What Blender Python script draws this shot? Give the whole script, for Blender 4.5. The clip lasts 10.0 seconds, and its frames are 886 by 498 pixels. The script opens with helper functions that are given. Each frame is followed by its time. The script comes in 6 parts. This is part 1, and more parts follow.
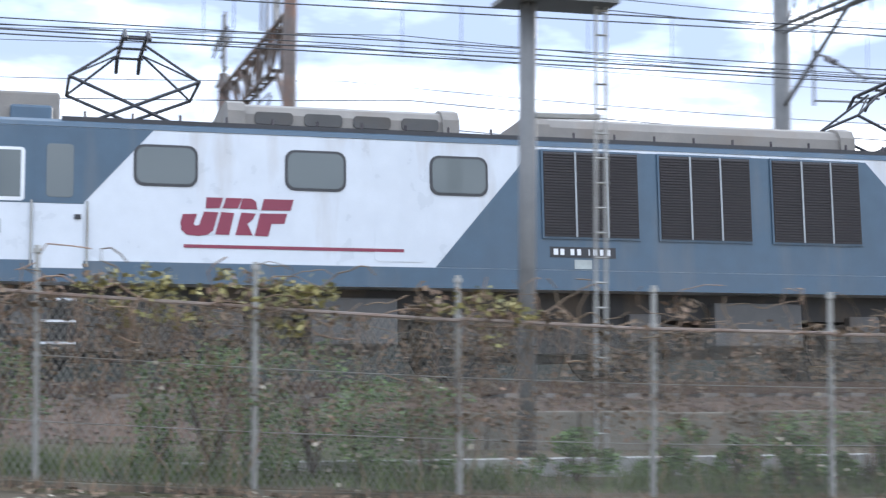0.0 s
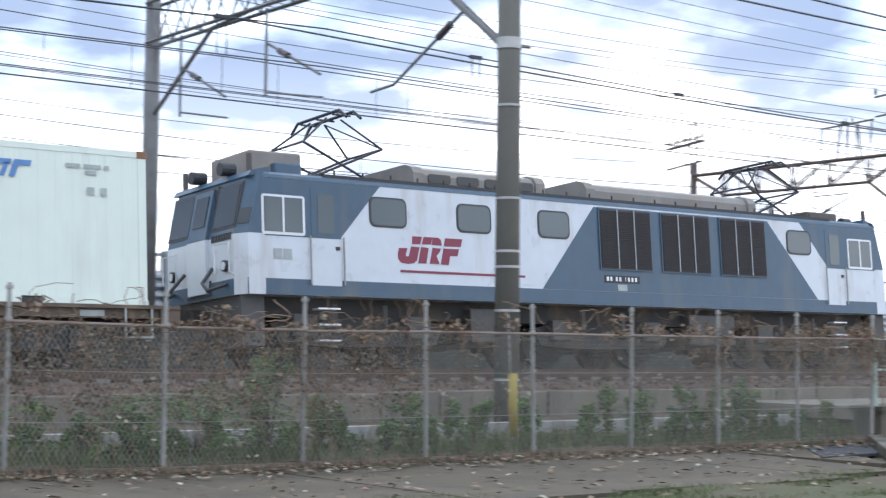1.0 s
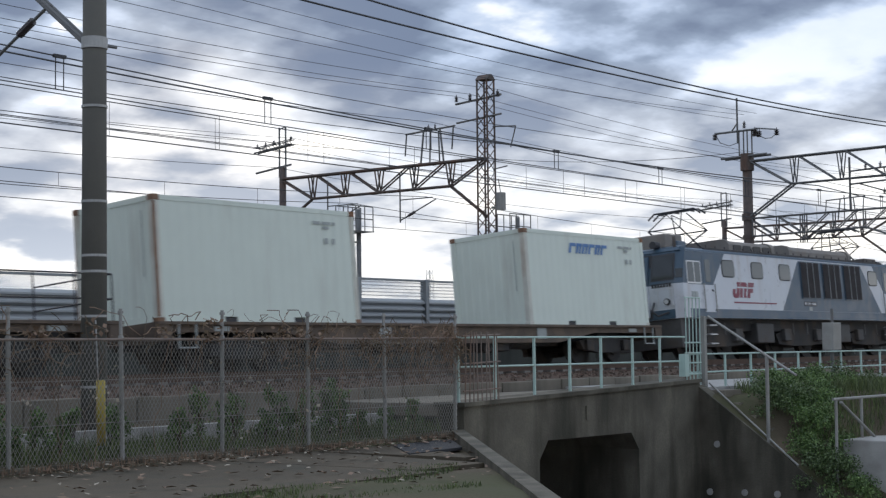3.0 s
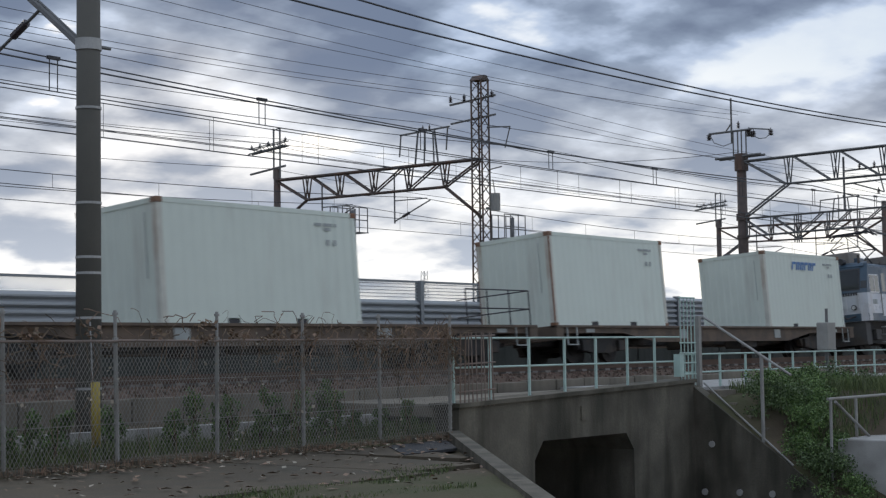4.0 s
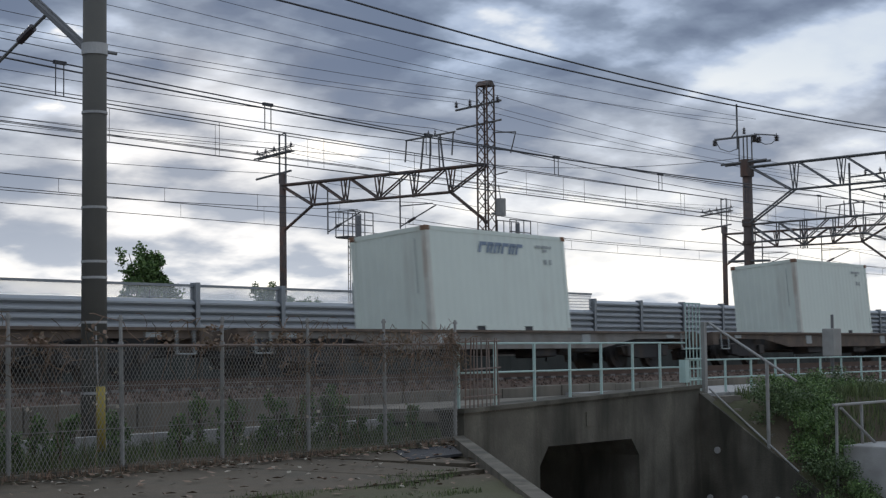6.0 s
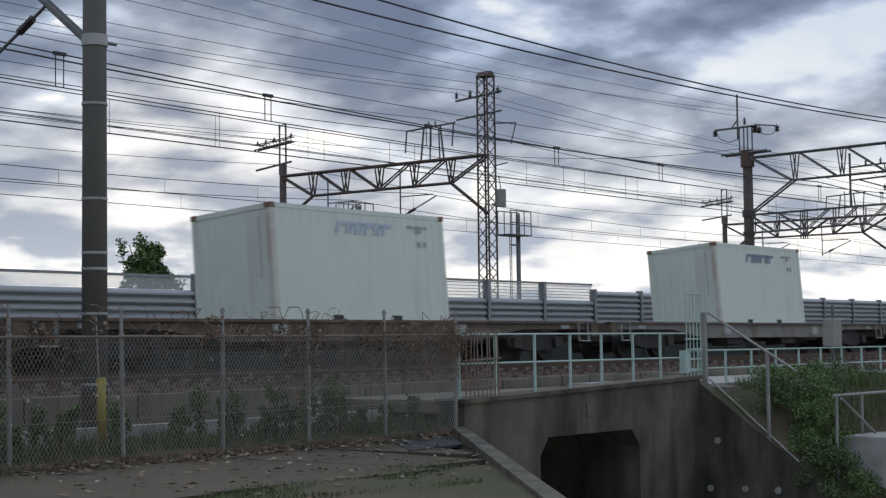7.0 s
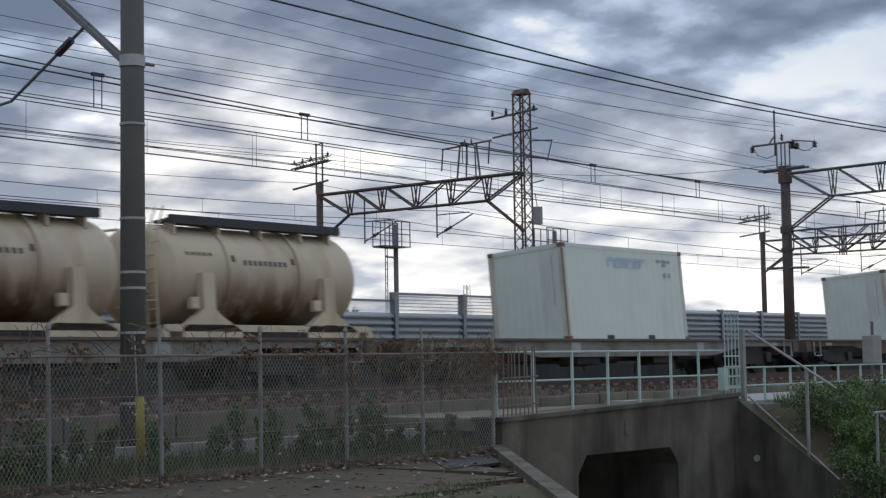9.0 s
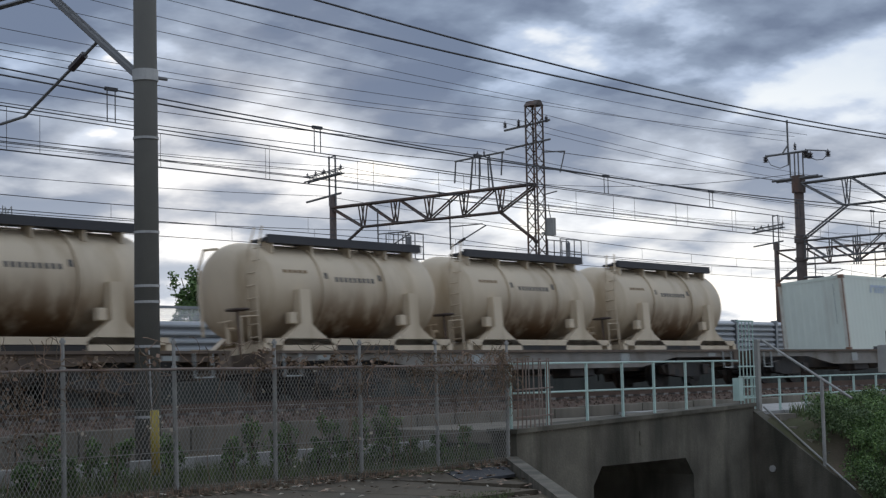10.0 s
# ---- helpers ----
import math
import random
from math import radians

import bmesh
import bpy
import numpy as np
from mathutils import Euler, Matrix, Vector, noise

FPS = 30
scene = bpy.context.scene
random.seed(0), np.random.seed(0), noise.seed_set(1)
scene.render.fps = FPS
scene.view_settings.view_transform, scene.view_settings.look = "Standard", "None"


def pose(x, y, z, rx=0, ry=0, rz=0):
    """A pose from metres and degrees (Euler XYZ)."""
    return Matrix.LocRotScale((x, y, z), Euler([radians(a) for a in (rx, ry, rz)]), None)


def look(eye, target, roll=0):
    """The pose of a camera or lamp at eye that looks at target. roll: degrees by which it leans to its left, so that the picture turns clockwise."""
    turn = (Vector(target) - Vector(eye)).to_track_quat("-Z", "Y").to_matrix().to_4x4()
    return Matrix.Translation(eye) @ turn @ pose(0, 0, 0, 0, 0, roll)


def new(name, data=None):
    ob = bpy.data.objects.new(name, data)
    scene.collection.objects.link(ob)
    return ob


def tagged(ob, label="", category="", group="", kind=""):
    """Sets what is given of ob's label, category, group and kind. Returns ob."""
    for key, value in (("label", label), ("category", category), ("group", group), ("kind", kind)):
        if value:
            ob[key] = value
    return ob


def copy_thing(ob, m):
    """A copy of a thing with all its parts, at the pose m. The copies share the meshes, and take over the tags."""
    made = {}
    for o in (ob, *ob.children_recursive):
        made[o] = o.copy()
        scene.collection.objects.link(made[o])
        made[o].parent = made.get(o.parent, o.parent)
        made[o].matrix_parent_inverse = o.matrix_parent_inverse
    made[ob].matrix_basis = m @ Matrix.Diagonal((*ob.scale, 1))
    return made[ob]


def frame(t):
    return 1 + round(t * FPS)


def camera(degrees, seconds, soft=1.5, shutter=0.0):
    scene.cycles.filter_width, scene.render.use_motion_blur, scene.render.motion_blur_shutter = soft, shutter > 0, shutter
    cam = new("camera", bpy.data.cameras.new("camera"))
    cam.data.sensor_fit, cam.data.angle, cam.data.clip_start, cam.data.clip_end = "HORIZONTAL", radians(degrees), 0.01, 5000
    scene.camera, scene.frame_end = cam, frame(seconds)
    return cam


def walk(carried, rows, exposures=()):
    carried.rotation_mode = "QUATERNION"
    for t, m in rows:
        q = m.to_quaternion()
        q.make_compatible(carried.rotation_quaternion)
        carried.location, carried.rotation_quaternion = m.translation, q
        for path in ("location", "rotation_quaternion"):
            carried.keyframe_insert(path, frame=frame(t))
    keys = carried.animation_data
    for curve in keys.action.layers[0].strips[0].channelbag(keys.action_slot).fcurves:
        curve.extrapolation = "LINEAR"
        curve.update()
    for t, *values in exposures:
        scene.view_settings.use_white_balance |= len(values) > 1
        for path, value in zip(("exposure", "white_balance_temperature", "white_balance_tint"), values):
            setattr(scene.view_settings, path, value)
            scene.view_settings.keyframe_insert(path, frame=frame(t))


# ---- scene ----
cam = camera(31.28, 10.0, soft=1.3, shutter=0.2)
EYE = 0.47          # camera height over the rail heads


def aim(t, az, pitch, roll, fwd=0.0):
    """A camera row: azimuth from +y towards +x, pitch up, roll, and a step forward along the azimuth."""
    a, p = radians(az), radians(pitch)
    eye = Vector((fwd * math.sin(a), fwd * math.cos(a), EYE))
    way = Vector((math.sin(a) * math.cos(p), math.cos(a) * math.cos(p), math.sin(p)))
    return t, look(eye, eye + way * 10, roll)


ROWS = [
    aim(0.0, 15.53, 3.70, 0.30, 2.6), aim(0.2, 20.64, 3.56, 0.36, 1.75), aim(0.4, 25.5, 3.55, 0.42, 0.85), aim(0.5, 27.85, 3.56, 0.44, 0.49), aim(0.7, 31.6, 3.52, 0.52, 0.15),
    aim(1.0, 37.38, 3.52, 0.6), aim(1.2, 40.9, 3.42, 0.5), aim(1.5, 45.16, 3.34, 0.26), aim(2.0, 49.40, 3.30, -0.25),
    aim(2.5, 51.48, 3.55, -0.48), aim(2.7, 51.96, 3.62, -0.52), aim(4.0, 52.37, 3.65, -0.85), aim(4.5, 52.39, 3.85, -0.87),
    aim(5.0, 52.28, 3.85, -0.76), aim(5.5, 52.21, 3.94, -0.73), aim(7.0, 52.16, 3.51, -0.78), aim(7.5, 52.33, 3.53, -0.89),
    aim(8.0, 51.75, 3.71, -1.0), aim(8.5, 50.94, 3.91, -0.9), aim(9.0, 50.84, 4.18, -0.97), aim(9.5, 50.70, 4.43, -1.26),
    aim(10.0, 50.36, 4.62, -1.3)]
walk(cam, ROWS, exposures=[(0.0, 1.94), (0.5, 1.89), (1.0, 1.62), (1.5, 1.2), (2.0, 0.84), (2.5, 0.53), (2.7, 0.44), (4.0, 0.1), (5.5, 0.0), (9.0, 0.03), (10.0, 0.1)])

# ---------------------------------------------------------------- world and light
SUN_AZ, SUN_EL = 40.0, 16.0


def build_world():
    w = bpy.data.worlds.new("world")
    scene.world = w
    w.use_nodes = True
    nt = w.node_tree
    nt.nodes.clear()
    N, K = nt.nodes.new, nt.links.new

    def math_(op, a, b=None, c=None):
        n = N("ShaderNodeMath")
        n.operation = op
        for i, v in enumerate((a, b, c)):
            if v is None:
                continue
            if isinstance(v, (int, float)):
                n.inputs[i].default_value = v
            else:
                K(v, n.inputs[i])
        return n.outputs[0]

    def ramp(fac, stops):
        n = N("ShaderNodeValToRGB")
        els = n.color_ramp.elements
        while len(els) < len(stops):
            els.new(0.5)
        for e, (p, c) in zip(els, stops):
            e.position, e.color = p, (*c, 1)
        K(fac, n.inputs[0])
        return n.outputs[0]

    def mix(fac, a, b, kind="MIX"):
        n = N("ShaderNodeMix")
        n.data_type, n.blend_type = "RGBA", kind
        for s, v in ((n.inputs[0], fac), (n.inputs[6], a), (n.inputs[7], b)):
            if isinstance(v, (int, float)):
                s.default_value = v
            elif isinstance(v, tuple):
                s.default_value = (*v, 1)
            else:
                K(v, s)
        return n.outputs[2]

    sky = N("ShaderNodeTexSky")
    sky.sky_type, sky.sun_disc = "NISHITA", False
    sky.sun_elevation, sky.sun_rotation = radians(SUN_EL), radians(SUN_AZ)
    sky_dim = mix(1.0, sky.outputs[0], (0.11, 0.11, 0.11), "MULTIPLY")
    co = N("ShaderNodeTexCoord")
    sep = N("ShaderNodeSeparateXYZ")
    K(co.outputs["Generated"], sep.inputs[0])
    z = math_("MAXIMUM", sep.outputs[2], 0.0)
    # a flat cloud deck, seen towards the horizon
    zz = math_("ADD", z, 0.25)
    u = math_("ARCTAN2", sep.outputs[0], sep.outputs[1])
    comb = N("ShaderNodeCombineXYZ")
    K(math_("DIVIDE", sep.outputs[0], zz), comb.inputs[0]), K(math_("DIVIDE", sep.outputs[1], zz), comb.inputs[1])

    def clouds(scale, detail, rough, seed, warp=0.6):
        mp = N("ShaderNodeMapping")
        mp.inputs[1].default_value = (seed, seed * 0.7, seed * 0.3)
        mp.inputs[2].default_value = (0, 0, radians(20))
        mp.inputs[3].default_value = (scale, scale, 1)
        K(comb.outputs[0], mp.inputs[0])
        n = N("ShaderNodeTexNoise")
        n.inputs["Scale"].default_value, n.inputs["Detail"].default_value = 1.0, detail
        n.inputs["Roughness"].default_value, n.inputs["Distortion"].default_value = rough, warp
        K(mp.outputs[0], n.inputs[0])
        return n.outputs[0]

    big, mid, fine = clouds(2.0, 3, 0.5, 3.1, 0.0), clouds(4.6, 5, 0.47, 12.3, 0.0), clouds(14.0, 4, 0.5, 1.3, 0.0)
    mass = math_("ADD", math_("MULTIPLY", big, 0.16), math_("ADD", math_("MULTIPLY", mid, 0.70), math_("MULTIPLY", fine, 0.14)))
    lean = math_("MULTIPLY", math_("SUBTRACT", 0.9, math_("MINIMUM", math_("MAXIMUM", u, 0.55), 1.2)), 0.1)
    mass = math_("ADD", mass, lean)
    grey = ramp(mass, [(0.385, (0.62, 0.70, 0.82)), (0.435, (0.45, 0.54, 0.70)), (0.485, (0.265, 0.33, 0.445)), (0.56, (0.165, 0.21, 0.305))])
    high = ramp(sep.outputs[2], [(0.30, (0, 0, 0)), (0.65, (1, 1, 1))])
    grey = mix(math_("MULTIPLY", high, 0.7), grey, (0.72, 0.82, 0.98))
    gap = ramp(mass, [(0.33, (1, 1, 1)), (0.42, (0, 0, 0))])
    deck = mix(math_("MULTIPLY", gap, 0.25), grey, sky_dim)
    # bright, slightly warm haze near the horizon
    low = ramp(sep.outputs[2], [(0.0, (1, 1, 1)), (0.05, (0.88, 0.88, 0.88)), (0.11, (0.35, 0.35, 0.35)), (0.18, (0, 0, 0))])
    haze = ramp(mass, [(0.42, (1.0, 0.95, 0.86)), (0.50, (0.84, 0.83, 0.82)), (0.58, (0.42, 0.46, 0.53))])
    haze = mix(1.0, haze, (1.45, 1.44, 1.41), "MULTIPLY")
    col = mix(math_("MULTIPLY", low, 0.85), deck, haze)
    # thin cloud lit from behind round the hidden sun
    az = radians(SUN_AZ + 3)
    dot = N("ShaderNodeVectorMath")
    dot.operation = "DOT_PRODUCT"
    K(co.outputs["Generated"], dot.inputs[0])
    e = radians(6.5)
    dot.inputs[1].default_value = (math.sin(az) * math.cos(e), math.cos(az) * math.cos(e), math.sin(e))
    glow = ramp(dot.outputs["Value"], [(0.990, (0, 0, 0)), (0.9972, (0.2, 0.2, 0.2)), (0.9998, (0.75, 0.75, 0.75))])
    thin = ramp(mid, [(0.40, (1, 1, 1)), (0.62, (0.1, 0.1, 0.1))])
    col = mix(math_("MULTIPLY", glow, thin), col, (1.35, 1.30, 1.24))
    bg = N("ShaderNodeBackground")
    K(col, bg.inputs[0])
    bg.inputs[1].default_value = 1.0
    out = N("ShaderNodeOutputWorld")
    K(bg.outputs[0], out.inputs[0])


build_world()
sun = new("sun", bpy.data.lights.new("sun", "SUN"))
sun.data.energy, sun.data.angle, sun.data.color = 0.6, radians(18), (1.0, 0.93, 0.84)
_a, _e = radians(SUN_AZ), radians(SUN_EL)
sun.matrix_world = look((0, 0, 60), (-math.sin(_a) * math.cos(_e) * 10, -math.cos(_a) * math.cos(_e) * 10, 60 - math.sin(_e) * 10))


# ---------------------------------------------------------------- materials
def mat(name, col, rough=0.6, metal=0.0, var=0.25, scale=3.0, fine=40.0, bump=0.15, dirt=None, dirt_amt=0.0, dirt_scale=1.5,
        streak=False, rnd=0.0, coord="Object", spec=0.5):
    m = bpy.data.materials.new(name)
    m.use_nodes = True
    nt = m.node_tree
    N, K = nt.nodes.new, nt.links.new
    b = nt.nodes["Principled BSDF"]
    b.inputs["Roughness"].default_value, b.inputs["Metallic"].default_value = rough, metal
    b.inputs["Specular IOR Level"].default_value = spec
    co = N("ShaderNodeTexCoord")

    def noise_(sc, det=4, stretch=None):
        n = N("ShaderNodeTexNoise")
        n.inputs["Scale"].default_value, n.inputs["Detail"].default_value = sc, det
        src = co.outputs[coord]
        if stretch:
            mp = N("ShaderNodeMapping")
            mp.inputs[3].default_value = stretch
            K(src, mp.inputs[0])
            src = mp.outputs[0]
        K(src, n.inputs[0])
        return n.outputs[0]

    def rng(v, a, b_, c, d):
        n = N("ShaderNodeMapRange")
        K(v, n.inputs[0])
        for i, q in enumerate((a, b_, c, d)):
            n.inputs[i + 1].default_value = q
        return n.outputs[0]

    def mixc(fac, a, b_, kind="MIX"):
        n = N("ShaderNodeMix")
        n.data_type, n.blend_type = "RGBA", kind
        if isinstance(fac, (int, float)):
            n.inputs[0].default_value = fac
        else:
            K(fac, n.inputs[0])
        for s, v in ((n.inputs[6], a), (n.inputs[7], b_)):
            if isinstance(v, tuple):
                s.default_value = (*v, 1)
            else:
                K(v, s)
        return n.outputs[2]

    big, small = noise_(scale), noise_(fine, 3)
    dark = tuple(c * (1 - var) for c in col)
    light = tuple(min(1, c * (1 + var * 0.6)) for c in col)
    c = mixc(rng(big, 0.3, 0.7, 0, 1), dark, light)
    c = mixc(rng(small, 0.3, 0.7, 0.0, 0.35), c, dark)
    if rnd:
        oi, gi = N("ShaderNodeObjectInfo"), N("ShaderNodeNewGeometry")
        s = N("ShaderNodeMath")
        s.operation = "ADD"
        K(oi.outputs["Random"], s.inputs[0]), K(gi.outputs["Random Per Island"], s.inputs[1])
        f = N("ShaderNodeMath")
        f.operation = "FRACT"
        K(s.outputs[0], f.inputs[0])
        hs = N("ShaderNodeHueSaturation")
        K(rng(f.outputs[0], 0, 1, 1 - rnd, 1 + rnd), hs.inputs["Value"])
        K(rng(f.outputs[0], 0, 1, 0.5 + rnd * 0.03, 0.5 - rnd * 0.03), hs.inputs["Hue"])
        K(c, hs.inputs["Color"])
        c = hs.outputs[0]
    if dirt:
        d = noise_(dirt_scale, 5, (1.0, 1.0, 0.18) if streak else None)
        c = mixc(rng(d, 0.62 - dirt_amt * 0.3, 0.80 - dirt_amt * 0.2, 0, min(1, 0.35 + dirt_amt)), c, dirt)
    K(c, b.inputs["Base Color"])
    K(rng(big, 0.3, 0.7, max(0.03, rough - 0.1), min(1, rough + 0.1)), b.inputs["Roughness"])
    if bump:
        bp = N("ShaderNodeBump")
        bp.inputs["Strength"].default_value, bp.inputs["Distance"].default_value = bump, 0.02
        K(small, bp.inputs["Height"])
        K(bp.outputs[0], b.inputs["Normal"])
    return m


M = {}
M["loco_white"] = mat("loco_white", (0.57, 0.60, 0.645), 0.35, var=0.06, bump=0.02, dirt=(0.36, 0.31, 0.27), dirt_amt=0.25, streak=True, dirt_scale=2.2)
M["loco_blue"] = mat("loco_blue", (0.055, 0.098, 0.145), 0.4, var=0.15, bump=0.02, dirt=(0.12, 0.13, 0.14), dirt_amt=0.35, streak=True)
M["maroon"] = mat("maroon", (0.21, 0.02, 0.05), 0.4, var=0.1, bump=0.0)
M["roof_grey"] = mat("roof_grey", (0.235, 0.215, 0.195), 0.75, var=0.2, dirt=(0.16, 0.12, 0.09), dirt_amt=0.3)
M["roof_dark"] = mat("roof_dark", (0.12, 0.105, 0.095), 0.8, var=0.3, dirt=(0.07, 0.055, 0.045), dirt_amt=0.4)
M["grille"] = mat("grille", (0.035, 0.03, 0.032), 0.7, var=0.3)
M["rubber"] = mat("rubber", (0.05, 0.05, 0.055), 0.6)
M["under"] = mat("underframe", (0.028, 0.026, 0.025), 0.75, var=0.35, dirt=(0.09, 0.065, 0.045), dirt_amt=0.4)
M["under_grey"] = mat("underframe_grey", (0.085, 0.082, 0.08), 0.7, var=0.3, dirt=(0.07, 0.05, 0.035), dirt_amt=0.4)
M["alu"] = mat("aluminium", (0.62, 0.63, 0.65), 0.4, 0.6, var=0.1, bump=0.02)
M["wagon"] = mat("wagon_steel", (0.125, 0.092, 0.068), 0.75, var=0.4, dirt=(0.17, 0.12, 0.085), dirt_amt=0.35)
M["wagon_grey"] = mat("wagon_panel", (0.24, 0.225, 0.20), 0.7, var=0.25, dirt=(0.1, 0.075, 0.05), dirt_amt=0.4)
M["cont"] = mat("container_paint", (0.665, 0.725, 0.65), 0.5, var=0.05, scale=1.2, bump=0.02, dirt=(0.44, 0.43, 0.38), dirt_amt=0.18, streak=True)
M["louvre"] = mat("louvre_steel", (0.42, 0.44, 0.455), 0.5, 0.1, var=0.12, scale=0.5, bump=0.02, dirt=(0.24, 0.25, 0.26), dirt_amt=0.3, streak=True, dirt_scale=0.6)
M["rust"] = mat("rust", (0.23, 0.095, 0.04), 0.85, var=0.5, scale=6)
M["logo_blue"] = mat("logo_blue", (0.10, 0.22, 0.46), 0.5, var=0.15, bump=0)
M["logo_faint"] = mat("logo_faint", (0.47, 0.56, 0.66), 0.5, var=0.15, bump=0)
M["logo_dark"] = mat("logo_dark", (0.19, 0.25, 0.33), 0.5, var=0.2, bump=0)
M["mark_grey"] = mat("mark_grey", (0.36, 0.39, 0.38), 0.5, bump=0)
M["tank"] = mat("tank_paint", (0.60, 0.50, 0.365), 0.55, var=0.12, scale=0.9, bump=0.03, dirt=(0.30, 0.21, 0.11), dirt_amt=0.3, streak=True)


def tank_mat():
    """Cream paint with brown run-off round the middle of the belly."""
    m = M["tank"].copy()
    m.name = "tank_shell_paint"
    nt = m.node_tree
    N, K = nt.nodes.new, nt.links.new
    b = nt.nodes["Principled BSDF"]
    src = b.inputs["Base Color"].links[0].from_socket
    co, sep, nz = N("ShaderNodeTexCoord"), N("ShaderNodeSeparateXYZ"), N("ShaderNodeTexNoise")
    K(co.outputs["Object"], sep.inputs[0])
    mp = N("ShaderNodeMapping")
    mp.inputs[3].default_value = (2.2, 2.2, 0.8)
    K(co.outputs["Object"], mp.inputs[0]), K(mp.outputs[0], nz.inputs[0])
    nz.inputs["Scale"].default_value, nz.inputs["Detail"].default_value = 1.4, 5

    def rng_(v, a, b_, c, d):
        n = N("ShaderNodeMapRange")
        n.interpolation_type = "SMOOTHSTEP"
        K(v, n.inputs[0])
        for i, q in enumerate((a, b_, c, d)):
            n.inputs[i + 1].default_value = q
        return n.outputs[0]

    def mul(a, b_):
        n = N("ShaderNodeMath")
        n.operation = "MULTIPLY"
        K(a, n.inputs[0]), K(b_, n.inputs[1])
        return n.outputs[0]
    ab = N("ShaderNodeMath")
    ab.operation = "ABSOLUTE"
    K(sep.outputs[0], ab.inputs[0])
    f = mul(mul(rng_(sep.outputs[2], 0.6, 1.75, 1.0, 0.0), rng_(ab.outputs[0], 0.75, 1.9, 1.0, 0.3)), rng_(nz.outputs[0], 0.28, 0.55, 0.4, 1.0))
    mx = N("ShaderNodeMix")
    mx.data_type = "RGBA"
    K(f, mx.inputs[0]), K(src, mx.inputs[6])
    mx.inputs[7].default_value = (0.12, 0.06, 0.022, 1)
    K(mx.outputs[2], b.inputs["Base Color"])
    return m


M["tank_shell"] = tank_mat()
M["tank_stain"] = mat("tank_stain", (0.26, 0.165, 0.075), 0.6, var=0.3, scale=1.5, bump=0.03)
M["dark"] = mat("dark_steel", (0.035, 0.035, 0.04), 0.6, var=0.3)
M["mast"] = mat("mast_steel", (0.11, 0.085, 0.075), 0.75, var=0.35, scale=5, dirt=(0.16, 0.075, 0.045), dirt_amt=0.4)
M["mast_grey"] = mat("mast_grey", (0.17, 0.17, 0.17), 0.6, 0.3, var=0.25)
M["pole"] = mat("pole_concrete", (0.135, 0.13, 0.115), 0.85, var=0.2, scale=1.5, fine=60, bump=0.3, dirt=(0.09, 0.09, 0.075), dirt_amt=0.3, streak=True)
# also on the pylons, where its paleness stands in for haze
M["band"] = mat("pole_band_hazy_pylon", (0.42, 0.42, 0.41), 0.5, 0.4)
M["wire"] = mat("wire", (0.045, 0.045, 0.05), 0.6, bump=0)
M["insul"] = mat("insulator", (0.05, 0.04, 0.045), 0.3, bump=0)
M["concrete"] = mat("concrete", (0.155, 0.141, 0.112), 0.9, spec=0.25, var=0.45, scale=1.1, fine=24, bump=0.45, dirt=(0.05, 0.047, 0.036), dirt_amt=0.6, streak=True, dirt_scale=1.6)
M["concrete_pale"] = mat("concrete_pale", (0.40, 0.39, 0.37), 0.9, var=0.2, scale=2, bump=0.3, dirt=(0.2, 0.19, 0.17), dirt_amt=0.3)
M["path"] = mat("path_concrete", (0.118, 0.097, 0.071), 0.92, spec=0.2, var=0.3, scale=0.7, fine=30, bump=0.4, dirt=(0.075, 0.07, 0.055), dirt_amt=0.35)
M["asphalt"] = mat("asphalt", (0.045, 0.045, 0.048), 0.9, var=0.2, fine=80, bump=0.5)
M["teal"] = mat("teal_paint", (0.43, 0.57, 0.52), 0.5, var=0.12, bump=0.05, dirt=(0.22, 0.16, 0.11), dirt_amt=0.2)
M["galv"] = mat("galvanised", (0.34, 0.335, 0.315), 0.6, 0.3, var=0.2, dirt=(0.16, 0.12, 0.09), dirt_amt=0.35)
M["fence_rail"] = mat("fence_rail", (0.24, 0.19, 0.16), 0.75, 0.1, var=0.3, dirt=(0.16, 0.08, 0.045), dirt_amt=0.4)
M["mesh"] = mat("mesh_wire", (0.27, 0.26, 0.235), 0.6, 0.3, bump=0)
M["yellow"] = mat("yellow_plastic", (0.42, 0.32, 0.045), 0.5, var=0.15, bump=0.05, dirt=(0.2, 0.16, 0.06), dirt_amt=0.3)
M["barrier"] = mat("barrier_steel", (0.30, 0.32, 0.335), 0.5, 0.2, var=0.12, scale=0.6, dirt=(0.17, 0.18, 0.19), dirt_amt=0.3, streak=True)
M["soil"] = mat("soil", (0.112, 0.09, 0.062), 0.95, spec=0.2, var=0.4, scale=0.8, fine=18, bump=0.6, dirt=(0.06, 0.07, 0.03), dirt_amt=0.5, dirt_scale=0.5)
M["ballast"] = mat("ballast", (0.13, 0.088, 0.065), 0.95, var=0.4, scale=3, fine=14, bump=0.9)
M["stone"] = mat("ballast_stone", (0.14, 0.097, 0.074), 0.95, var=0.3, scale=8, rnd=0.4)
M["rail"] = mat("rail_steel", (0.12, 0.075, 0.055), 0.6, 0.4)
M["sleeper"] = mat("sleeper_concrete", (0.22, 0.20, 0.18), 0.9, var=0.25)
M["leaf"] = mat("leaf_green", (0.095, 0.148, 0.052), 0.6, var=0.4, rnd=0.45, bump=0)
M["weed"] = mat("weed_leaf", (0.115, 0.195, 0.055), 0.65, var=0.4, rnd=0.45, bump=0)
M["grass"] = mat("grass_blade", (0.11, 0.145, 0.05), 0.7, var=0.4, rnd=0.45, bump=0)
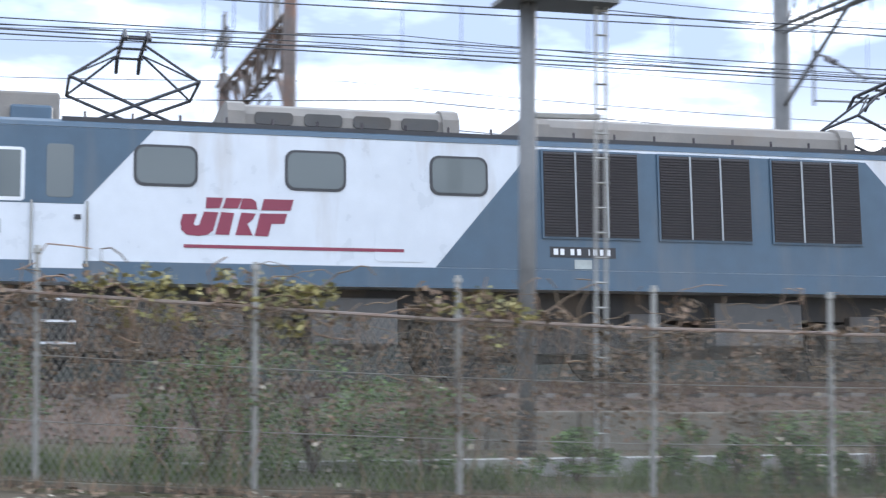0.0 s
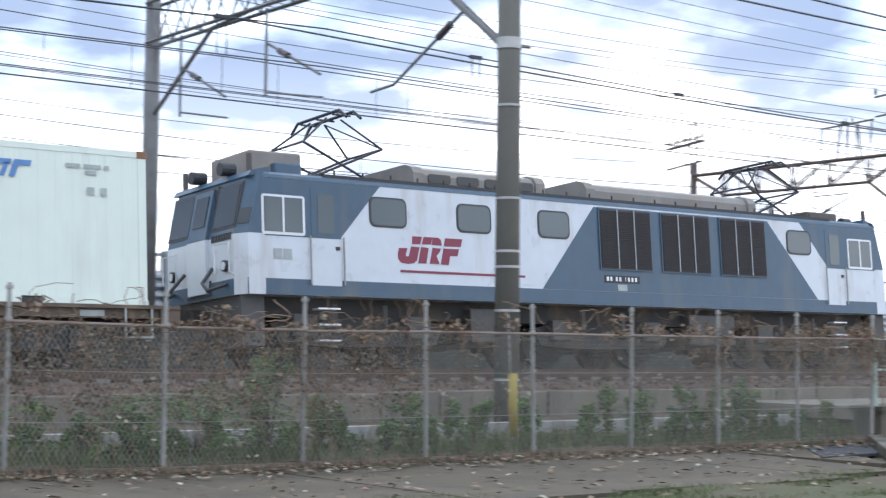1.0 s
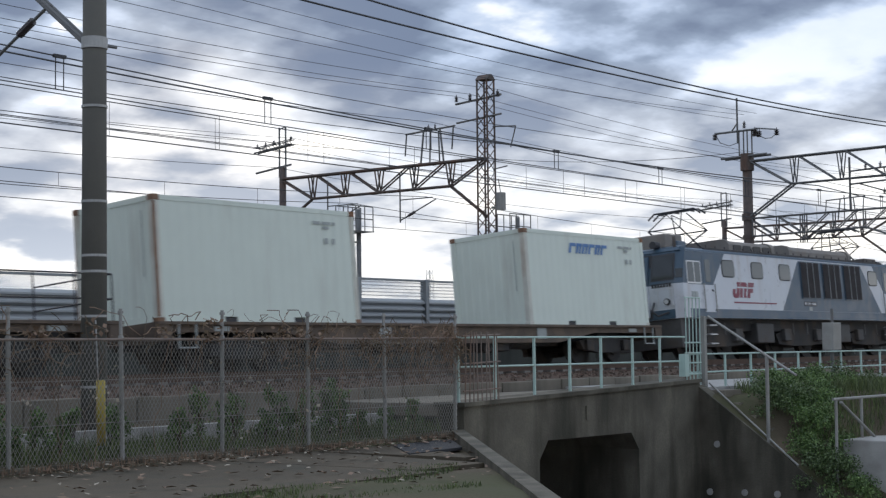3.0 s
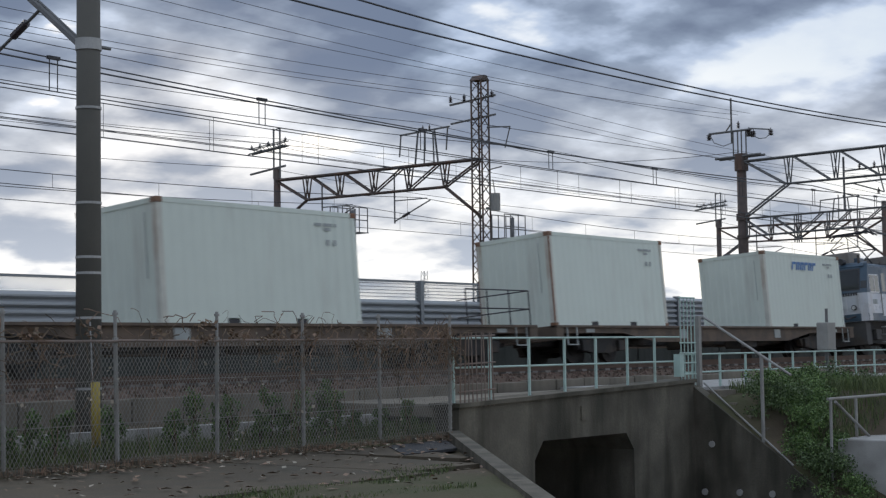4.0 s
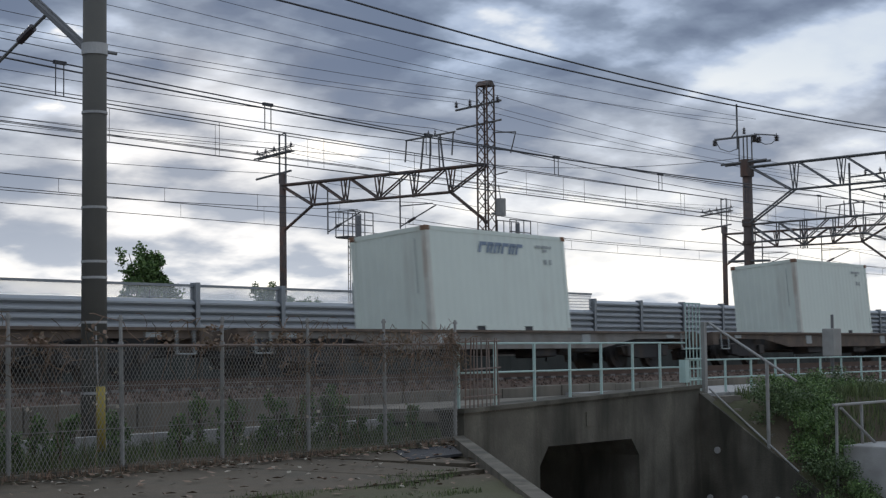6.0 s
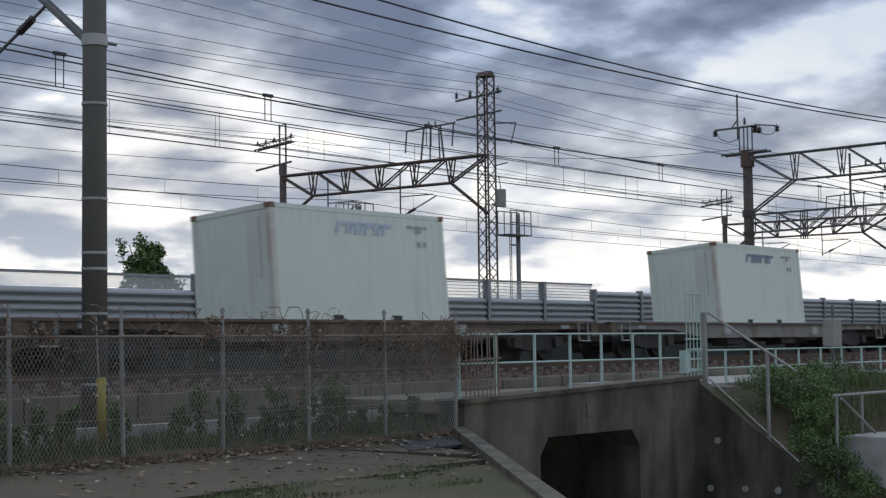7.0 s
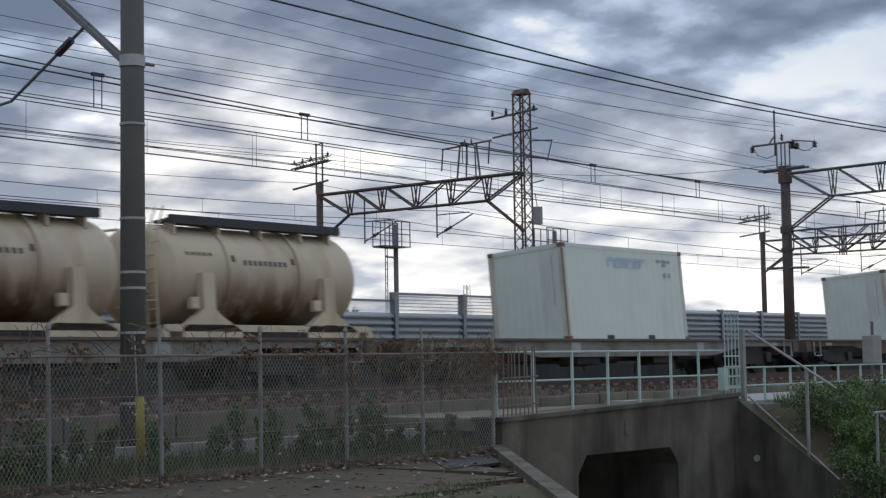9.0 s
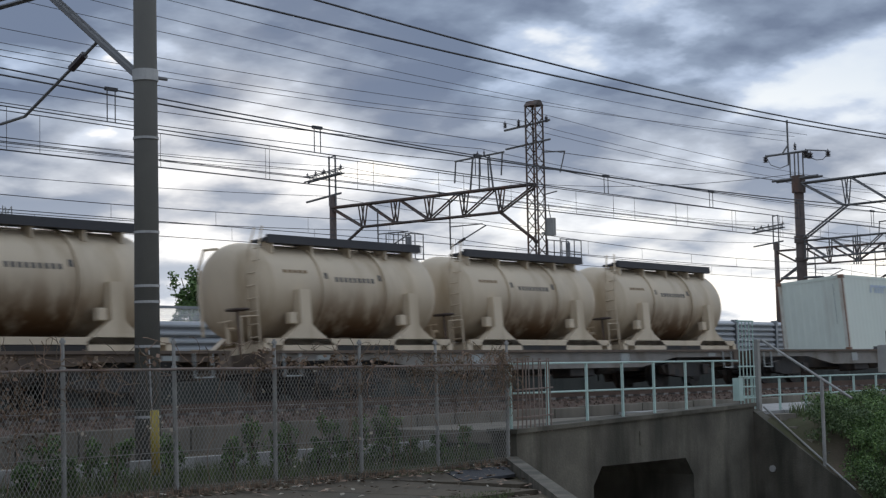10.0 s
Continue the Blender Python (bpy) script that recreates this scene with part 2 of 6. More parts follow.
M["dry"] = mat("dry_vine", (0.215, 0.15, 0.10), 0.85, var=0.4, rnd=0.4, bump=0)
M["bark"] = mat("bark", (0.09, 0.07, 0.05), 0.9, var=0.4)
M["yellow_leaf"] = mat("yellow_leaf", (0.26, 0.23, 0.085), 0.7, var=0.35, rnd=0.4, bump=0)
M["pale_leaf"] = mat("pale_leaf", (0.42, 0.37, 0.29), 0.8, var=0.3, rnd=0.3, bump=0)
M["concrete_mid"] = mat("concrete_mid", (0.24, 0.212, 0.172), 0.9, spec=0.25, var=0.25, scale=1.5, bump=0.3, dirt=(0.12, 0.11, 0.09), dirt_amt=0.4, streak=True)
# the darkest concrete: grey-green base with streaks of a still darker tone
M["mossy"] = mat("drab_concrete", (0.058, 0.062, 0.055), 0.9, var=0.4, scale=0.8, bump=0.3, dirt=(0.025, 0.03, 0.025), dirt_amt=0.5, streak=True)
# also the tree line's tone, a pale grey that paints in the haze
M["far"] = mat("far_wall_hazy_trees", (0.30, 0.31, 0.33), 0.8, var=0.2, scale=0.2)


def glass_mat(name="window_glass", col=(0.11, 0.125, 0.125, 1)):
    m = bpy.data.materials.new(name)
    m.use_nodes = True
    b = m.node_tree.nodes["Principled BSDF"]
    b.inputs["Base Color"].default_value = col
    b.inputs["Roughness"].default_value = 0.08
    b.inputs["Specular IOR Level"].default_value = 0.6
    return m


def clear_mat():
    m = bpy.data.materials.new("clear_panel")
    m.use_nodes = True
    nt = m.node_tree
    b = nt.nodes["Principled BSDF"]
    b.inputs["Base Color"].default_value = (0.80, 0.83, 0.84, 1)
    b.inputs["Roughness"].default_value = 0.12
    b.inputs["Alpha"].default_value = 0.28
    return m


M["glass"], M["clear"] = glass_mat(), clear_mat()
M["glass_dark"] = glass_mat("windscreen_glass", (0.025, 0.03, 0.033, 1))


# ---------------------------------------------------------------- mesh helpers
def part(name, bm, material, parent=None, label="", smooth=False):
    me = bpy.data.meshes.new(name)
    bm.to_mesh(me)
    bm.free()
    me.materials.append(M[material] if isinstance(material, str) else material)
    if smooth:
        for p in me.polygons:
            p.use_smooth = True
    ob = new(name, me)
    ob.parent = parent
    if label:
        tagged(ob, label)
    return ob


def shared(name, me, parent, m=None):
    ob = new(name, me)
    ob.parent = parent
    if m is not None:
        ob.matrix_basis = m
    return ob


def empty(name, m=None):
    ob = new(name)
    ob.empty_display_size = 0.2
    if m is not None:
        ob.matrix_basis = m
    return ob


def B():
    return bmesh.new()


def quad(bm, *pts):
    return bm.faces.new([bm.verts.new(p) for p in pts])


def box(bm, x0, x1, y0, y1, z0, z1, bev=0.0):
    v = [bm.verts.new(p) for p in ((x0, y0, z0), (x1, y0, z0), (x1, y1, z0), (x0, y1, z0), (x0, y0, z1), (x1, y0, z1), (x1, y1, z1), (x0, y1, z1))]
    fs = [bm.faces.new([v[i] for i in q]) for q in ((3, 2, 1, 0), (4, 5, 6, 7), (0, 1, 5, 4), (1, 2, 6, 5), (2, 3, 7, 6), (3, 0, 4, 7))]
    if bev:
        es = list({e for f in fs for e in f.edges})
        bmesh.ops.bevel(bm, geom=es, offset=bev, segments=2, profile=0.5, affect="EDGES")
    return bm


def tube(bm, p, q, r, n=6, r2=None, caps=True):
    p, q = Vector(p), Vector(q)
    d = (q - p).normalized()
    a = d.orthogonal().normalized()
    b = d.cross(a)
    r2 = r if r2 is None else r2
    ra, rb = [], []
    for i in range(n):
        t = 2 * math.pi * (i + 0.5) / n
        o = a * math.cos(t) + b * math.sin(t)
        ra.append(bm.verts.new(p + o * r)), rb.append(bm.verts.new(q + o * r2))
    for i in range(n):
        j = (i + 1) % n
        bm.faces.new((ra[i], ra[j], rb[j], rb[i]))
    if caps:
        bm.faces.new(ra[::-1]), bm.faces.new(rb)
    return bm


def path_tube(bm, pts, r, n=5):
    """One bent tube along pts."""
    pts = [Vector(p) for p in pts]
    rings = []
    for i, p in enumerate(pts):
        d = (pts[min(i + 1, len(pts) - 1)] - pts[max(i - 1, 0)]).normalized()
        ref = Vector((0, 0, 1)) if abs(d.z) < 0.9 else Vector((0, 1, 0))
        a = d.cross(ref).normalized()
        b = d.cross(a)
        rings.append([bm.verts.new(p + (a * math.cos(2 * math.pi * k / n) + b * math.sin(2 * math.pi * k / n)) * r) for k in range(n)])
    for u, v in zip(rings[:-1], rings[1:]):
        for k in range(n):
            j = (k + 1) % n
            bm.faces.new((u[k], u[j], v[j], v[k]))
    bm.faces.new(rings[0][::-1]), bm.faces.new(rings[-1])
    return bm


def prism(bm, prof, x0, x1, axis="x"):
    """A closed outline prof of (a, b) drawn out from x0 to x1 along an axis."""
    def at(x, a, b):
        return {"x": (x, a, b), "y": (a, x, b), "z": (a, b, x)}[axis]
    A = [bm.verts.new(at(x0, *p)) for p in prof]
    Bv = [bm.verts.new(at(x1, *p)) for p in prof]
    n = len(prof)
    for i in range(n):
        j = (i + 1) % n
        bm.faces.new((A[i], A[j], Bv[j], Bv[i]))
    bm.faces.new(A[::-1]), bm.faces.new(Bv)
    bmesh.ops.recalc_face_normals(bm, faces=bm.faces)
    return bm


def rounded(w0, w1, h0, h1, r, n=4):
    """A rounded rectangle outline."""
    out = []
    for cx, cy, s in ((w1 - r, h1 - r, 0), (w0 + r, h1 - r, 90), (w0 + r, h0 + r, 180), (w1 - r, h0 + r, 270)):
        for i in range(n + 1):
            t = radians(s + 90 * i / n)
            out.append((cx + r * math.cos(t), cy + r * math.sin(t)))
    return out


# ---------------------------------------------------------------- plan
TRACK_Y, CANT = 24.66, -4.5         # middle of the train's track, and its lean away from the viewer
FENCE_Y = 17.4
CUT_A, CUT_B = Vector((22.95, 17.4)), Vector((31.65, 17.4))   # the portal's two ends
CUT_D = Vector((-0.743, -0.669))                              # the way in which the cutting leaves it
CUT_LEN = 15.0
rng = random.Random(7)


CUT_END = 9.0       # depth of the cutting in y


def left_edge(y):
    return CUT_A.x - 1.11 * min(CUT_END, max(0.0, FENCE_Y - y))


def right_edge(y):
    return CUT_B.x - 0.22 * min(CUT_END, max(0.0, FENCE_Y - y))


def wing_top(y):
    return max(-4.3, -0.42 - 0.64 * max(0.0, FENCE_Y - y))


def in_cut(x, y):
    return FENCE_Y - CUT_END < y < FENCE_Y + 0.02 and left_edge(y) < x < right_edge(y)


def rise(x):
    """The path and the fence climb gently at their far end from the underpass."""
    return 0.0032 * max(0.0, 11.0 - max(x, -4.0)) ** 2


def lifted(ob):
    """Carry a mesh made along the level fence line up with the rising path."""
    for v in ob.data.vertices:
        v.co.z += rise(v.co.x)
    return ob


def ground_z(x, y):
    """Height of the ground sheet."""
    return level_z(y) + (rise(x) * max(0.0, min(1.0, (y - 8) / 4, (20.5 - y) / 1.5)) if y > 8 else 0.0)


def level_z(y):
    pts = [(-60, -1.35), (0, -1.2), (16.9, -1.12), (17.6, -1.0), (19.0, -0.95), (21.2, -0.72), (22.4, -0.52), (26.9, -0.40), (28.2, -0.5), (36, -0.6), (60, -0.8), (400, -1.2)]
    for (a, za), (b, zb) in zip(pts[:-1], pts[1:]):
        if y <= b:
            return za + (zb - za) * max(0.0, (y - a) / (b - a))
    return pts[-1][1]


# ---------------------------------------------------------------- ground
def build_ground():
    bm = B()
    xs = [-600, -200, -80, -40] + [-20 + 0.5 * i for i in range(86)] + [22.95, 31.65] + [32 + 0.5 * i for i in range(30)] + [50, 60, 80, 120, 200, 400, 900]
    ys = [-300, -60, -20] + [0.5 * i - 5 for i in range(44)] + [17.0, 17.4, 17.7] + [18.2 + 0.6 * i for i in range(18)] + [30, 34, 38, 45, 60, 100, 250, 900]
    grid = {}
    for i, x_col in enumerate(xs):
        for j, y in enumerate(ys):
            x = x_col
            if x <= CUT_A.x:
                x = x + (left_edge(y) - CUT_A.x) * max(0.0, min(1.0, (x + 10) / 30))
            elif x >= CUT_B.x:
                s = x - CUT_B.x
                x = x + (right_edge(y) - CUT_B.x) * max(0.0, 1 - s / 30)
            z = ground_z(x, y)
            if xs[i] >= CUT_B.x and 2 < y < FENCE_Y + 0.1:
                z = min(-0.6, wing_top(y) + 0.40 * (xs[i] - CUT_B.x))
            if -20 < x < 40 and y < 22:
                z += 0.05 * noise.noise((x * 0.6, y * 0.6, 0)) + (0.02 * noise.noise((x * 3, y * 3, 1)))
            if 13.4 < y < 17.35 and xs[i] <= CUT_A.x:
                z -= 0.06
            grid[i, j] = bm.verts.new((x, y, z))
    for i in range(len(xs) - 1):
        for j in range(len(ys) - 1):
            cy = (ys[j] + ys[j + 1]) / 2
            if not (xs[i] >= CUT_A.x - 0.01 and xs[i + 1] <= CUT_B.x + 0.01 and FENCE_Y - CUT_END < cy < FENCE_Y + 0.02):
                bm.faces.new((grid[i, j], grid[i + 1, j], grid[i + 1, j + 1], grid[i, j + 1]))
    tagged(part("ground", bm, "soil", smooth=True), "bare brown soil with patches of weeds", kind="structure")


def build_track(y0, name, rails=True):
    bm = B()
    for x0, x1 in ((-80, 300),):
        prism(bm, [(y0 - 2.7, -0.62), (y0 - 1.75, -0.21), (y0 + 1.75, -0.21), (y0 + 2.7, -0.62)], x0, x1)
    tagged(part("ballast_bed", bm, "ballast"), "brown stained ballast bed under the rails", kind="structure")
    lean = math.tan(radians(CANT))
    for s in (-0.55, 0.55):
        bm = B()
        dz = s * lean
        prism(bm, [(y0 + s - 0.035, -0.16 + dz), (y0 + s + 0.035, -0.16 + dz), (y0 + s + 0.033, 0 + dz), (y0 + s - 0.033, 0 + dz)], -80, 300)
        prism(bm, [(y0 + s - 0.065, -0.175 + dz), (y0 + s + 0.065, -0.175 + dz), (y0 + s + 0.065, -0.15 + dz), (y0 + s - 0.065, -0.15 + dz)], -80, 300)
        tagged(part("rail", bm, "rail"), "rusty brown steel running rail", kind="structure")
    bm = B()
    box(bm, -0.12, 0.12, -1.0, 1.0, -0.2, -0.02)
    me = bpy.data.meshes.new("sleeper")
    bm.to_mesh(me), bm.free()
    me.materials.append(M["sleeper"])
    bed = empty("sleeper_row")
    tagged(bed, "weathered concrete sleepers in the ballast", kind="structure")
    for i in range(140):
        shared("sleeper", me, bed, pose(-5 + 0.6 * i, y0, -0.17, CANT, 0, 0))


def build_stones():
    """Loose ballast on the shoulder towards the viewer."""
    bm = B()
    r = random.Random(3)
    vs, fs = [], []
    for _ in range(9000):
        x, y = r.uniform(-2, 60), r.uniform(21.6, 23.6)
        z = -0.62 + (min(y, TRACK_Y - 1.75) - (TRACK_Y - 2.7)) / 0.95 * 0.41 if y > TRACK_Y - 2.7 else ground_z(x, y)
        s = r.uniform(0.03, 0.07)
        k = len(vs)
        vs += [(x + r.uniform(-s, s) * 0.4 + dx * s, y + dy * s + r.uniform(-s, s) * 0.4, z + dz * s * 0.9 + 0.01) for dx, dy, dz in ((1, 0, 0), (-0.6, 0.8, 0), (-0.6, -0.8, 0), (0, 0, 1))]
        fs += [(k, k + 1, k + 3), (k + 1, k + 2, k + 3), (k + 2, k, k + 3)]
    me = bpy.data.meshes.new("ballast_stones")
    me.from_pydata(vs, [], fs)
    me.materials.append(M["stone"])
    bm.free()
    tagged(new("ballast_stones", me), "loose brown ballast stones on the track shoulder", "ballast", kind="stuff")


# ---------------------------------------------------------------- portal and cutting
def build_portal():
    y0, y1 = FENCE_Y - 0.05, FENCE_Y + 0.55
    top = -0.40
    wall = empty("wall_portal")
    tagged(wall, "stained grey concrete portal wall over an underpass", kind="structure")
    bm = B()
    ox0, ox1, ot, fl = 25.3, 29.0, -1.32, -4.6
    ch = 0.36
    # face around a chamfered opening
    prof = [(22.9, fl), (ox0, fl), (ox0, ot - ch), (ox0 + 0.3, ot), (ox1 - 0.3, ot), (ox1, ot - ch), (ox1, fl), (31.7, fl), (31.7, top + 0.06), (22.9, top - 0.18)]
    prism(bm, prof, y0, y1, "y")
    part("portal_face", bm, "concrete", wall)
    bm = B()
    prism(bm, [(22.85, top - 0.18), (31.7, top + 0.06), (31.7, top + 0.14), (22.85, top - 0.10)], y0 - 0.06, y1 + 0.05, "y")
    part("coping", bm, "concrete", wall)
    bm = B()
    prism(bm, [(26.95, -0.98), (27.15, -0.98), (27.15, -0.70), (26.95, -0.70)], y0 - 0.03, y0 + 0.01, "y")
    part("name_plate", bm, "concrete", wall)
    # the passage behind
    bm = B()
    for a, b in (((ox0, fl), (ox0, ot - ch)), ((ox0, ot - ch), (ox0 + 0.3, ot)), ((ox0 + 0.3, ot), (ox1 - 0.3, ot)), ((ox1 - 0.3, ot), (ox1, ot - ch)), ((ox1, ot - ch), (ox1, fl))):
        quad(bm, (a[0], y1 - 0.01, a[1]), (b[0], y1 - 0.01, b[1]), (b[0], 33, b[1]), (a[0], 33, a[1]))
    quad(bm, (ox0, 33, fl), (ox1, 33, fl), (ox1, 33, ot), (ox0, 33, ot))
    tagged(part("wall_passage", bm, "concrete"), "dark concrete lining of the underpass", kind="structure")
    bm = B()
    ye = FENCE_Y - CUT_END
    a2, b2 = Vector((left_edge(ye), ye)), Vector((right_edge(ye), ye))
    quad(bm, (CUT_A.x - 1, 33, fl + 0.02), (a2.x - 1, a2.y, fl + 0.02), (b2.x + 1, b2.y, fl + 0.02), (CUT_B.x + 1, 33, fl + 0.02))
    tagged(part("road", bm, "asphalt"), "dark asphalt lane in the cutting", kind="structure")
    # wing walls along the cutting
    bm = B()
    def wing(p, q, t0, t1, side):
        o = Vector((0.35 * side, 0))
        v = [(p.x, p.y, fl), (q.x, q.y, fl), (q.x, q.y, t1), (p.x, p.y, t0)]
        w = [(a + o.x, b + o.y, c) for a, b, c in v]
        V, W = [bm.verts.new(k) for k in v], [bm.verts.new(k) for k in w]
        bm.faces.new(V), bm.faces.new(W[::-1])
        for i in range(4):
            j = (i + 1) % 4
            bm.faces.new((V[i], W[i], W[j], V[j]))
    wing(CUT_A, a2, -0.98, -1.12, -1)
    tagged(part("wall_wing", bm, "concrete"), "low concrete kerb wall beside the cutting", kind="structure")
    bm = B()
    wing(CUT_B, Vector((right_edge(11.4), 11.4)), -0.40, wing_top(11.4) + 0.02, 1)
    bmesh.ops.recalc_face_normals(bm, faces=bm.faces)
    ww = tagged(part("wall_wing", bm, "concrete"), "sloping dark concrete wing wall with pale weep holes", kind="structure")
    # weep pipes
    for y, z in ((16.85, -1.70), (17.08, -2.76), (16.12, -2.72), (15.25, -2.70)):
        b2_ = B()
        tube(b2_, (right_edge(y) + 0.01, y, z), (right_edge(y) - 0.04, y, z), 0.075, 10)
        part("weep_pipe", b2_, "concrete_pale", ww)


# ---------------------------------------------------------------- railing on the portal
def build_railing():
    y = FENCE_Y + 0.1
    r = empty("railing", pose(0, 0, 0))
    tagged(r, "pale teal painted steel railing on the portal wall", "railing")
    for z in (0.68, 0.14):
        bm = B()
        tube(bm, (22.95, y, z), (31.3, y, z), 0.02, 8)
        part("rail_bar", bm, "teal", r)
    for x in (22.95, 24.08, 25.38, 26.63, 27.80, 29.05, 30.2):
        bm = B()
        box(bm, x - 0.022, x + 0.022, y - 0.022, y + 0.022, -0.58, 0.68)
        part("post", bm, "teal", r)
    r2 = empty("railing", pose(0, 0, 0))
    tagged(r2, "low pale teal railing beyond the gate frame", "railing")
    for z in (0.29, -0.12):
        bm = B()
        tube(bm, (31.5, y, z), (48.0, y, z), 0.02, 8)
        part("rail_bar", bm, "teal", r2)
    for i in range(13):
        x = 31.9 + 1.3 * i
        bm = B()
        box(bm, x - 0.022, x + 0.022, y - 0.022, y + 0.022, -0.62, 0.29)
        part("post", bm, "teal", r2)
    # tall narrow frame like a gate end
    g = empty("gate_frame")
    tagged(g, "tall narrow pale teal steel gate frame", "gate")
    for x in (31.2, 31.36, 31.52, 31.68, 31.84):
        bm = B()
        tube(bm, (x, y - 0.1, -0.42), (x, y - 0.1, 1.56), 0.014, 6)
        part("upright", bm, "teal", g)
    for z in (1.56, 0.55, 0.32, 0.1, -0.15):
        bm = B()
        tube(bm, (31.15, y - 0.1, z), (31.87, y - 0.1, z), 0.018, 6)
        part("crossbar", bm, "teal", g)
    bm = B()
    box(bm, 31.0, 31.18, y - 0.18, y - 0.02, -0.2, 0.3)
    part("latch_box", bm, "teal", g)
    bm = B()
    box(bm, 31.93, 32.05, y - 0.16, y - 0.06, -0.45, 1.15)
    part("end_post", bm, "galv", g, "grey galvanised end post")
    # stair handrail that slopes towards the viewer
    s = empty("handrail")
    tagged(s, "grey steel stair handrail sloping down the bank", "handrail")
    a, b = Vector((31.95, 17.25, 1.14)), Vector((31.05, 14.7, -0.17))
    d = (b - a)
    bm = B()
    tube(bm, a, b, 0.028, 8)
    part("rail_bar", bm, "galv", s)
    bm = B()
    tube(bm, a + Vector((0, 0, -1.5)), b + Vector((0, 0, -1.9)), 0.022, 8)
    part("rail_bar", bm, "galv", s)
    for k in (0.68,):
        p = a + d * k
        bm = B()
        tube(bm, p, p + Vector((0, 0, -1.95)), 0.04, 8)
        part("post", bm, "galv", s)
    s = empty("handrail")
    tagged(s, "grey pipe railing by the pale concrete block", "handrail")
    for p, q in (((31.3, 14.0, -0.68), (34.6, 14.0, -0.68)), ((31.45, 13.9, -0.74), (33.3, 13.9, -1.6)), ((31.45, 14.0, -0.66), (31.4, 14.0, -2.6)), ((32.75, 14.0, -0.66), (32.75, 14.0, -1.6))):
        bm = B()
        tube(bm, p, q, 0.032, 8)
        part("rail_bar", bm, "galv", s)
    bm = B()
    box(bm, 31.95, 35.5, 12.4, 14.1, -4.2, -1.55, 0.03)
    tagged(part("concrete_block", bm, "concrete_pale"), "pale rough concrete block on the bank", "concrete block")
    # slabs stepping down behind the wing wall
    st = empty("pavement_steps")
    tagged(st, "worn concrete steps behind the wing wall", kind="structure")
    for i in range(8):
        yy = 17.3 - 0.42 * i
        bm = B()
        box(bm, right_edge(yy) + 0.36, right_edge(yy) + 1.15, yy - 0.42, yy, wing_top(yy) - 0.4, wing_top(yy - 0.1) + 0.02)
        part("step", bm, "concrete_mid", st)
    # rusty cage at the end of the fence
    c = empty("fence_end_cage")
    tagged(c, "rusty bent cage of bars at the fence end", "cage")
    for i in range(9):
        x = 22.95 + 0.13 * i
        bm = B()
        tube(bm, (x, y - 0.15, -0.58), (x + rng.uniform(-0.03, 0.03), y - 0.15 + rng.uniform(-0.05, 0.05), 0.78), 0.014, 5)
        part("bar", bm, "fence_rail", c)
    for z in (-0.3, 0.2, 0.7):
        bm = B()
        tube(bm, (22.9, y - 0.15, z), (24.05, y - 0.15, z + 0.03), 0.016, 5)
        part("crossbar", bm, "fence_rail", c)
    # grey cabinet on a post
    k = empty("relay_box", pose(39.6, FENCE_Y + 0.3, 0))
    tagged(k, "small grey steel cabinet on a post by the railing", "cabinet")
    bm = B()
    box(bm, -0.26, 0.26, -0.16, 0.16, 0.32, 1.05, 0.02)
    part("cabinet_body", bm, "galv", k)
    bm = B()
    tube(bm, (0, 0, -0.6), (0, 0, 0.33), 0.05, 8)
    part("post", bm, "mast_grey", k)
    bm = B()
    tube(bm, (0.05, 0, 1.04), (0.05, 0, 1.42), 0.04, 8)
    part("conduit", bm, "mast_grey", k)


# ---------------------------------------------------------------- chain-link fence
POST_X = [-1.0, 1.0, 3.0, 5.0, 7.05, 9.05, 11.05, 13.02, 14.95, 16.92, 18.83, 20.74, 22.72]


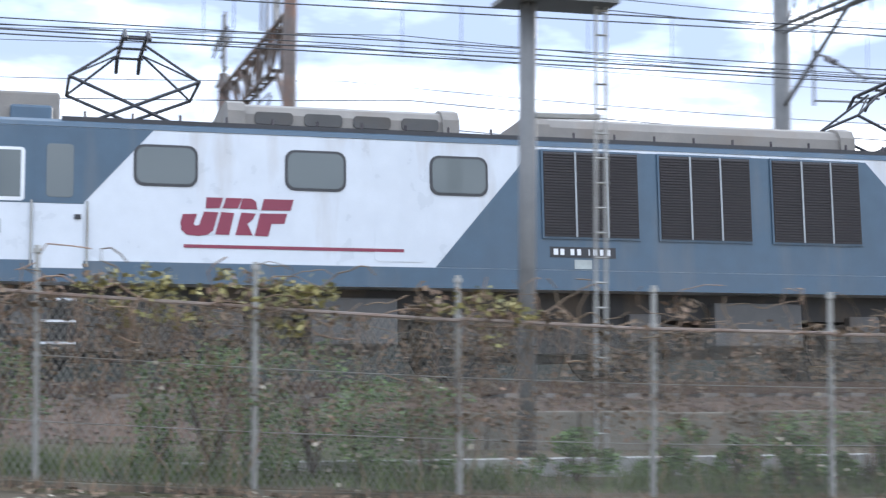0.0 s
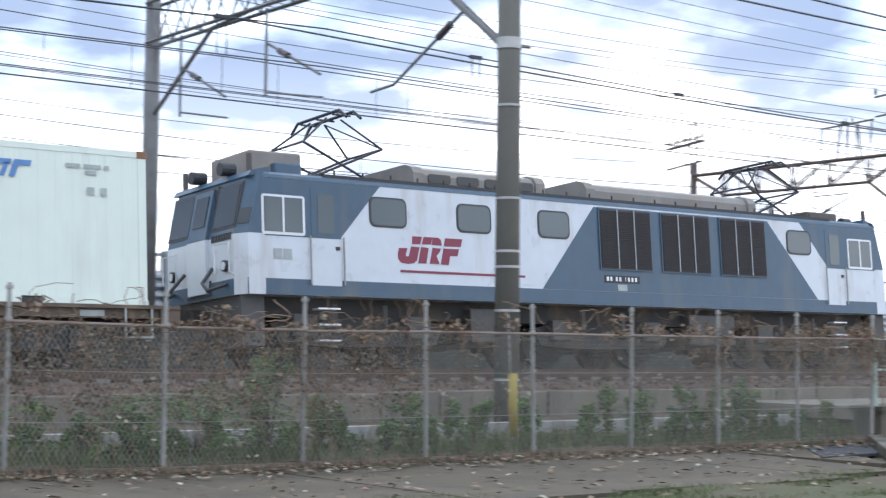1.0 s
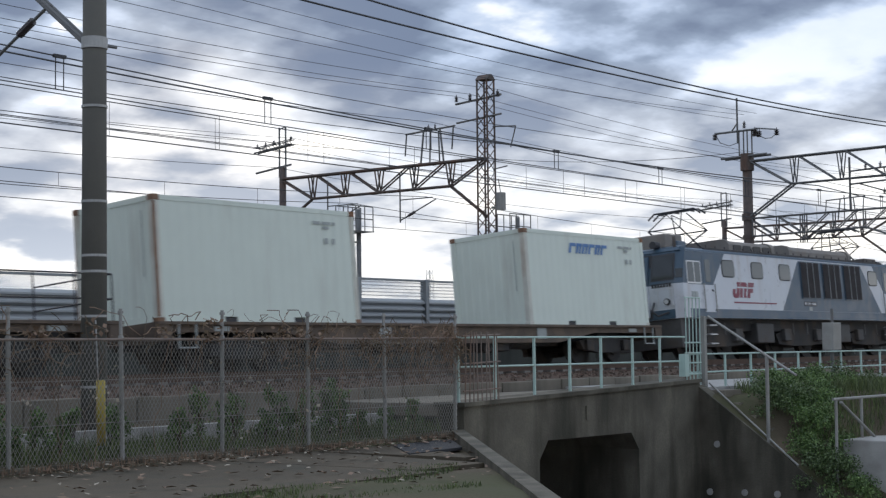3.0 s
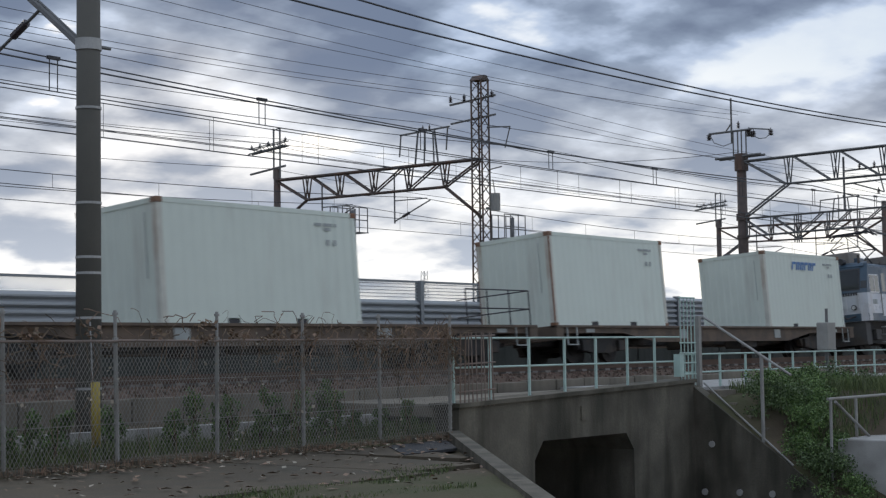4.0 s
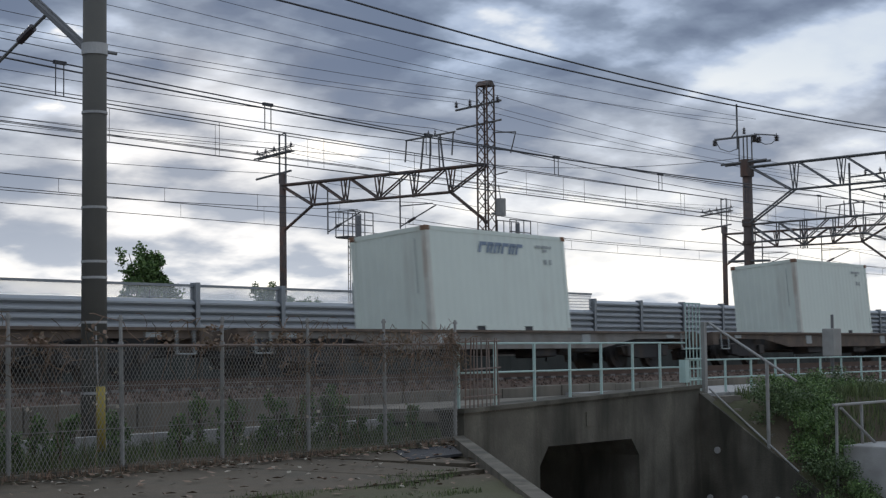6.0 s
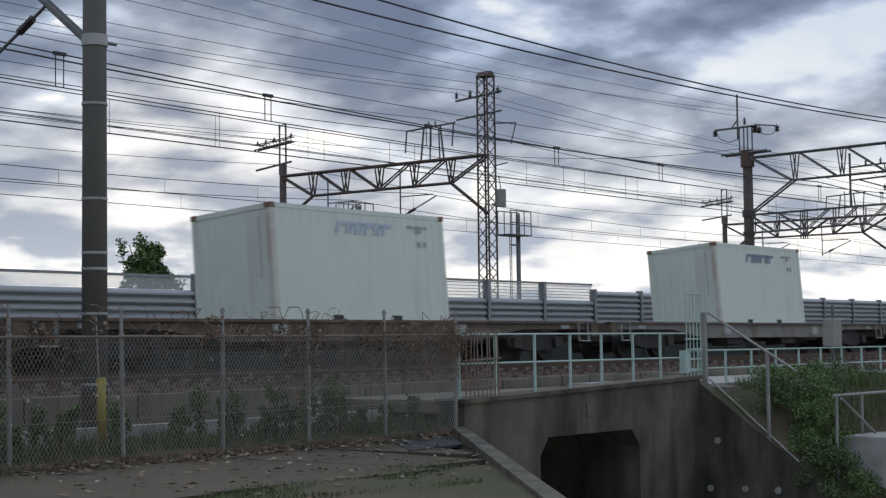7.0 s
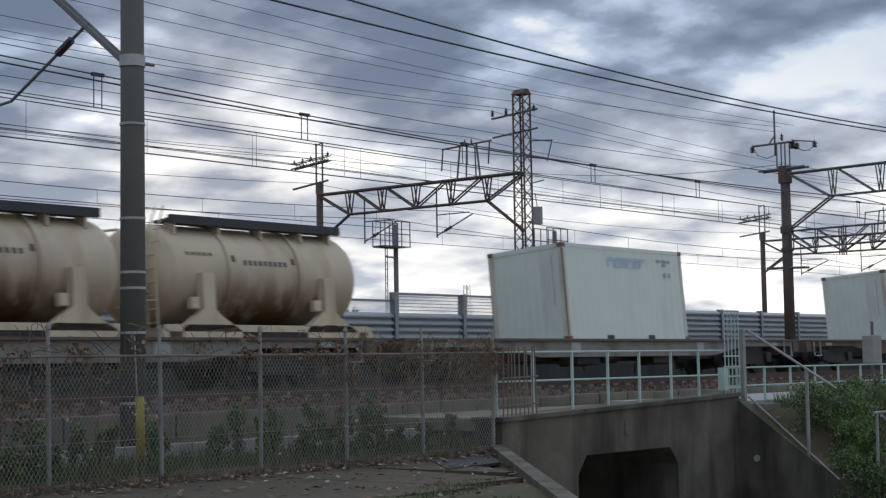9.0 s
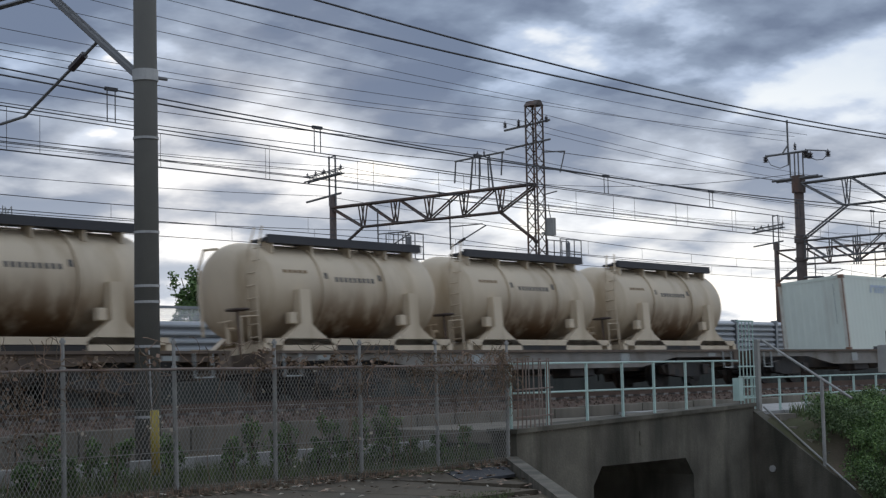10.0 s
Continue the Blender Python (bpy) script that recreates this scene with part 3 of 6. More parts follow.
def build_fence():
    f = empty("chain_link_fence")
    tagged(f, "grey chain-link fence on steel posts overgrown with dry vines", "fence")
    bm = B()
    tube(bm, (0, 0, -1.15), (0, 0, 0.72), 0.034, 8), tube(bm, (0, 0, 0.70), (0, 0.0, 1.10), 0.026, 8)
    for z in (0.69, 0.1, -0.5, 1.05):
        tube(bm, (0, 0, z - 0.02), (0, 0, z + 0.02), 0.043, 8)
    me = bpy.data.meshes.new("post")
    bm.to_mesh(me), bm.free()
    me.materials.append(M["galv"])
    for x in POST_X:
        shared("post", me, f, pose(x, FENCE_Y, rise(x), rng.uniform(-0.8, 0.8), rng.uniform(-0.8, 0.8), 0))
    for a, b in zip(POST_X[:-1], POST_X[1:]):
        bm = B()
        tube(bm, (a, FENCE_Y - 0.03, 0.66 + rng.uniform(-0.012, 0.012)), (b, FENCE_Y - 0.03, 0.66 + rng.uniform(-0.012, 0.012)), 0.02, 6)
        lifted(part("top_rail", bm, "fence_rail", f))
    bm = B()
    for z in (0.1, -0.5):
        path_tube(bm, [(x, FENCE_Y - 0.03, z) for x in POST_X], 0.005, 4)
    lifted(part("tension_wire", bm, "mesh", f))
    # mesh: two sets of slanting wires
    vs, fs = [], []
    z0, z1 = -1.02, 0.66
    h = z1 - z0
    step, w = 0.07, 0.0036
    x0, x1 = POST_X[0], POST_X[-1]
    for sgn, dy in ((1, 0.0), (-1, 0.006)):
        x = x0 - h
        while x < x1 + h:
            a, b = (x, z0), (x + sgn * h * 0.62, z1)
            # cut to the fence's length
            pts = []
            for (px_, pz) in (a, b):
                pts.append([px_, pz])
            dx = (b[0] - a[0]) / h
            ok = True
            for p in pts:
                if p[0] < x0:
                    p[1] += (x0 - p[0]) / dx
                    p[0] = x0
                if p[0] > x1:
                    p[1] += (x1 - p[0]) / dx
                    p[0] = x1
                if not z0 - 0.01 <= p[1] <= z1 + 0.01:
                    ok = False
            if ok:
                y = FENCE_Y - 0.045 + dy
                k = len(vs)
                for px_, pz in pts:
                    vs += [(px_ - w, y, pz), (px_ + w, y, pz), (px_, y + 2 * w, pz)]
                fs += [(k, k + 1, k + 4, k + 3), (k + 1, k + 2, k + 5, k + 4), (k + 2, k, k + 3, k + 5)]
            x += step
    me = bpy.data.meshes.new("wire_mesh")
    me.from_pydata(vs, [], fs)
    me.materials.append(M["mesh"])
    ob = lifted(new("wire_mesh", me))
    ob.parent = f
    tagged(ob, kind="stuff")


# ---------------------------------------------------------------- path in front of the fence, ditch wall behind it
def build_path():
    p = empty("pavement")
    tagged(p, "cracked brown-grey concrete path along the fence", kind="structure")
    r = random.Random(11)
    x = -6.0
    while x < 22.4:
        w = r.uniform(1.6, 2.3)
        x1 = min(x + w, 22.5)
        bm = B()
        ya, yb = 12.9 + r.uniform(-0.4, 0.3), 17.2
        xr = lambda y, xx: min(xx, left_edge(y) - 0.4)
        ya = max(ya, FENCE_Y - (CUT_A.x - 0.65 - x) / 1.11)
        if yb - ya > 0.3 and xr(yb, x1) - x > 0.3:
            q = [(x + 0.007, ya), (xr(ya, x1) - 0.007, ya), (xr(yb, x1) - 0.007, yb), (x + 0.007, yb)]
            z = -1.12 + r.uniform(-0.003, 0.003)
            prism(bm, q, z - 0.1, z, "z")
            lifted(part("slab", bm, "path", p))
        else:
            bm.free()
        x = x1
    bm = B()
    for i in range(22):
        box(bm, -6 + 1.3 * i, -4.7 + 1.3 * i, 17.22, 17.32, -1.2, -1.03)
    tagged(lifted(part("kerb", bm, "concrete")), "narrow mossy concrete kerb below the fence", kind="structure")
    # black asphalt patch by the fence end
    bm = B()
    prism(bm, [(min(px, left_edge(py) - 0.42), py) for px, py in ((18.75, 15.25), (20.4, 15.5), (22.35, 17.12), (20.4, 16.95))], -1.15, -1.106, "z")
    tagged(part("pavement_patch", bm, "asphalt"), "black asphalt patch at the path's end", kind="structure")
    # pale kerb behind the fence, low wall, trough
    bm = B()
    box(bm, -8, 22.8, 19.0, 19.22, -1.0, -0.70)
    tagged(part("trim_kerb", bm, "concrete_pale"), "pale concrete edging behind the fence", kind="structure")
    low = empty("wall_low")
    tagged(low, "low wall of grey concrete blocks beside the track", kind="structure")
    bm = B()
    box(bm, -0.585, 0.585, 21.0, 21.2, -0.95, -0.28, 0.015)
    me = bpy.data.meshes.new("block")
    bm.to_mesh(me), bm.free()
    me.materials.append(M["concrete_mid"])
    for i in range(11, 47):
        shared("block", me, low, pose(-7.4 + 1.2 * i, r.uniform(-0.02, 0.02), r.uniform(-0.025, 0.02), 0, r.uniform(-0.5, 0.5), 0))
    bm = B()
    box(bm, 22.9, 31.68, 17.92, 20.98, -0.75, -0.52)
    tagged(part("pavement_walkway", bm, "concrete_mid"), "grimy concrete walkway over the underpass", kind="structure")
    bm = B()
    box(bm, 31.72, 48, 17.3, 20.98, -0.75, -0.46)
    tagged(part("pavement_walkway", bm, "concrete_pale"), "pale concrete walkway beyond the underpass", kind="structure")


# ---------------------------------------------------------------- noise barrier
def build_barrier():
    Y = 38.0
    b = empty("noise_barrier")
    tagged(b, "blue-grey louvred steel noise barrier on concrete base", "noise barrier")
    bm = B()
    prof = []
    for i in range(2):        # one louvred panel, half a metre high, with two deep slats
        z = i * 0.25
        prof += [(0.02, z), (-0.02, z + 0.03), (-0.13, z + 0.07), (-0.13, z + 0.13), (0.0, z + 0.23)]
    prof += [(0.06, 0.5), (0.06, 0.0)]
    prism(bm, prof, -1.92, 1.92)
    me = bpy.data.meshes.new("louvre_panel")
    bm.to_mesh(me), bm.free()
    me.materials.append(M["louvre"])
    bm = B()
    box(bm, -0.09, 0.09, -0.2, -0.18, 0, 3.0), box(bm, -0.09, 0.09, 0.07, 0.09, 0, 3.0), box(bm, -0.01, 0.01, -0.18, 0.07, 0, 3.0)
    mp = bpy.data.meshes.new("barrier_post")
    bm.to_mesh(mp), bm.free()
    mp.materials.append(M["barrier"])
    bm = B()
    box(bm, -1.92, 1.92, -0.015, 0.015, 0.0, 0.66)
    mc = bpy.data.meshes.new("clear_panel")
    bm.to_mesh(mc), bm.free()
    mc.materials.append(M["clear"])
    bm = B()
    box(bm, -1.92, 1.92, -0.015, 0.015, 0.0, 0.38)
    ml = bpy.data.meshes.new("clear_panel")
    bm.to_mesh(ml), bm.free()
    ml.materials.append(M["clear"])
    bm = B()
    for k in range(5):
        box(bm, -1.92, 1.92, -0.03, -0.017, 0.08 + 0.125 * k, 0.105 + 0.125 * k)
    ms = bpy.data.meshes.new("panel_slat")
    bm.to_mesh(ms), bm.free()
    ms.materials.append(M["louvre"])
    bm = B()
    box(bm, -1.95, 1.95, -0.05, 0.05, 0.0, 0.08)
    mr = bpy.data.meshes.new("panel_frame")
    bm.to_mesh(mr), bm.free()
    mr.materials.append(M["barrier"])
    for i in range(44):
        x = -4.3 + 4.0 * i
        tall = x < 59
        low = x < 42
        top = 2.88 if low else 3.10 if tall else 2.85
        shared("barrier_post", mp, b, Matrix.Translation((x, Y, top - 3.0 + 0.05)))
        n = 3 if tall else 5
        zb = (0.92 if tall else 0.35)
        for k in range(n):
            shared("louvre_panel", me, b, Matrix.Translation((x + 2, Y, zb + 0.5 * k - 0.02)))
        if low:
            shared("clear_panel", ml, b, Matrix.Translation((x + 2, Y, 2.41)))
            shared("panel_frame", mr, b, Matrix.Translation((x + 2, Y, 2.79)))
        elif tall:
            shared("clear_panel", mc, b, Matrix.Translation((x + 2, Y, 2.41)))
            shared("panel_frame", mr, b, Matrix.Translation((x + 2, Y, 3.06)))
            if i >= 11:
                shared("panel_slat", ms, b, Matrix.Translation((x + 2, Y, 2.41)))
    bm = B()
    box(bm, -10, 180, Y - 0.2, Y + 0.2, -0.9, 0.9)
    part("base_wall", bm, "mossy", b, "dark drab concrete base wall")


# ---------------------------------------------------------------- masts, gantries, wires
def truss(bm, p, q, h, n, r=0.045, w=0.35):
    """A lattice beam from p to q: two top chords, two bottom chords and diagonals."""
    p, q = Vector(p), Vector(q)
    side = (q - p).cross(Vector((0, 0, 1))).normalized() * w / 2
    for s in (-1, 1):
        a, b = p + side * s, q + side * s
        tube(bm, a, b, r, 4), tube(bm, a - Vector((0, 0, h)), b - Vector((0, 0, h)), r, 4)
        for i in range(n):
            u, v = a.lerp(b, i / n), a.lerp(b, (i + 1) / n)
            m = u.lerp(v, 0.5) - Vector((0, 0, h))
            tube(bm, u, m, r * 0.6, 4), tube(bm, m, v, r * 0.6, 4)
    return bm


def insulator(bm, p, n=3, r=0.07):
    p = Vector(p)
    for i in range(n):
        tube(bm, p + Vector((0, 0, i * 0.07)), p + Vector((0, 0, i * 0.07 + 0.045)), r, 8, r * 0.5)
    tube(bm, p, p + Vector((0, 0, n * 0.07 + 0.05)), 0.02, 5)


def build_near_pole():
    x, y = 16.2, 19.5
    g = empty("catenary_pole", pose(x, y, 0))
    tagged(g, "round concrete catenary pole with pale steel bands", "catenary pole")
    bm = B()
    tube(bm, (0, 0, -1.3), (0, 0, 9.5), 0.205, 20, 0.175)
    part("shaft", bm, "pole", g, smooth=True)
    for z in (5.36, 4.35, 2.85, 2.0, 1.75, 1.05, -0.05):
        bm = B()
        h = 0.09 if z == 5.36 else 0.02
        tube(bm, (0, 0, z - h), (0, 0, z + h), 0.205 if h > 0.05 else 0.203, 20)
        part("band", bm, "band", g)
    for z in (5.36,):
        bm = B()
        tube(bm, (0.16, -0.1, z - 0.03), (0.34, -0.12, z - 0.03), 0.03, 6)
        part("bolt", bm, "mast_grey", g)
    # brace and bracket towards the track, up to the beam
    bm = B()
    tube(bm, (-0.06, 0.18, 5.4), (-0.06, 2.6, 7.2), 0.055, 6), tube(bm, (0.06, 0.18, 5.4), (0.06, 2.6, 7.2), 0.04, 6)
    part("brace", bm, "mast_grey", g)
    bm = B()
    for a, b in (((0, 1.1, 6.15), (0, 3.2, 5.1)), ((0, 3.2, 5.1), (0, 3.9, 5.05))):
        tube(bm, a, b, 0.028, 6)
    part("cantilever", bm, "mast_grey", g)
    bm = B()
    tube(bm, (0, 1.55, 5.93), (0, 1.9, 5.75), 0.07, 8)
    part("rod_insulator", bm, "insul", g)
    # anchor wire with a yellow guard
    a = empty("anchor_wire", pose(15.04, 17.95, 0))
    tagged(a, "steel anchor wire with a yellow plastic guard", "anchor wire")
    bm = B()
    tube(bm, (-0.06, 0.05, 0.95), (0.0, 0.0, -1.0), 0.012, 5)
    part("stay_wire", bm, "band", a)
    bm = B()
    tube(bm, (-0.005, 0.0, 0.09), (0.01, 0.0, -0.85), 0.066, 12)
    part("guard", bm, "yellow", a, "yellow plastic guard tube", smooth=True)


def build_first_gantry():
    x = 16.2
    g = empty("catenary_gantry", pose(x, 0, 0))
    tagged(g, "grey lattice beam across the tracks on a grey pole", "catenary gantry")
    bm = B()
    tube(bm, (0, 32.05, -0.8), (0, 32.05, 9.6), 0.19, 14, 0.17)
    part("shaft", bm, "mast_grey", g, smooth=True)
    bm = B()
    truss(bm, (0, 19.5, 8.1), (0, 32.05, 8.1), 0.9, 10)
    part("beam", bm, "mast_grey", g)
    bm = B()
    tube(bm, (0, 31.9, 5.6), (0, 29.3, 7.15), 0.05, 6), tube(bm, (0, 29.3, 7.15), (0, 24.0, 7.5), 0.04, 6), tube(bm, (0, 31.9, 7.1), (0, 29.3, 7.15), 0.03, 6)
    part("brace", bm, "mast_grey", g)
    for yy in (24.9, 28.5):
        bm = B()
        tube(bm, (0, yy + 2.2, 6.5), (0, yy + 0.2, 5.6), 0.028, 6), tube(bm, (0, yy + 2.2, 7.2), (0, yy + 2.2, 5.4), 0.03, 6), tube(bm, (0, yy + 2.2, 5.5), (0, yy + 0.1, 5.15), 0.022, 6)
        part("cantilever", bm, "mast_grey", g)
        bm = B()
        tube(bm, (0, yy + 1.7, 6.27), (0, yy + 1.35, 6.12), 0.065, 8)
        part("rod_insulator", bm, "insul", g)


def build_back_gantry(x, lattice, label):
    """Gantry of the line behind the barrier."""
    g = empty("catenary_gantry", pose(x, 0, 0))
    tagged(g, label, "catenary gantry")
    yn, yf = 43.2, 56.2
    bm = B()
    tube(bm, (0, yf, -1), (0, yf, 9.9), 0.2, 12, 0.18)
    part("shaft", bm, "mast", g, smooth=True)
    bm = B()
    for s in (-0.22, 0.22):
        tube(bm, (0, yf + s, 9.4), (0, yf + s, 12.0), 0.05, 5)
    tube(bm, (0, yf + 0.22, 11.9), (0, yf - 0.22, 12.0), 0.035, 5)
    part("head_frame", bm, "mast_grey", g)
    part("crossarm", tube(B(), (0, yf - 0.6, 10.02), (0, yf + 1.9, 9.75), 0.06, 5), "mast_grey", g)
    bm = B()
    for x0 in (-0.14, 0.14):
        tube(bm, (x0, yf - 0.7, 11.05), (x0, yf + 1.9, 10.8), 0.045, 5), tube(bm, (x0, yf - 0.7, 11.3), (x0, yf + 1.9, 11.05), 0.03, 5)
        for k in range(5):
            y0 = yf - 0.6 + 0.5 * k
            tube(bm, (x0, y0, 11.04 - 0.048 * k), (x0, y0 + 0.25, 11.27 - 0.048 * k), 0.025, 4)
    part("crossarm", bm, "mast_grey", g)
    for dy in (-0.6, 0.6, 1.2, 1.8):
        bm = B()
        insulator(bm, (0, yf + dy, 11.2 - 0.09 * dy), 3, 0.09)
        part("insulator", bm, "insul", g)
    bm = B()
    ya, yb = yn + 2.1, yf - 2.1
    for s in (-0.12, 0.12):
        tube(bm, (s, yn, 9.3), (s, yf, 9.3), 0.075, 6), tube(bm, (s, ya, 8.15), (s, yb, 8.15), 0.06, 6)
        tube(bm, (s, yn, 9.25), (s, ya, 8.15), 0.05, 5), tube(bm, (s, yf, 9.25), (s, yb, 8.15), 0.05, 5)
        step = (yb - ya) / 4
        for i in range(5):
            y0 = ya + step * i
            for d in (-0.2, 0.2):
                tube(bm, (s, y0 + d, 9.3), (s, y0, 8.15), 0.04, 5)
            if i < 4:
                p, q = (y0 + 0.3, y0 + step) if i < 2 else (y0 + step - 0.3, y0)
                tube(bm, (s, p, 9.3), (s, q, 8.15), 0.045, 5)
    for i in range(9):
        y0 = ya + (yb - ya) * i / 8
        tube(bm, (-0.12, y0, 9.3), (0.12, y0, 9.3), 0.03, 4), tube(bm, (-0.12, y0, 8.15), (0.12, y0, 8.15), 0.03, 4)
    tube(bm, (0, yf, 6.9), (0, yb, 8.15), 0.08, 6), tube(bm, (0, yn, 6.6), (0, ya, 8.15), 0.08, 6)
    part("beam", bm, "mast", g)
    # frame on the beam
    bm = B()
    for s in (-0.5, 0.5):
        tube(bm, (0, 46.4 + s * 1.4, 9.3), (0, 46.4 + s, 10.9), 0.05, 5)
        tube(bm, (0.2, 46.4 + s * 0.6, 9.3), (0.2, 46.4 + s * 0.5, 10.9), 0.04, 5)
    tube(bm, (0, 45.0, 11.0), (0, 48.0, 10.85), 0.05, 5), tube(bm, (0, 47.95, 10.85), (0, 48.05, 9.8), 0.04, 5), tube(bm, (0, 45.1, 11.0), (0, 45.2, 9.9), 0.04, 5)
    part("top_frame", bm, "mast_grey", g)
    for dy in (46.2, 46.6):
        bm = B()
        insulator(bm, (0, dy, 10.95))
        part("insulator", bm, "insul", g)
    for yy in (46.8, 51.5):
        bm = B()
        tube(bm, (0, yy + 1.6, 9.0), (0, yy + 1.6, 6.6), 0.04, 5), tube(bm, (0, yy + 1.6, 6.7), (0, yy - 0.6, 7.6), 0.035, 5), tube(bm, (0, yy + 1.6, 7.7), (0, yy - 0.4, 7.7), 0.03, 5)
        part("cantilever", bm, "mast_grey", g)
        bm = B()
        tube(bm, (0, yy + 1.1, 6.9), (0, yy + 0.7, 7.07), 0.07, 8)
        part("rod_insulator", bm, "insul", g)
    if lattice:
        bm = B()
        w0, w1, H = 0.32, 0.28, 12.95
        for sx in (-1, 1):
            for sy in (-1, 1):
                tube(bm, (sx * w0, yn + sy * w0, -1), (sx * w1, yn + sy * w1, H), 0.055, 4)
        n = 26
        for i in range(n):
            za, zb = -1 + (H + 1) * i / n, -1 + (H + 1) * (i + 1) / n
            wa, wb = w0 + (w1 - w0) * i / n, w0 + (w1 - w0) * (i + 1) / n
            f = 1 if i % 2 else -1
            for s in (-1, 1):
                tube(bm, (-wa * f, yn + s * wa, za), (wb * f, yn + s * wb, zb), 0.028, 4)
                tube(bm, (s * wa, yn - wa * f, za), (s * wb, yn + wb * f, zb), 0.028, 4)
        prism(bm, [(-w1 - .06, H), (w1 + .06, H), (0.1, H + 0.25), (-0.1, H + 0.25)], yn - w1 - .06, yn + w1 + .06, "y")
        part("lattice_tower", bm, "mast", g, "rust-brown lattice tower")
        bm = B()
        part("crossarm", tube(bm, (0, yn - 0.9, 12.2), (0, yn + 1.75, 12.0), 0.055, 5), "mast_grey", g)
        part("crossarm", tube(B(), (0, yn - 0.9, 11.3), (0, yn + 1.7, 11.1), 0.05, 5), "mast_grey", g)
        bm = B()
        tube(bm, (0, yn - 0.4, 10.75), (0, yn - 1.7, 10.65), 0.035, 5), tube(bm, (0, yn - 1.7, 10.65), (0, yn - 1.4, 9.7), 0.03, 5)
        part("crossarm", bm, "mast_grey", g)
        for dy in (-0.7, 0.9, 1.7):
            bm = B()
            insulator(bm, (0, yn + dy, 12.12), 4, 0.1)
            part("insulator", bm, "insul", g)
        bm = B()
        tube(bm, (0.1, yn - 0.72, 6.85), (0.1, yn - 0.72, 7.65), 0.24, 10), tube(bm, (0.1, yn - 0.72, 7.65), (0.1, yn - 0.6, 8.3), 0.025, 5), tube(bm, (0.1, yn - 0.72, 7.0), (0.1, yn - 0.2, 7.0), 0.05, 5)
        part("transformer", bm, "galv", g, "grey transformer drum")
        bm = B()
        tube(bm, (0, yn - 0.4, 8.75), (0, yn - 1.2, 8.85), 0.03, 5)
        part("bracket", bm, "mast_grey", g)
    else:
        bm = B()
        tube(bm, (0, yn, -1), (0, yn, 10.5), 0.2, 12, 0.18)
        part("shaft", bm, "mast", g, smooth=True)


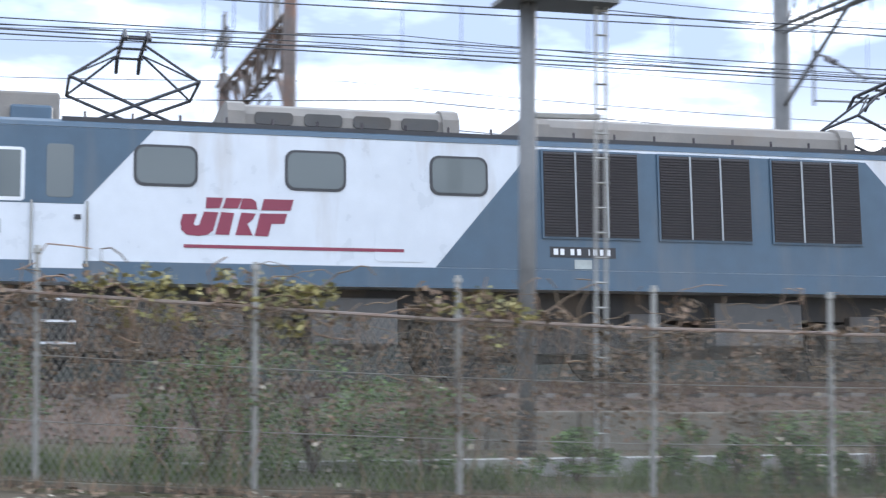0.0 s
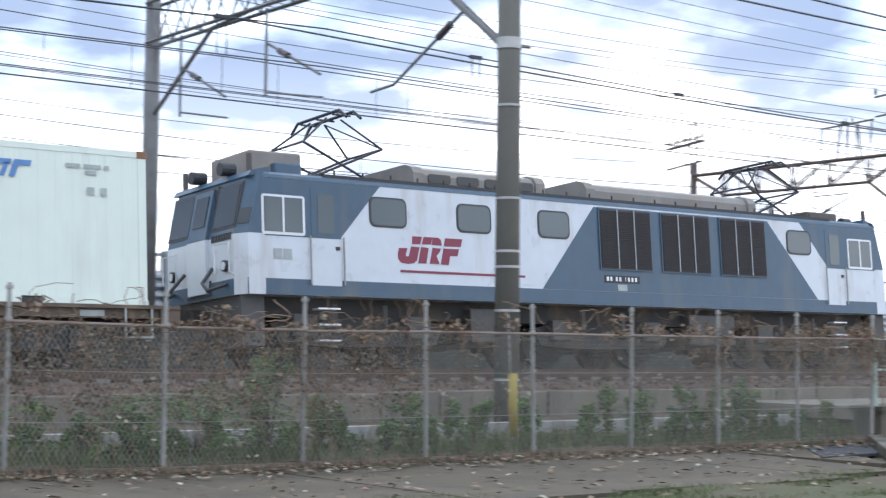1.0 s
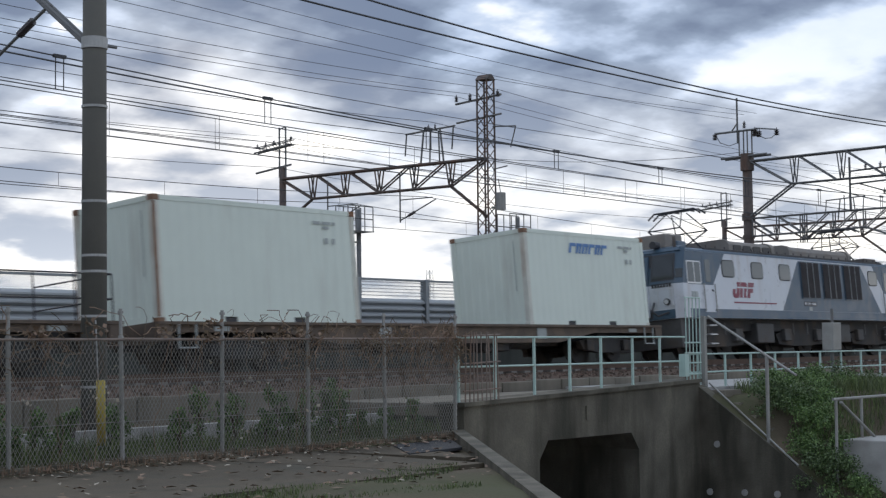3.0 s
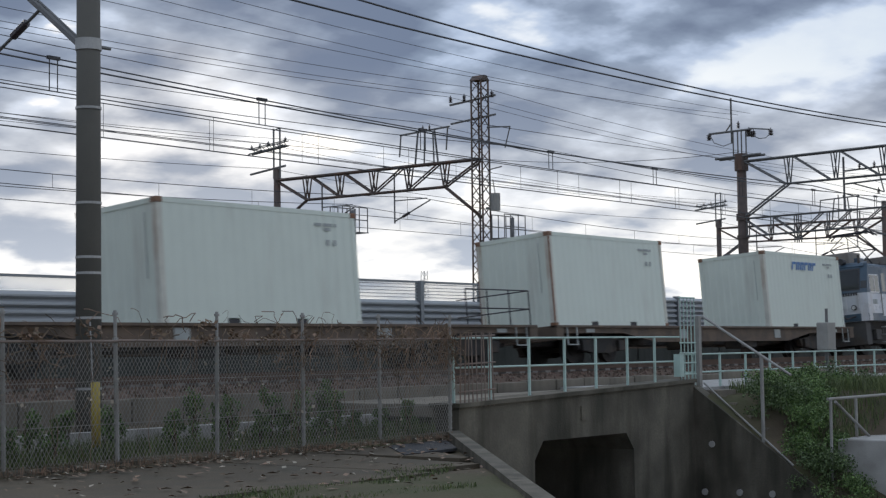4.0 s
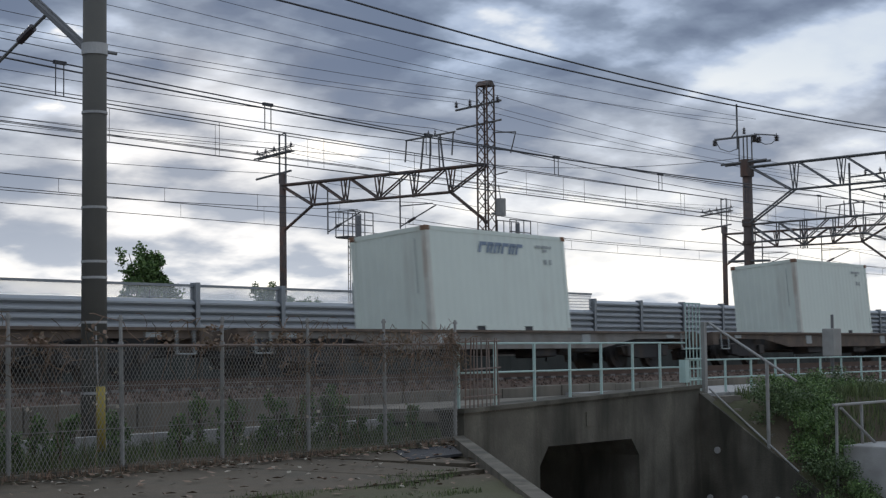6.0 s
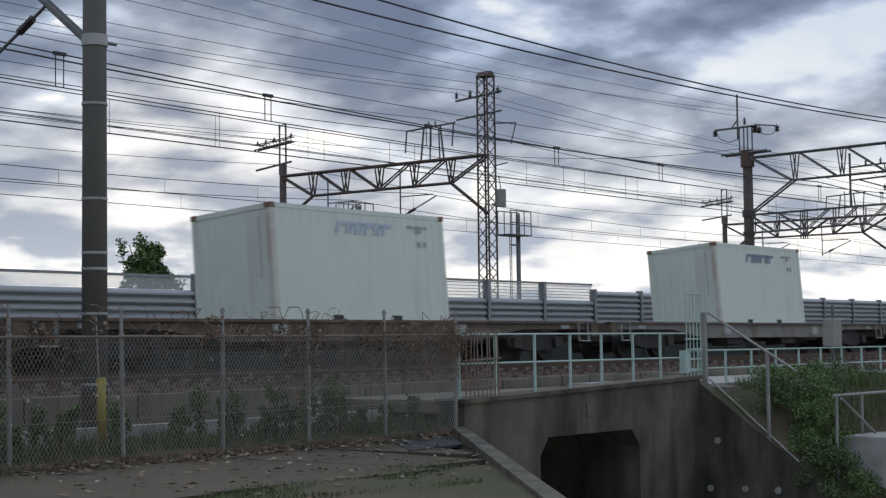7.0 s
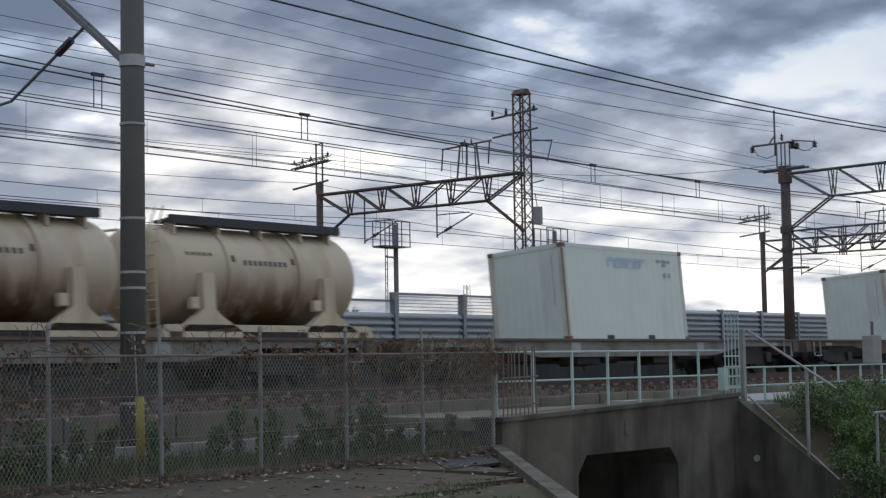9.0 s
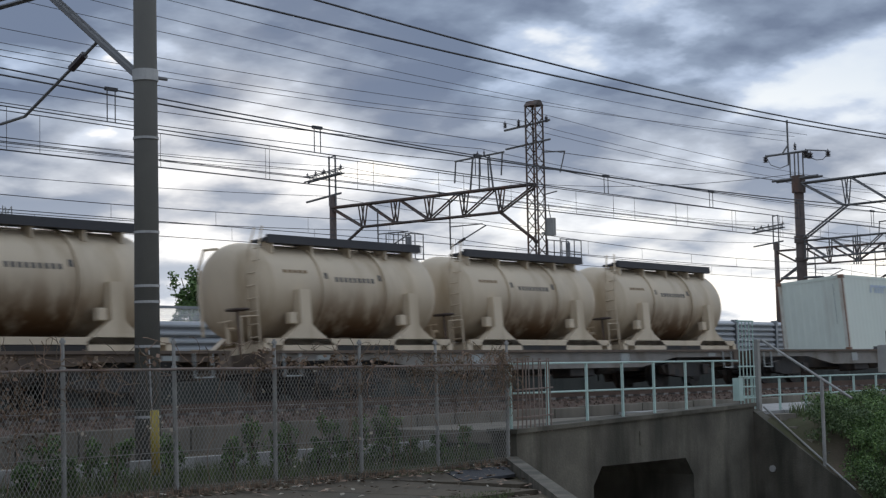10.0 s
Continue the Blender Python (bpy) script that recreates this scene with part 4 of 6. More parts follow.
def build_right_gantry():
    """The next gantry over the train's own tracks."""
    x = 63.0
    g = empty("catenary_gantry", pose(x, 0, 0))
    tagged(g, "brown catenary mast carrying two lattice beams", "catenary gantry")
    y = 31.9
    bm = B()
    tube(bm, (0, y, -0.8), (0, y, 8.9), 0.245, 14, 0.21)
    part("shaft", bm, "mast", g, smooth=True)
    bm = B()
    bm.free()
    for za, zb, r_ in ((8.15, 8.9, 0.30), (5.95, 6.25, 0.28), (5.15, 5.3, 0.27)):
        part("collar", tube(B(), (0, y, za), (0, y, zb), r_, 12), "mast", g)
    bm = B()
    for s in (-0.25, -0.03, 0.15, 0.37):
        tube(bm, (0, y + s, 8.7), (0, y + s, 9.95), 0.035, 5)
    for x0 in (-0.2, 0.2):
        tube(bm, (x0, y + 1.16, 8.74), (x0, y - 1.05, 8.80), 0.055, 5)
    part("crossarm", bm, "mast_grey", g)
    bm = B()
    tube(bm, (0, y + 0.44, 9.4), (0, y + 0.44, 11.42), 0.045, 5), tube(bm, (0, y + 1.55, 9.92), (0, y - 0.5, 9.95), 0.05, 5), tube(bm, (0, y + 0.75, 9.92), (0, y + 0.44, 10.3), 0.035, 5)
    tube(bm, (0, y - 0.4, 10.0), (0, y - 1.45, 9.85), 0.03, 5)
    path_tube(bm, [(0, y + 1.5, 9.85), (0, y + 1.3, 9.5), (0, y + 0.85, 9.32), (0, y + 0.45, 9.42)], 0.018, 4)
    path_tube(bm, [(0, y - 0.5, 9.7), (0, y - 0.9, 9.5), (0, y - 1.2, 9.5), (0, y - 1.4, 9.65)], 0.018, 4)
    part("mast_head", bm, "mast_grey", g)
    for dy, z0, n_, r_ in ((1.55, 9.65, 4, 0.13), (0.1, 10.05, 4, 0.09), (-0.4, 9.65, 5, 0.16), (-0.62, 9.6, 4, 0.13), (-1.45, 9.6, 4, 0.13)):
        bm = B()
        insulator(bm, (0, y + dy, z0), n_, r_)
        part("insulator", bm, "insul", g)
    # upper beam: top chord, bottom chord, narrow V posts and long diagonals
    bm = B()
    for x0 in (-0.16, 0.16):
        def bar(ya, za, yb, zb, r_):
            tube(bm, (x0, y - ya, za), (x0, y - yb, zb), r_, 5)
        bar(0.2, 8.55, 14.0, 8.80, 0.045), bar(2.1, 7.42, 14.0, 7.56, 0.035), bar(0.25, 8.5, 2.1, 7.42, 0.04), bar(0.2, 6.13, 2.25, 7.45, 0.045)
        for k in range(6):
            n_ = 2.25 + 2.15 * k
            zt_, zb_ = 8.55 + 0.018 * n_, 7.40 + 0.012 * n_
            bar(n_ - 0.14, zt_, n_, zb_, 0.03), bar(n_ + 0.14, zt_, n_, zb_, 0.03), bar(n_ + 0.22, zt_, n_ + 1.9, zb_ + 0.03, 0.032)
    part("upper_beam", bm, "mast_grey", g)
    bm = B()
    for x0 in (-0.12, 0.12):
        bar(0.2, 6.03, 14.0, 6.22, 0.035), bar(0.2, 5.24, 5.4, 5.36, 0.035), bar(5.4, 5.36, 8.6, 4.2, 0.035)
        bar(0.15, 5.98, 1.2, 5.26, 0.03), bar(1.45, 6.03, 2.5, 5.3, 0.03), bar(3.75, 6.08, 2.8, 5.32, 0.03), bar(5.1, 6.15, 4.1, 5.35, 0.03), bar(6.5, 6.2, 5.4, 5.36, 0.03)
        for n_ in (0.25, 1.4, 2.5, 2.7, 4.0, 5.35):
            bar(n_, 6.05, n_, 4.85 if 2.4 < n_ < 2.8 else 5.28, 0.03)
        bar(-0.95, 4.45, 0.95, 4.41, 0.05), bar(-0.95, 4.42, -0.1, 4.95, 0.03)
    part("lower_beam", bm, "mast_grey", g)
    for dy in (-4.75, -8.2):
        bm = B()
        tube(bm, (0, y + dy, 8.35), (0, y + dy, 6.1), 0.05, 5)
        for z0 in (7.75, 7.2):
            tube(bm, (0, y + dy, z0), (0, y + dy - 1.9, z0 + 0.08), 0.04, 5)
        tube(bm, (0, y + dy - 1.5, 7.8), (0, y + dy - 1.75, 6.75), 0.03, 5), tube(bm, (0, y + dy - 1.75, 6.75), (0, y + dy - 0.4, 7.2), 0.03, 5)
        part("hanger", bm, "mast_grey", g)
    for dy, z0 in ((-5.45, 7.8), (-6.1, 7.82), (-6.25, 6.7), (-8.9, 7.8), (-9.6, 7.8)):
        bm = B()
        insulator(bm, (0, y + dy, z0), 3, 0.08)
        part("insulator", bm, "insul", g)


def build_signal(x, y, h, label, near=False):
    g = empty("railway_signal", pose(x, y, 0))
    tagged(g, label, "signal post")
    bm = B()
    tube(bm, (0, 0, -0.9), (0, 0, h), 0.105, 10)
    part("post", bm, "mast_grey", g, smooth=True)
    # working platform with a cage
    dx = 0.9 if near else -0.75
    bm = B()
    lo, hi = h - (0.05 if near else 1.0), h + 0.1
    box(bm, min(0, dx) - 0.35, max(0, dx) + 0.15, -0.35, 0.35, lo - 0.05, lo)
    part("platform", bm, "mast_grey", g)
    if not near:
        cg = part("cage_floor", box(B(), -1.15, 0.6, -0.38, 0.38, lo, lo + 0.03), "mast_grey", g)
        for px_ in (-1.1, -0.6, 0.0, 0.55):
            for py in (-0.35, 0.35):
                part("cage_post", tube(B(), (px_, py, lo), (px_, py, lo + 1.1), 0.025, 5), "mast_grey", cg)
        for z in (lo + 0.55, lo + 1.1):
            for py in (-0.35, 0.35):
                part("cage_rail", tube(B(), (-1.1, py, z), (0.55, py, z), 0.025, 5), "mast_grey", cg)
    bm = B()
    for s in (-0.13, 0.13):
        tube(bm, (dx + s * 0.5, -0.1, -0.9 if near else 1.8), (dx + s * 0.5, -0.1, lo + (0.8 if near else 0)), 0.022, 5)
    z = -0.8 if near else 1.9
    while z < lo:
        tube(bm, (dx - 0.09, -0.1, z), (dx + 0.09, -0.1, z), 0.014, 4)
        z += 0.3
    tube(bm, (0, 0, h - 1.45), (dx, -0.1, h - 1.45), 0.04, 5)
    part("ladder", bm, "galv", g)


def sag_line(a, b, sag, n=14):
    a, b = Vector(a), Vector(b)
    return [a.lerp(b, i / n) - Vector((0, 0, 4 * sag * (i / n) * (1 - i / n))) for i in range(n + 1)]


def wire(name, pts, r, label, cat="overhead wire"):
    bm = B()
    path_tube(bm, pts, r, 5)
    return tagged(part(name, bm, "wire"), label, cat)


def build_wires():
    stations = [-78.0, -30.8, 16.2, 63.0, 110.0, 157.0, 204.0]
    # contact line over each track: messenger, contact wire, droppers
    for y, zc, zm, label in ((24.95, 4.88, 5.72, "catenary over the train's track"), (28.6, 5.52, 6.42, "catenary over the second track")):
        line = empty("contact_line")
        tagged(line, "dark copper " + label, "overhead wire")
        bm = B()
        pts = []
        for a, b in zip(stations[:-1], stations[1:]):
            pts += sag_line((a, y, zm), (b, y, zm), 0.16)[:-1]
        path_tube(bm, pts, 0.013)
        part("messenger", bm, "wire", line)
        bm = B()
        path_tube(bm, [(stations[0], y, zc), (stations[-1], y, zc)], 0.013)
        part("contact_wire", bm, "wire", line)
        bm = B()
        path_tube(bm, [(stations[0], y + 0.12, zc + 0.18), (stations[-1], y + 0.12, zc + 0.18)], 0.01)
        part("auxiliary_wire", bm, "wire", line)
        for i in range(60):
            x = -20 + 3.4 * i
            k = ((x - 16.2) / 46.9) % 1
            zt = zm - 4 * 0.16 * k * (1 - k)
            bm = B()
            tube(bm, (x, y, zc), (x, y, zt), 0.007, 4)
            part("dropper", bm, "wire", line)
    # hangers in pairs between the feeder and the messenger
    for k in range(-4, 12):
        x = 19.85 + 5.87 * k
        q = ((x - 16.2) / 46.9) % 1
        h = empty("wire_hanger", pose(x, 24.95, 6.45 - 1.6 * q * (1 - q)))
        tagged(h, "pair of dark hanger rods clamped to two overhead wires", "wire hanger", group="hangers on the overhead wires")
        for dx in (-0.1, 0.1):
            part("rod", tube(B(), (dx, 0, 0.02), (dx, 0, -0.73 + 0.96 * q * (1 - q)), 0.012, 5), "wire", h)
        part("clamp", box(B(), -0.15, 0.15, -0.03, 0.03, -0.03, 0.04), "wire", h)
    # lines of the railway behind the barrier
    far = [-34.0, 12.0, 59.0, 107.0, 155.0, 203.0]
    for y in (46.8, 51.5):
        line = empty("contact_line")
        tagged(line, "dark catenary of the line behind the barrier", "overhead wire")
        bm = B()
        pts = []
        for a, b in zip(far[:-1], far[1:]):
            pts += sag_line((a, y, 7.75), (b, y, 7.75), 0.6)[:-1]
        path_tube(bm, pts, 0.016)
        part("messenger", bm, "wire", line)
        bm = B()
        path_tube(bm, [(far[0], y, 6.65), (far[-1], y, 6.65)], 0.016)
        part("contact_wire", bm, "wire", line)
        for i in range(36):
            x = -20 + 5.2 * i
            k = ((x - 12) / 47.4) % 1
            bm = B()
            tube(bm, (x, y, 6.65), (x, y, 7.75 - 2.4 * k * (1 - k)), 0.01, 4)
            part("dropper", bm, "wire", line)
    # feeders
    for y, zl, xl, a, r, x1 in ((32.0, 11.32, 51.0, 0.0009, 0.034, 120), (32.0, 10.94, 41.0, 0.0006, 0.034, 120), (32.0, 9.70, 33.7, 0.0011, 0.009, 63), (32.3, 10.02, 42.0, 0.001, 0.009, 63), (31.4, 10.25, 42.0, 0.0009, 0.009, 63)):
        pts = [(x, y, zl + a * (x - xl) ** 2) for x in range(-6, x1 + 1, 3)]
        wire("feeder_wire", pts, r, "long dark feeder wire sagging between masts")
    feeds = [(32.9, 8.8, 8.85, 0.4, 0.012), (28.6, 7.25, 7.25, 0.4, 0.022), (24.95, 6.45, 6.45, 0.4, 0.016)]
    for y, za, zb, s, r in feeds:
        pts = []
        for a, b in zip(stations[:-1], stations[1:]):
            pts += sag_line((a, y, za), (b, y, zb), s)[:-1]
        wire("feeder_wire", pts, r, "long dark feeder wire sagging between masts")
    for y, z, s, r in ((45.0, 12.4, 0.6, 0.012), (42.5, 12.45, 0.6, 0.012), (44.1, 12.4, 0.6, 0.012), (46.4, 11.3, 0.5, 0.014), (48.0, 9.9, 0.5, 0.014), (41.8, 9.8, 0.5, 0.016), (55.4, 11.35, 0.6, 0.012), (57.4, 11.35, 0.6, 0.012), (56.7, 9.95, 0.6, 0.014)):
        pts = []
        for a, b in zip(far[:-1], far[1:]):
            pts += sag_line((a, y, z), (b, y, z), s)[:-1]
        wire("feeder_wire", pts, r, "thin dark wire along the railway behind")
    pts = sag_line((59.0, 43.2, 9.3), (63.0, 32.0, 9.0), 0.3)
    wire("cross_wire", pts, 0.012, "dark wire crossing between two gantries")


# ---------------------------------------------------------------- locomotive
def side_panel(name, outline, material, parent, s, off=0.004, depth=0.012, label=""):
    """A flat plate with outline (x, z) on the body side; s = -1 towards the viewer, 1 on the far side."""
    bm = B()
    y = 1.45 + off
    prism(bm, outline, s * (y - depth), s * y, "y")
    return part(name, bm, material, parent, label)


def rect(x0, x1, z0, z1):
    return [(x0, z0), (x1, z0), (x1, z1), (x0, z1)]


def wheelset(parent, x, r, w=0.56):
    bm = B()
    for s in (-1, 1):
        tube(bm, (0, s * (w - 0.06), 0), (0, s * (w + 0.07), 0), r, 24)
        tube(bm, (0, s * (w + 0.07), 0), (0, s * (w + 0.10), 0), r * 0.55, 16)
        tube(bm, (0, s * (w - 0.09), 0), (0, s * (w - 0.06), 0), r + 0.028, 24)
    tube(bm, (0, -w, 0), (0, w, 0), 0.08, 8)
    o = part("wheelset", bm, "under", parent)
    o.matrix_basis = Matrix.Translation((x, 0, r))
    WHEELS.append((o, x, r))
    return o


WHEELS = []


def pantograph(parent, x0, zb):
    bm = B()
    for s in (-0.55, 0.55):
        tube(bm, (x0 - 0.75, s, zb), (x0 + 0.75, s, zb), 0.035, 6)
    for s in (-0.7, 0.7):
        tube(bm, (x0 + s, -0.6, zb), (x0 + s, 0.6, zb), 0.035, 6)
        for u in (-0.55, 0.55):
            insulator(bm, (x0 + s, u, zb - 0.2), 2, 0.06)
    p = part("pantograph", bm, "dark", parent, "dark raised diamond pantograph")

    def arm(a, b, r):
        b2 = B()
        tube(b2, a, b, r, 6)
        part("arm", b2, "dark", p)
    zk, zt = zb + 0.62, zb + 1.18
    for s in (-1, 1):
        for u in (-0.5, 0.5):
            arm((x0 - s * 0.5, u, zb + 0.05), (x0 + s * 0.88, u * 1.15, zk), 0.026)
            arm((x0 + s * 0.88, u * 1.15, zk), (x0 + s * 0.16, u * 0.55, zt), 0.02)
        arm((x0 + s * 0.88, -0.58, zk), (x0 + s * 0.88, 0.58, zk), 0.024)
        arm((x0 + s * 0.88, -0.58, zk), (x0 + s * 0.16, 0.27, zt), 0.014)
        arm((x0 - s * 0.5, -0.5, zb + 0.05), (x0 - s * 0.5, 0.5, zb + 0.05), 0.03)
    bm = B()
    for s in (-0.16, 0.16):
        pts = [(x0 + s, -0.95, zt - 0.1), (x0 + s, -0.72, zt + 0.07), (x0 + s, 0.72, zt + 0.07), (x0 + s, 0.95, zt - 0.1)]
        path_tube(bm, pts, 0.03, 6)
    for u in (-0.55, 0, 0.55):
        tube(bm, (x0 - 0.2, u, zt + 0.02), (x0 + 0.2, u, zt + 0.02), 0.02, 5)
    part("collector_head", bm, "dark", p)


def build_loco():
    g = empty("electric_locomotive")
    tagged(g, "white and slate-blue electric locomotive with maroon lettering shapes", "locomotive")
    zb, zs, zt = 1.10, 1.38, 3.17
    ENDS = {-1: 8.62, 1: 8.92}      # rear and front end of the body
    # body shell: rounded roof, slightly raked ends
    bm = B()
    prof = [(-1.45, zb), (-1.45, zt - 0.06), (-1.43, zt + 0.02), (-1.36, zt + 0.07), (-1.0, zt + 0.11), (0, zt + 0.15)]
    prof += [(-a, b) for a, b in prof[-2::-1]]
    prism(bm, prof, -ENDS[-1] + 0.42, ENDS[1] - 0.42)
    part("body", bm, "loco_white", g)
    bm = B()
    skin = [(-1.458, zt - 0.035), (-1.452, zt - 0.02), (-1.437, zt + 0.026), (-1.364, zt + 0.077), (-1.0, zt + 0.118), (0, zt + 0.158)]
    skin += [(-a, b) for a, b in skin[-2::-1]]
    prism(bm, skin, -ENDS[-1] + 0.43, ENDS[1] - 0.43)
    part("roof_skin", bm, "loco_blue", g)
    # end faces
    for e in (-1, 1):
        L2 = ENDS[e]
        outline = [(0.0, zb), (0.0, 2.15), (-0.22, 3.1), (-0.28, zt + 0.08)]
        # raked nose in strips: bottom white, top blue
        for (d0, z0), (d1, z1), m in ((outline[0], outline[1], "loco_white"), (outline[1], outline[3], "loco_blue")):
            b2 = B()
            x0, x1 = e * (L2 + 0.02 + d0), e * (L2 + 0.02 + d1)
            xi = e * (L2 - 0.45)
            V = [(xi, -1.455, z0), (xi, 1.455, z0), (xi, 1.455, z1), (xi, -1.455, z1), (x0 - e * 0.14, -1.455, z0), (x0 - e * 0.14, 1.455, z0), (x1 - e * 0.14, 1.455, z1), (x1 - e * 0.14, -1.455, z1),
                 (x0, -1.2, z0), (x0, 1.2, z0), (x1, 1.2, z1), (x1, -1.2, z1)]
            v = [b2.verts.new(p) for p in V]
            for q in ((0, 4, 7, 3), (4, 8, 11, 7), (8, 9, 10, 11), (9, 5, 6, 10), (5, 1, 2, 6), (3, 7, 11, 10, 6, 2), (0, 1, 5, 9, 8, 4)):
                b2.faces.new([v[i] for i in q])
            bmesh.ops.recalc_face_normals(b2, faces=b2.faces)
            part("cab_end", b2, m, g)

        def on_end(name, y0, y1, z0, z1, m, off=0.012, label=""):
            b3 = B()
            def xx(z):
                return e * (L2 + 0.02 + (0 if z < 2.15 else -(z - 2.15) * 0.225))
            V = [(xx(z0) - e * 0.03, y0, z0), (xx(z0) - e * 0.03, y1, z0), (xx(z1) - e * 0.03, y1, z1), (xx(z1) - e * 0.03, y0, z1)]
            W = [(a + e * (0.03 + off), b, c) for a, b, c in V]
            v, w = [b3.verts.new(p) for p in V], [b3.verts.new(p) for p in W]
            b3.faces.new(w)
            for i in range(4):
                j = (i + 1) % 4
                b3.faces.new((v[i], v[j], w[j], w[i]))
            bmesh.ops.recalc_face_normals(b3, faces=b3.faces)
            return part(name, b3, m, g, label)

        for y0, y1 in ((-1.17, -0.46), (0.46, 1.17)):
            on_end("windscreen_frame", y0 - 0.05, y1 + 0.05, 2.27, 3.08, "rubber", 0.008)
            on_end("windscreen", y0, y1, 2.32, 3.03, "glass_dark", 0.016)
        on_end("gangway_frame", -0.42, 0.42, 1.15, 3.1, "rubber", 0.03)
        on_end("gangway_door", -0.33, 0.33, 2.16, 3.05, "loco_blue", 0.07)
        on_end("gangway_door", -0.33, 0.33, 1.2, 2.15, "loco_white", 0.07)
        on_end("gangway_window", -0.22, 0.22, 2.4, 2.95, "glass_dark", 0.085)
        on_end("end_sill", -1.19, 1.19, 1.105, 1.38, "loco_blue", 0.008)
        for i in range(7):
            on_end("number_bar", -1.12 + 0.10 * i, -1.05 + 0.10 * i, 2.07, 2.19, "dark", 0.02)
        for sy in (-1, 1):
            # corner pane wrapping from the windscreen to the flank
            b3 = B()
            V = []
            for off in (-0.01, 0.014):
                for f, z in ((0.12, 2.32), (0.9, 2.32), (0.9, 3.02), (0.12, 3.02)):
                    xz = L2 + 0.02 - (z - 2.15) * 0.295
                    V.append(b3.verts.new((e * (xz - 0.14 * f + off), sy * (1.2 + 0.255 * f + off * 0.55), z)))
            b3.faces.new(V[4:])
            for i in range(4):
                j = (i + 1) % 4
                b3.faces.new((V[i], V[j], V[4 + j], V[4 + i]))
            bmesh.ops.recalc_face_normals(b3, faces=b3.faces)
            part("corner_pane", b3, "glass_dark", g)
            b3 = B()
            path_tube(b3, [(e * (L2 + 0.05), sy * 0.5, 1.62), (e * (L2 + 0.28), sy * 0.55, 1.35), (e * (L2 + 0.3), sy * 0.75, 1.2), (e * (L2 + 0.04), sy * 0.98, 1.3)], 0.035, 6)
            part("jumper_cable", b3, "rubber", g)
            b3 = B()
            tube(b3, (e * (L2 + 0.085), sy * 0.95, 1.62), (e * (L2 + 0.10), sy * 0.95, 1.62), 0.075, 12)
            part("lamp_lens", b3, "alu", g)
            b3 = B()
            tube(b3, (e * (L2 - 0.35), sy * 1.15, zt + 0.05), (e * (L2 - 0.35), sy * 1.15, zt + 0.42), 0.05, 8)
            part("roof_vent_pipe", b3, "roof_dark", g)
        for y in (-0.95, 0.95):
            b3 = B()
            tube(b3, (e * (L2 + 0.0), y, 1.62), (e * (L2 + 0.09), y, 1.62), 0.10, 12)
            part("tail_lamp", b3, "dark", g)
            b3 = B()
            tube(b3, (e * (L2 - 0.4), y * 0.55, zt + 0.22), (e * (L2 - 0.12), y * 0.55, zt + 0.22), 0.12, 12)
            part("headlight", b3, "dark", g)
            b3 = B()
            path_tube(b3, [(e * (L2 + 0.03), y - 0.25, 1.45), (e * (L2 + 0.12), y - 0.25, 1.5), (e * (L2 + 0.12), y - 0.25, 2.0), (e * (L2 + 0.12), y + 0.25, 2.0), (e * (L2 + 0.12), y + 0.25, 1.5)], 0.016, 5)
            part("handrail", b3, "alu", g)
        b3 = B()
        box(b3, min(e * (L2 - 0.5), e * (L2 - 0.05)), max(e * (L2 - 0.5), e * (L2 - 0.05)), -1.3, 1.3, 0.35, 1.235)
        part("pilot", b3, "under_grey", g)
        b3 = B()
        box(b3, min(e * L2, e * (L2 + 0.45)), max(e * L2, e * (L2 + 0.45)), -0.16, 0.16, 0.72, 1.05)
        part("coupler", b3, "under", g)
        for y in (-0.55, 0.5):
            b3 = B()
            path_tube(b3, [(e * (L2 + 0.02), y, 1.0), (e * (L2 + 0.2), y, 0.75), (e * (L2 + 0.3), y, 0.45)], 0.03, 5)
            part("brake_hose", b3, "rubber", g)
        b3 = B()
        prism(b3, [(e * (L2 - 0.62), zt + 0.02), (e * (L2 - 0.2), zt - 0.01), (e * (L2 - 0.27), zt + 0.09), (e * (L2 - 0.62), zt + 0.17)], -1.36, 1.36, "y")
        part("roof_visor", b3, "loco_blue", g)
    # flank paint, windows, grilles, doors on both flanks
    for s in (-1, 1):
        P = lambda n, o, m, off=0.004, dp=0.012, lb="", par=None: side_panel(n, o, m, par or g, s, off, dp, lb)
        P("sill", rect(-ENDS[-1] + 0.1, ENDS[1] - 0.1, zb, zs), "loco_blue", 0.004)
        P("paint_panel", [(-ENDS[-1] + 0.45, 2.12), (-6.62, 2.12), (-5.72, zt - 0.04), (-ENDS[-1] + 0.45, zt - 0.04)], "loco_blue")
        P("paint_panel", [(-1.90, zs + 0.004), (6.36, zs + 0.004), (4.78, 3.09), (-0.45, 3.09)], "loco_blue")
        P("paint_panel", [(6.78, 2.12), (ENDS[1] - 0.45, 2.12), (ENDS[1] - 0.45, zt - 0.04), (5.86, zt - 0.04)], "loco_blue")
        for x in (-5.94, -3.94, -1.93, 5.42):
            wf = P("window", rounded(x - 0.035, x + 0.80, 2.385, 2.94, 0.13), "rubber", 0.012)
            P("pane", rounded(x, x + 0.765, 2.42, 2.905, 0.11), "glass", 0.018, par=wf)
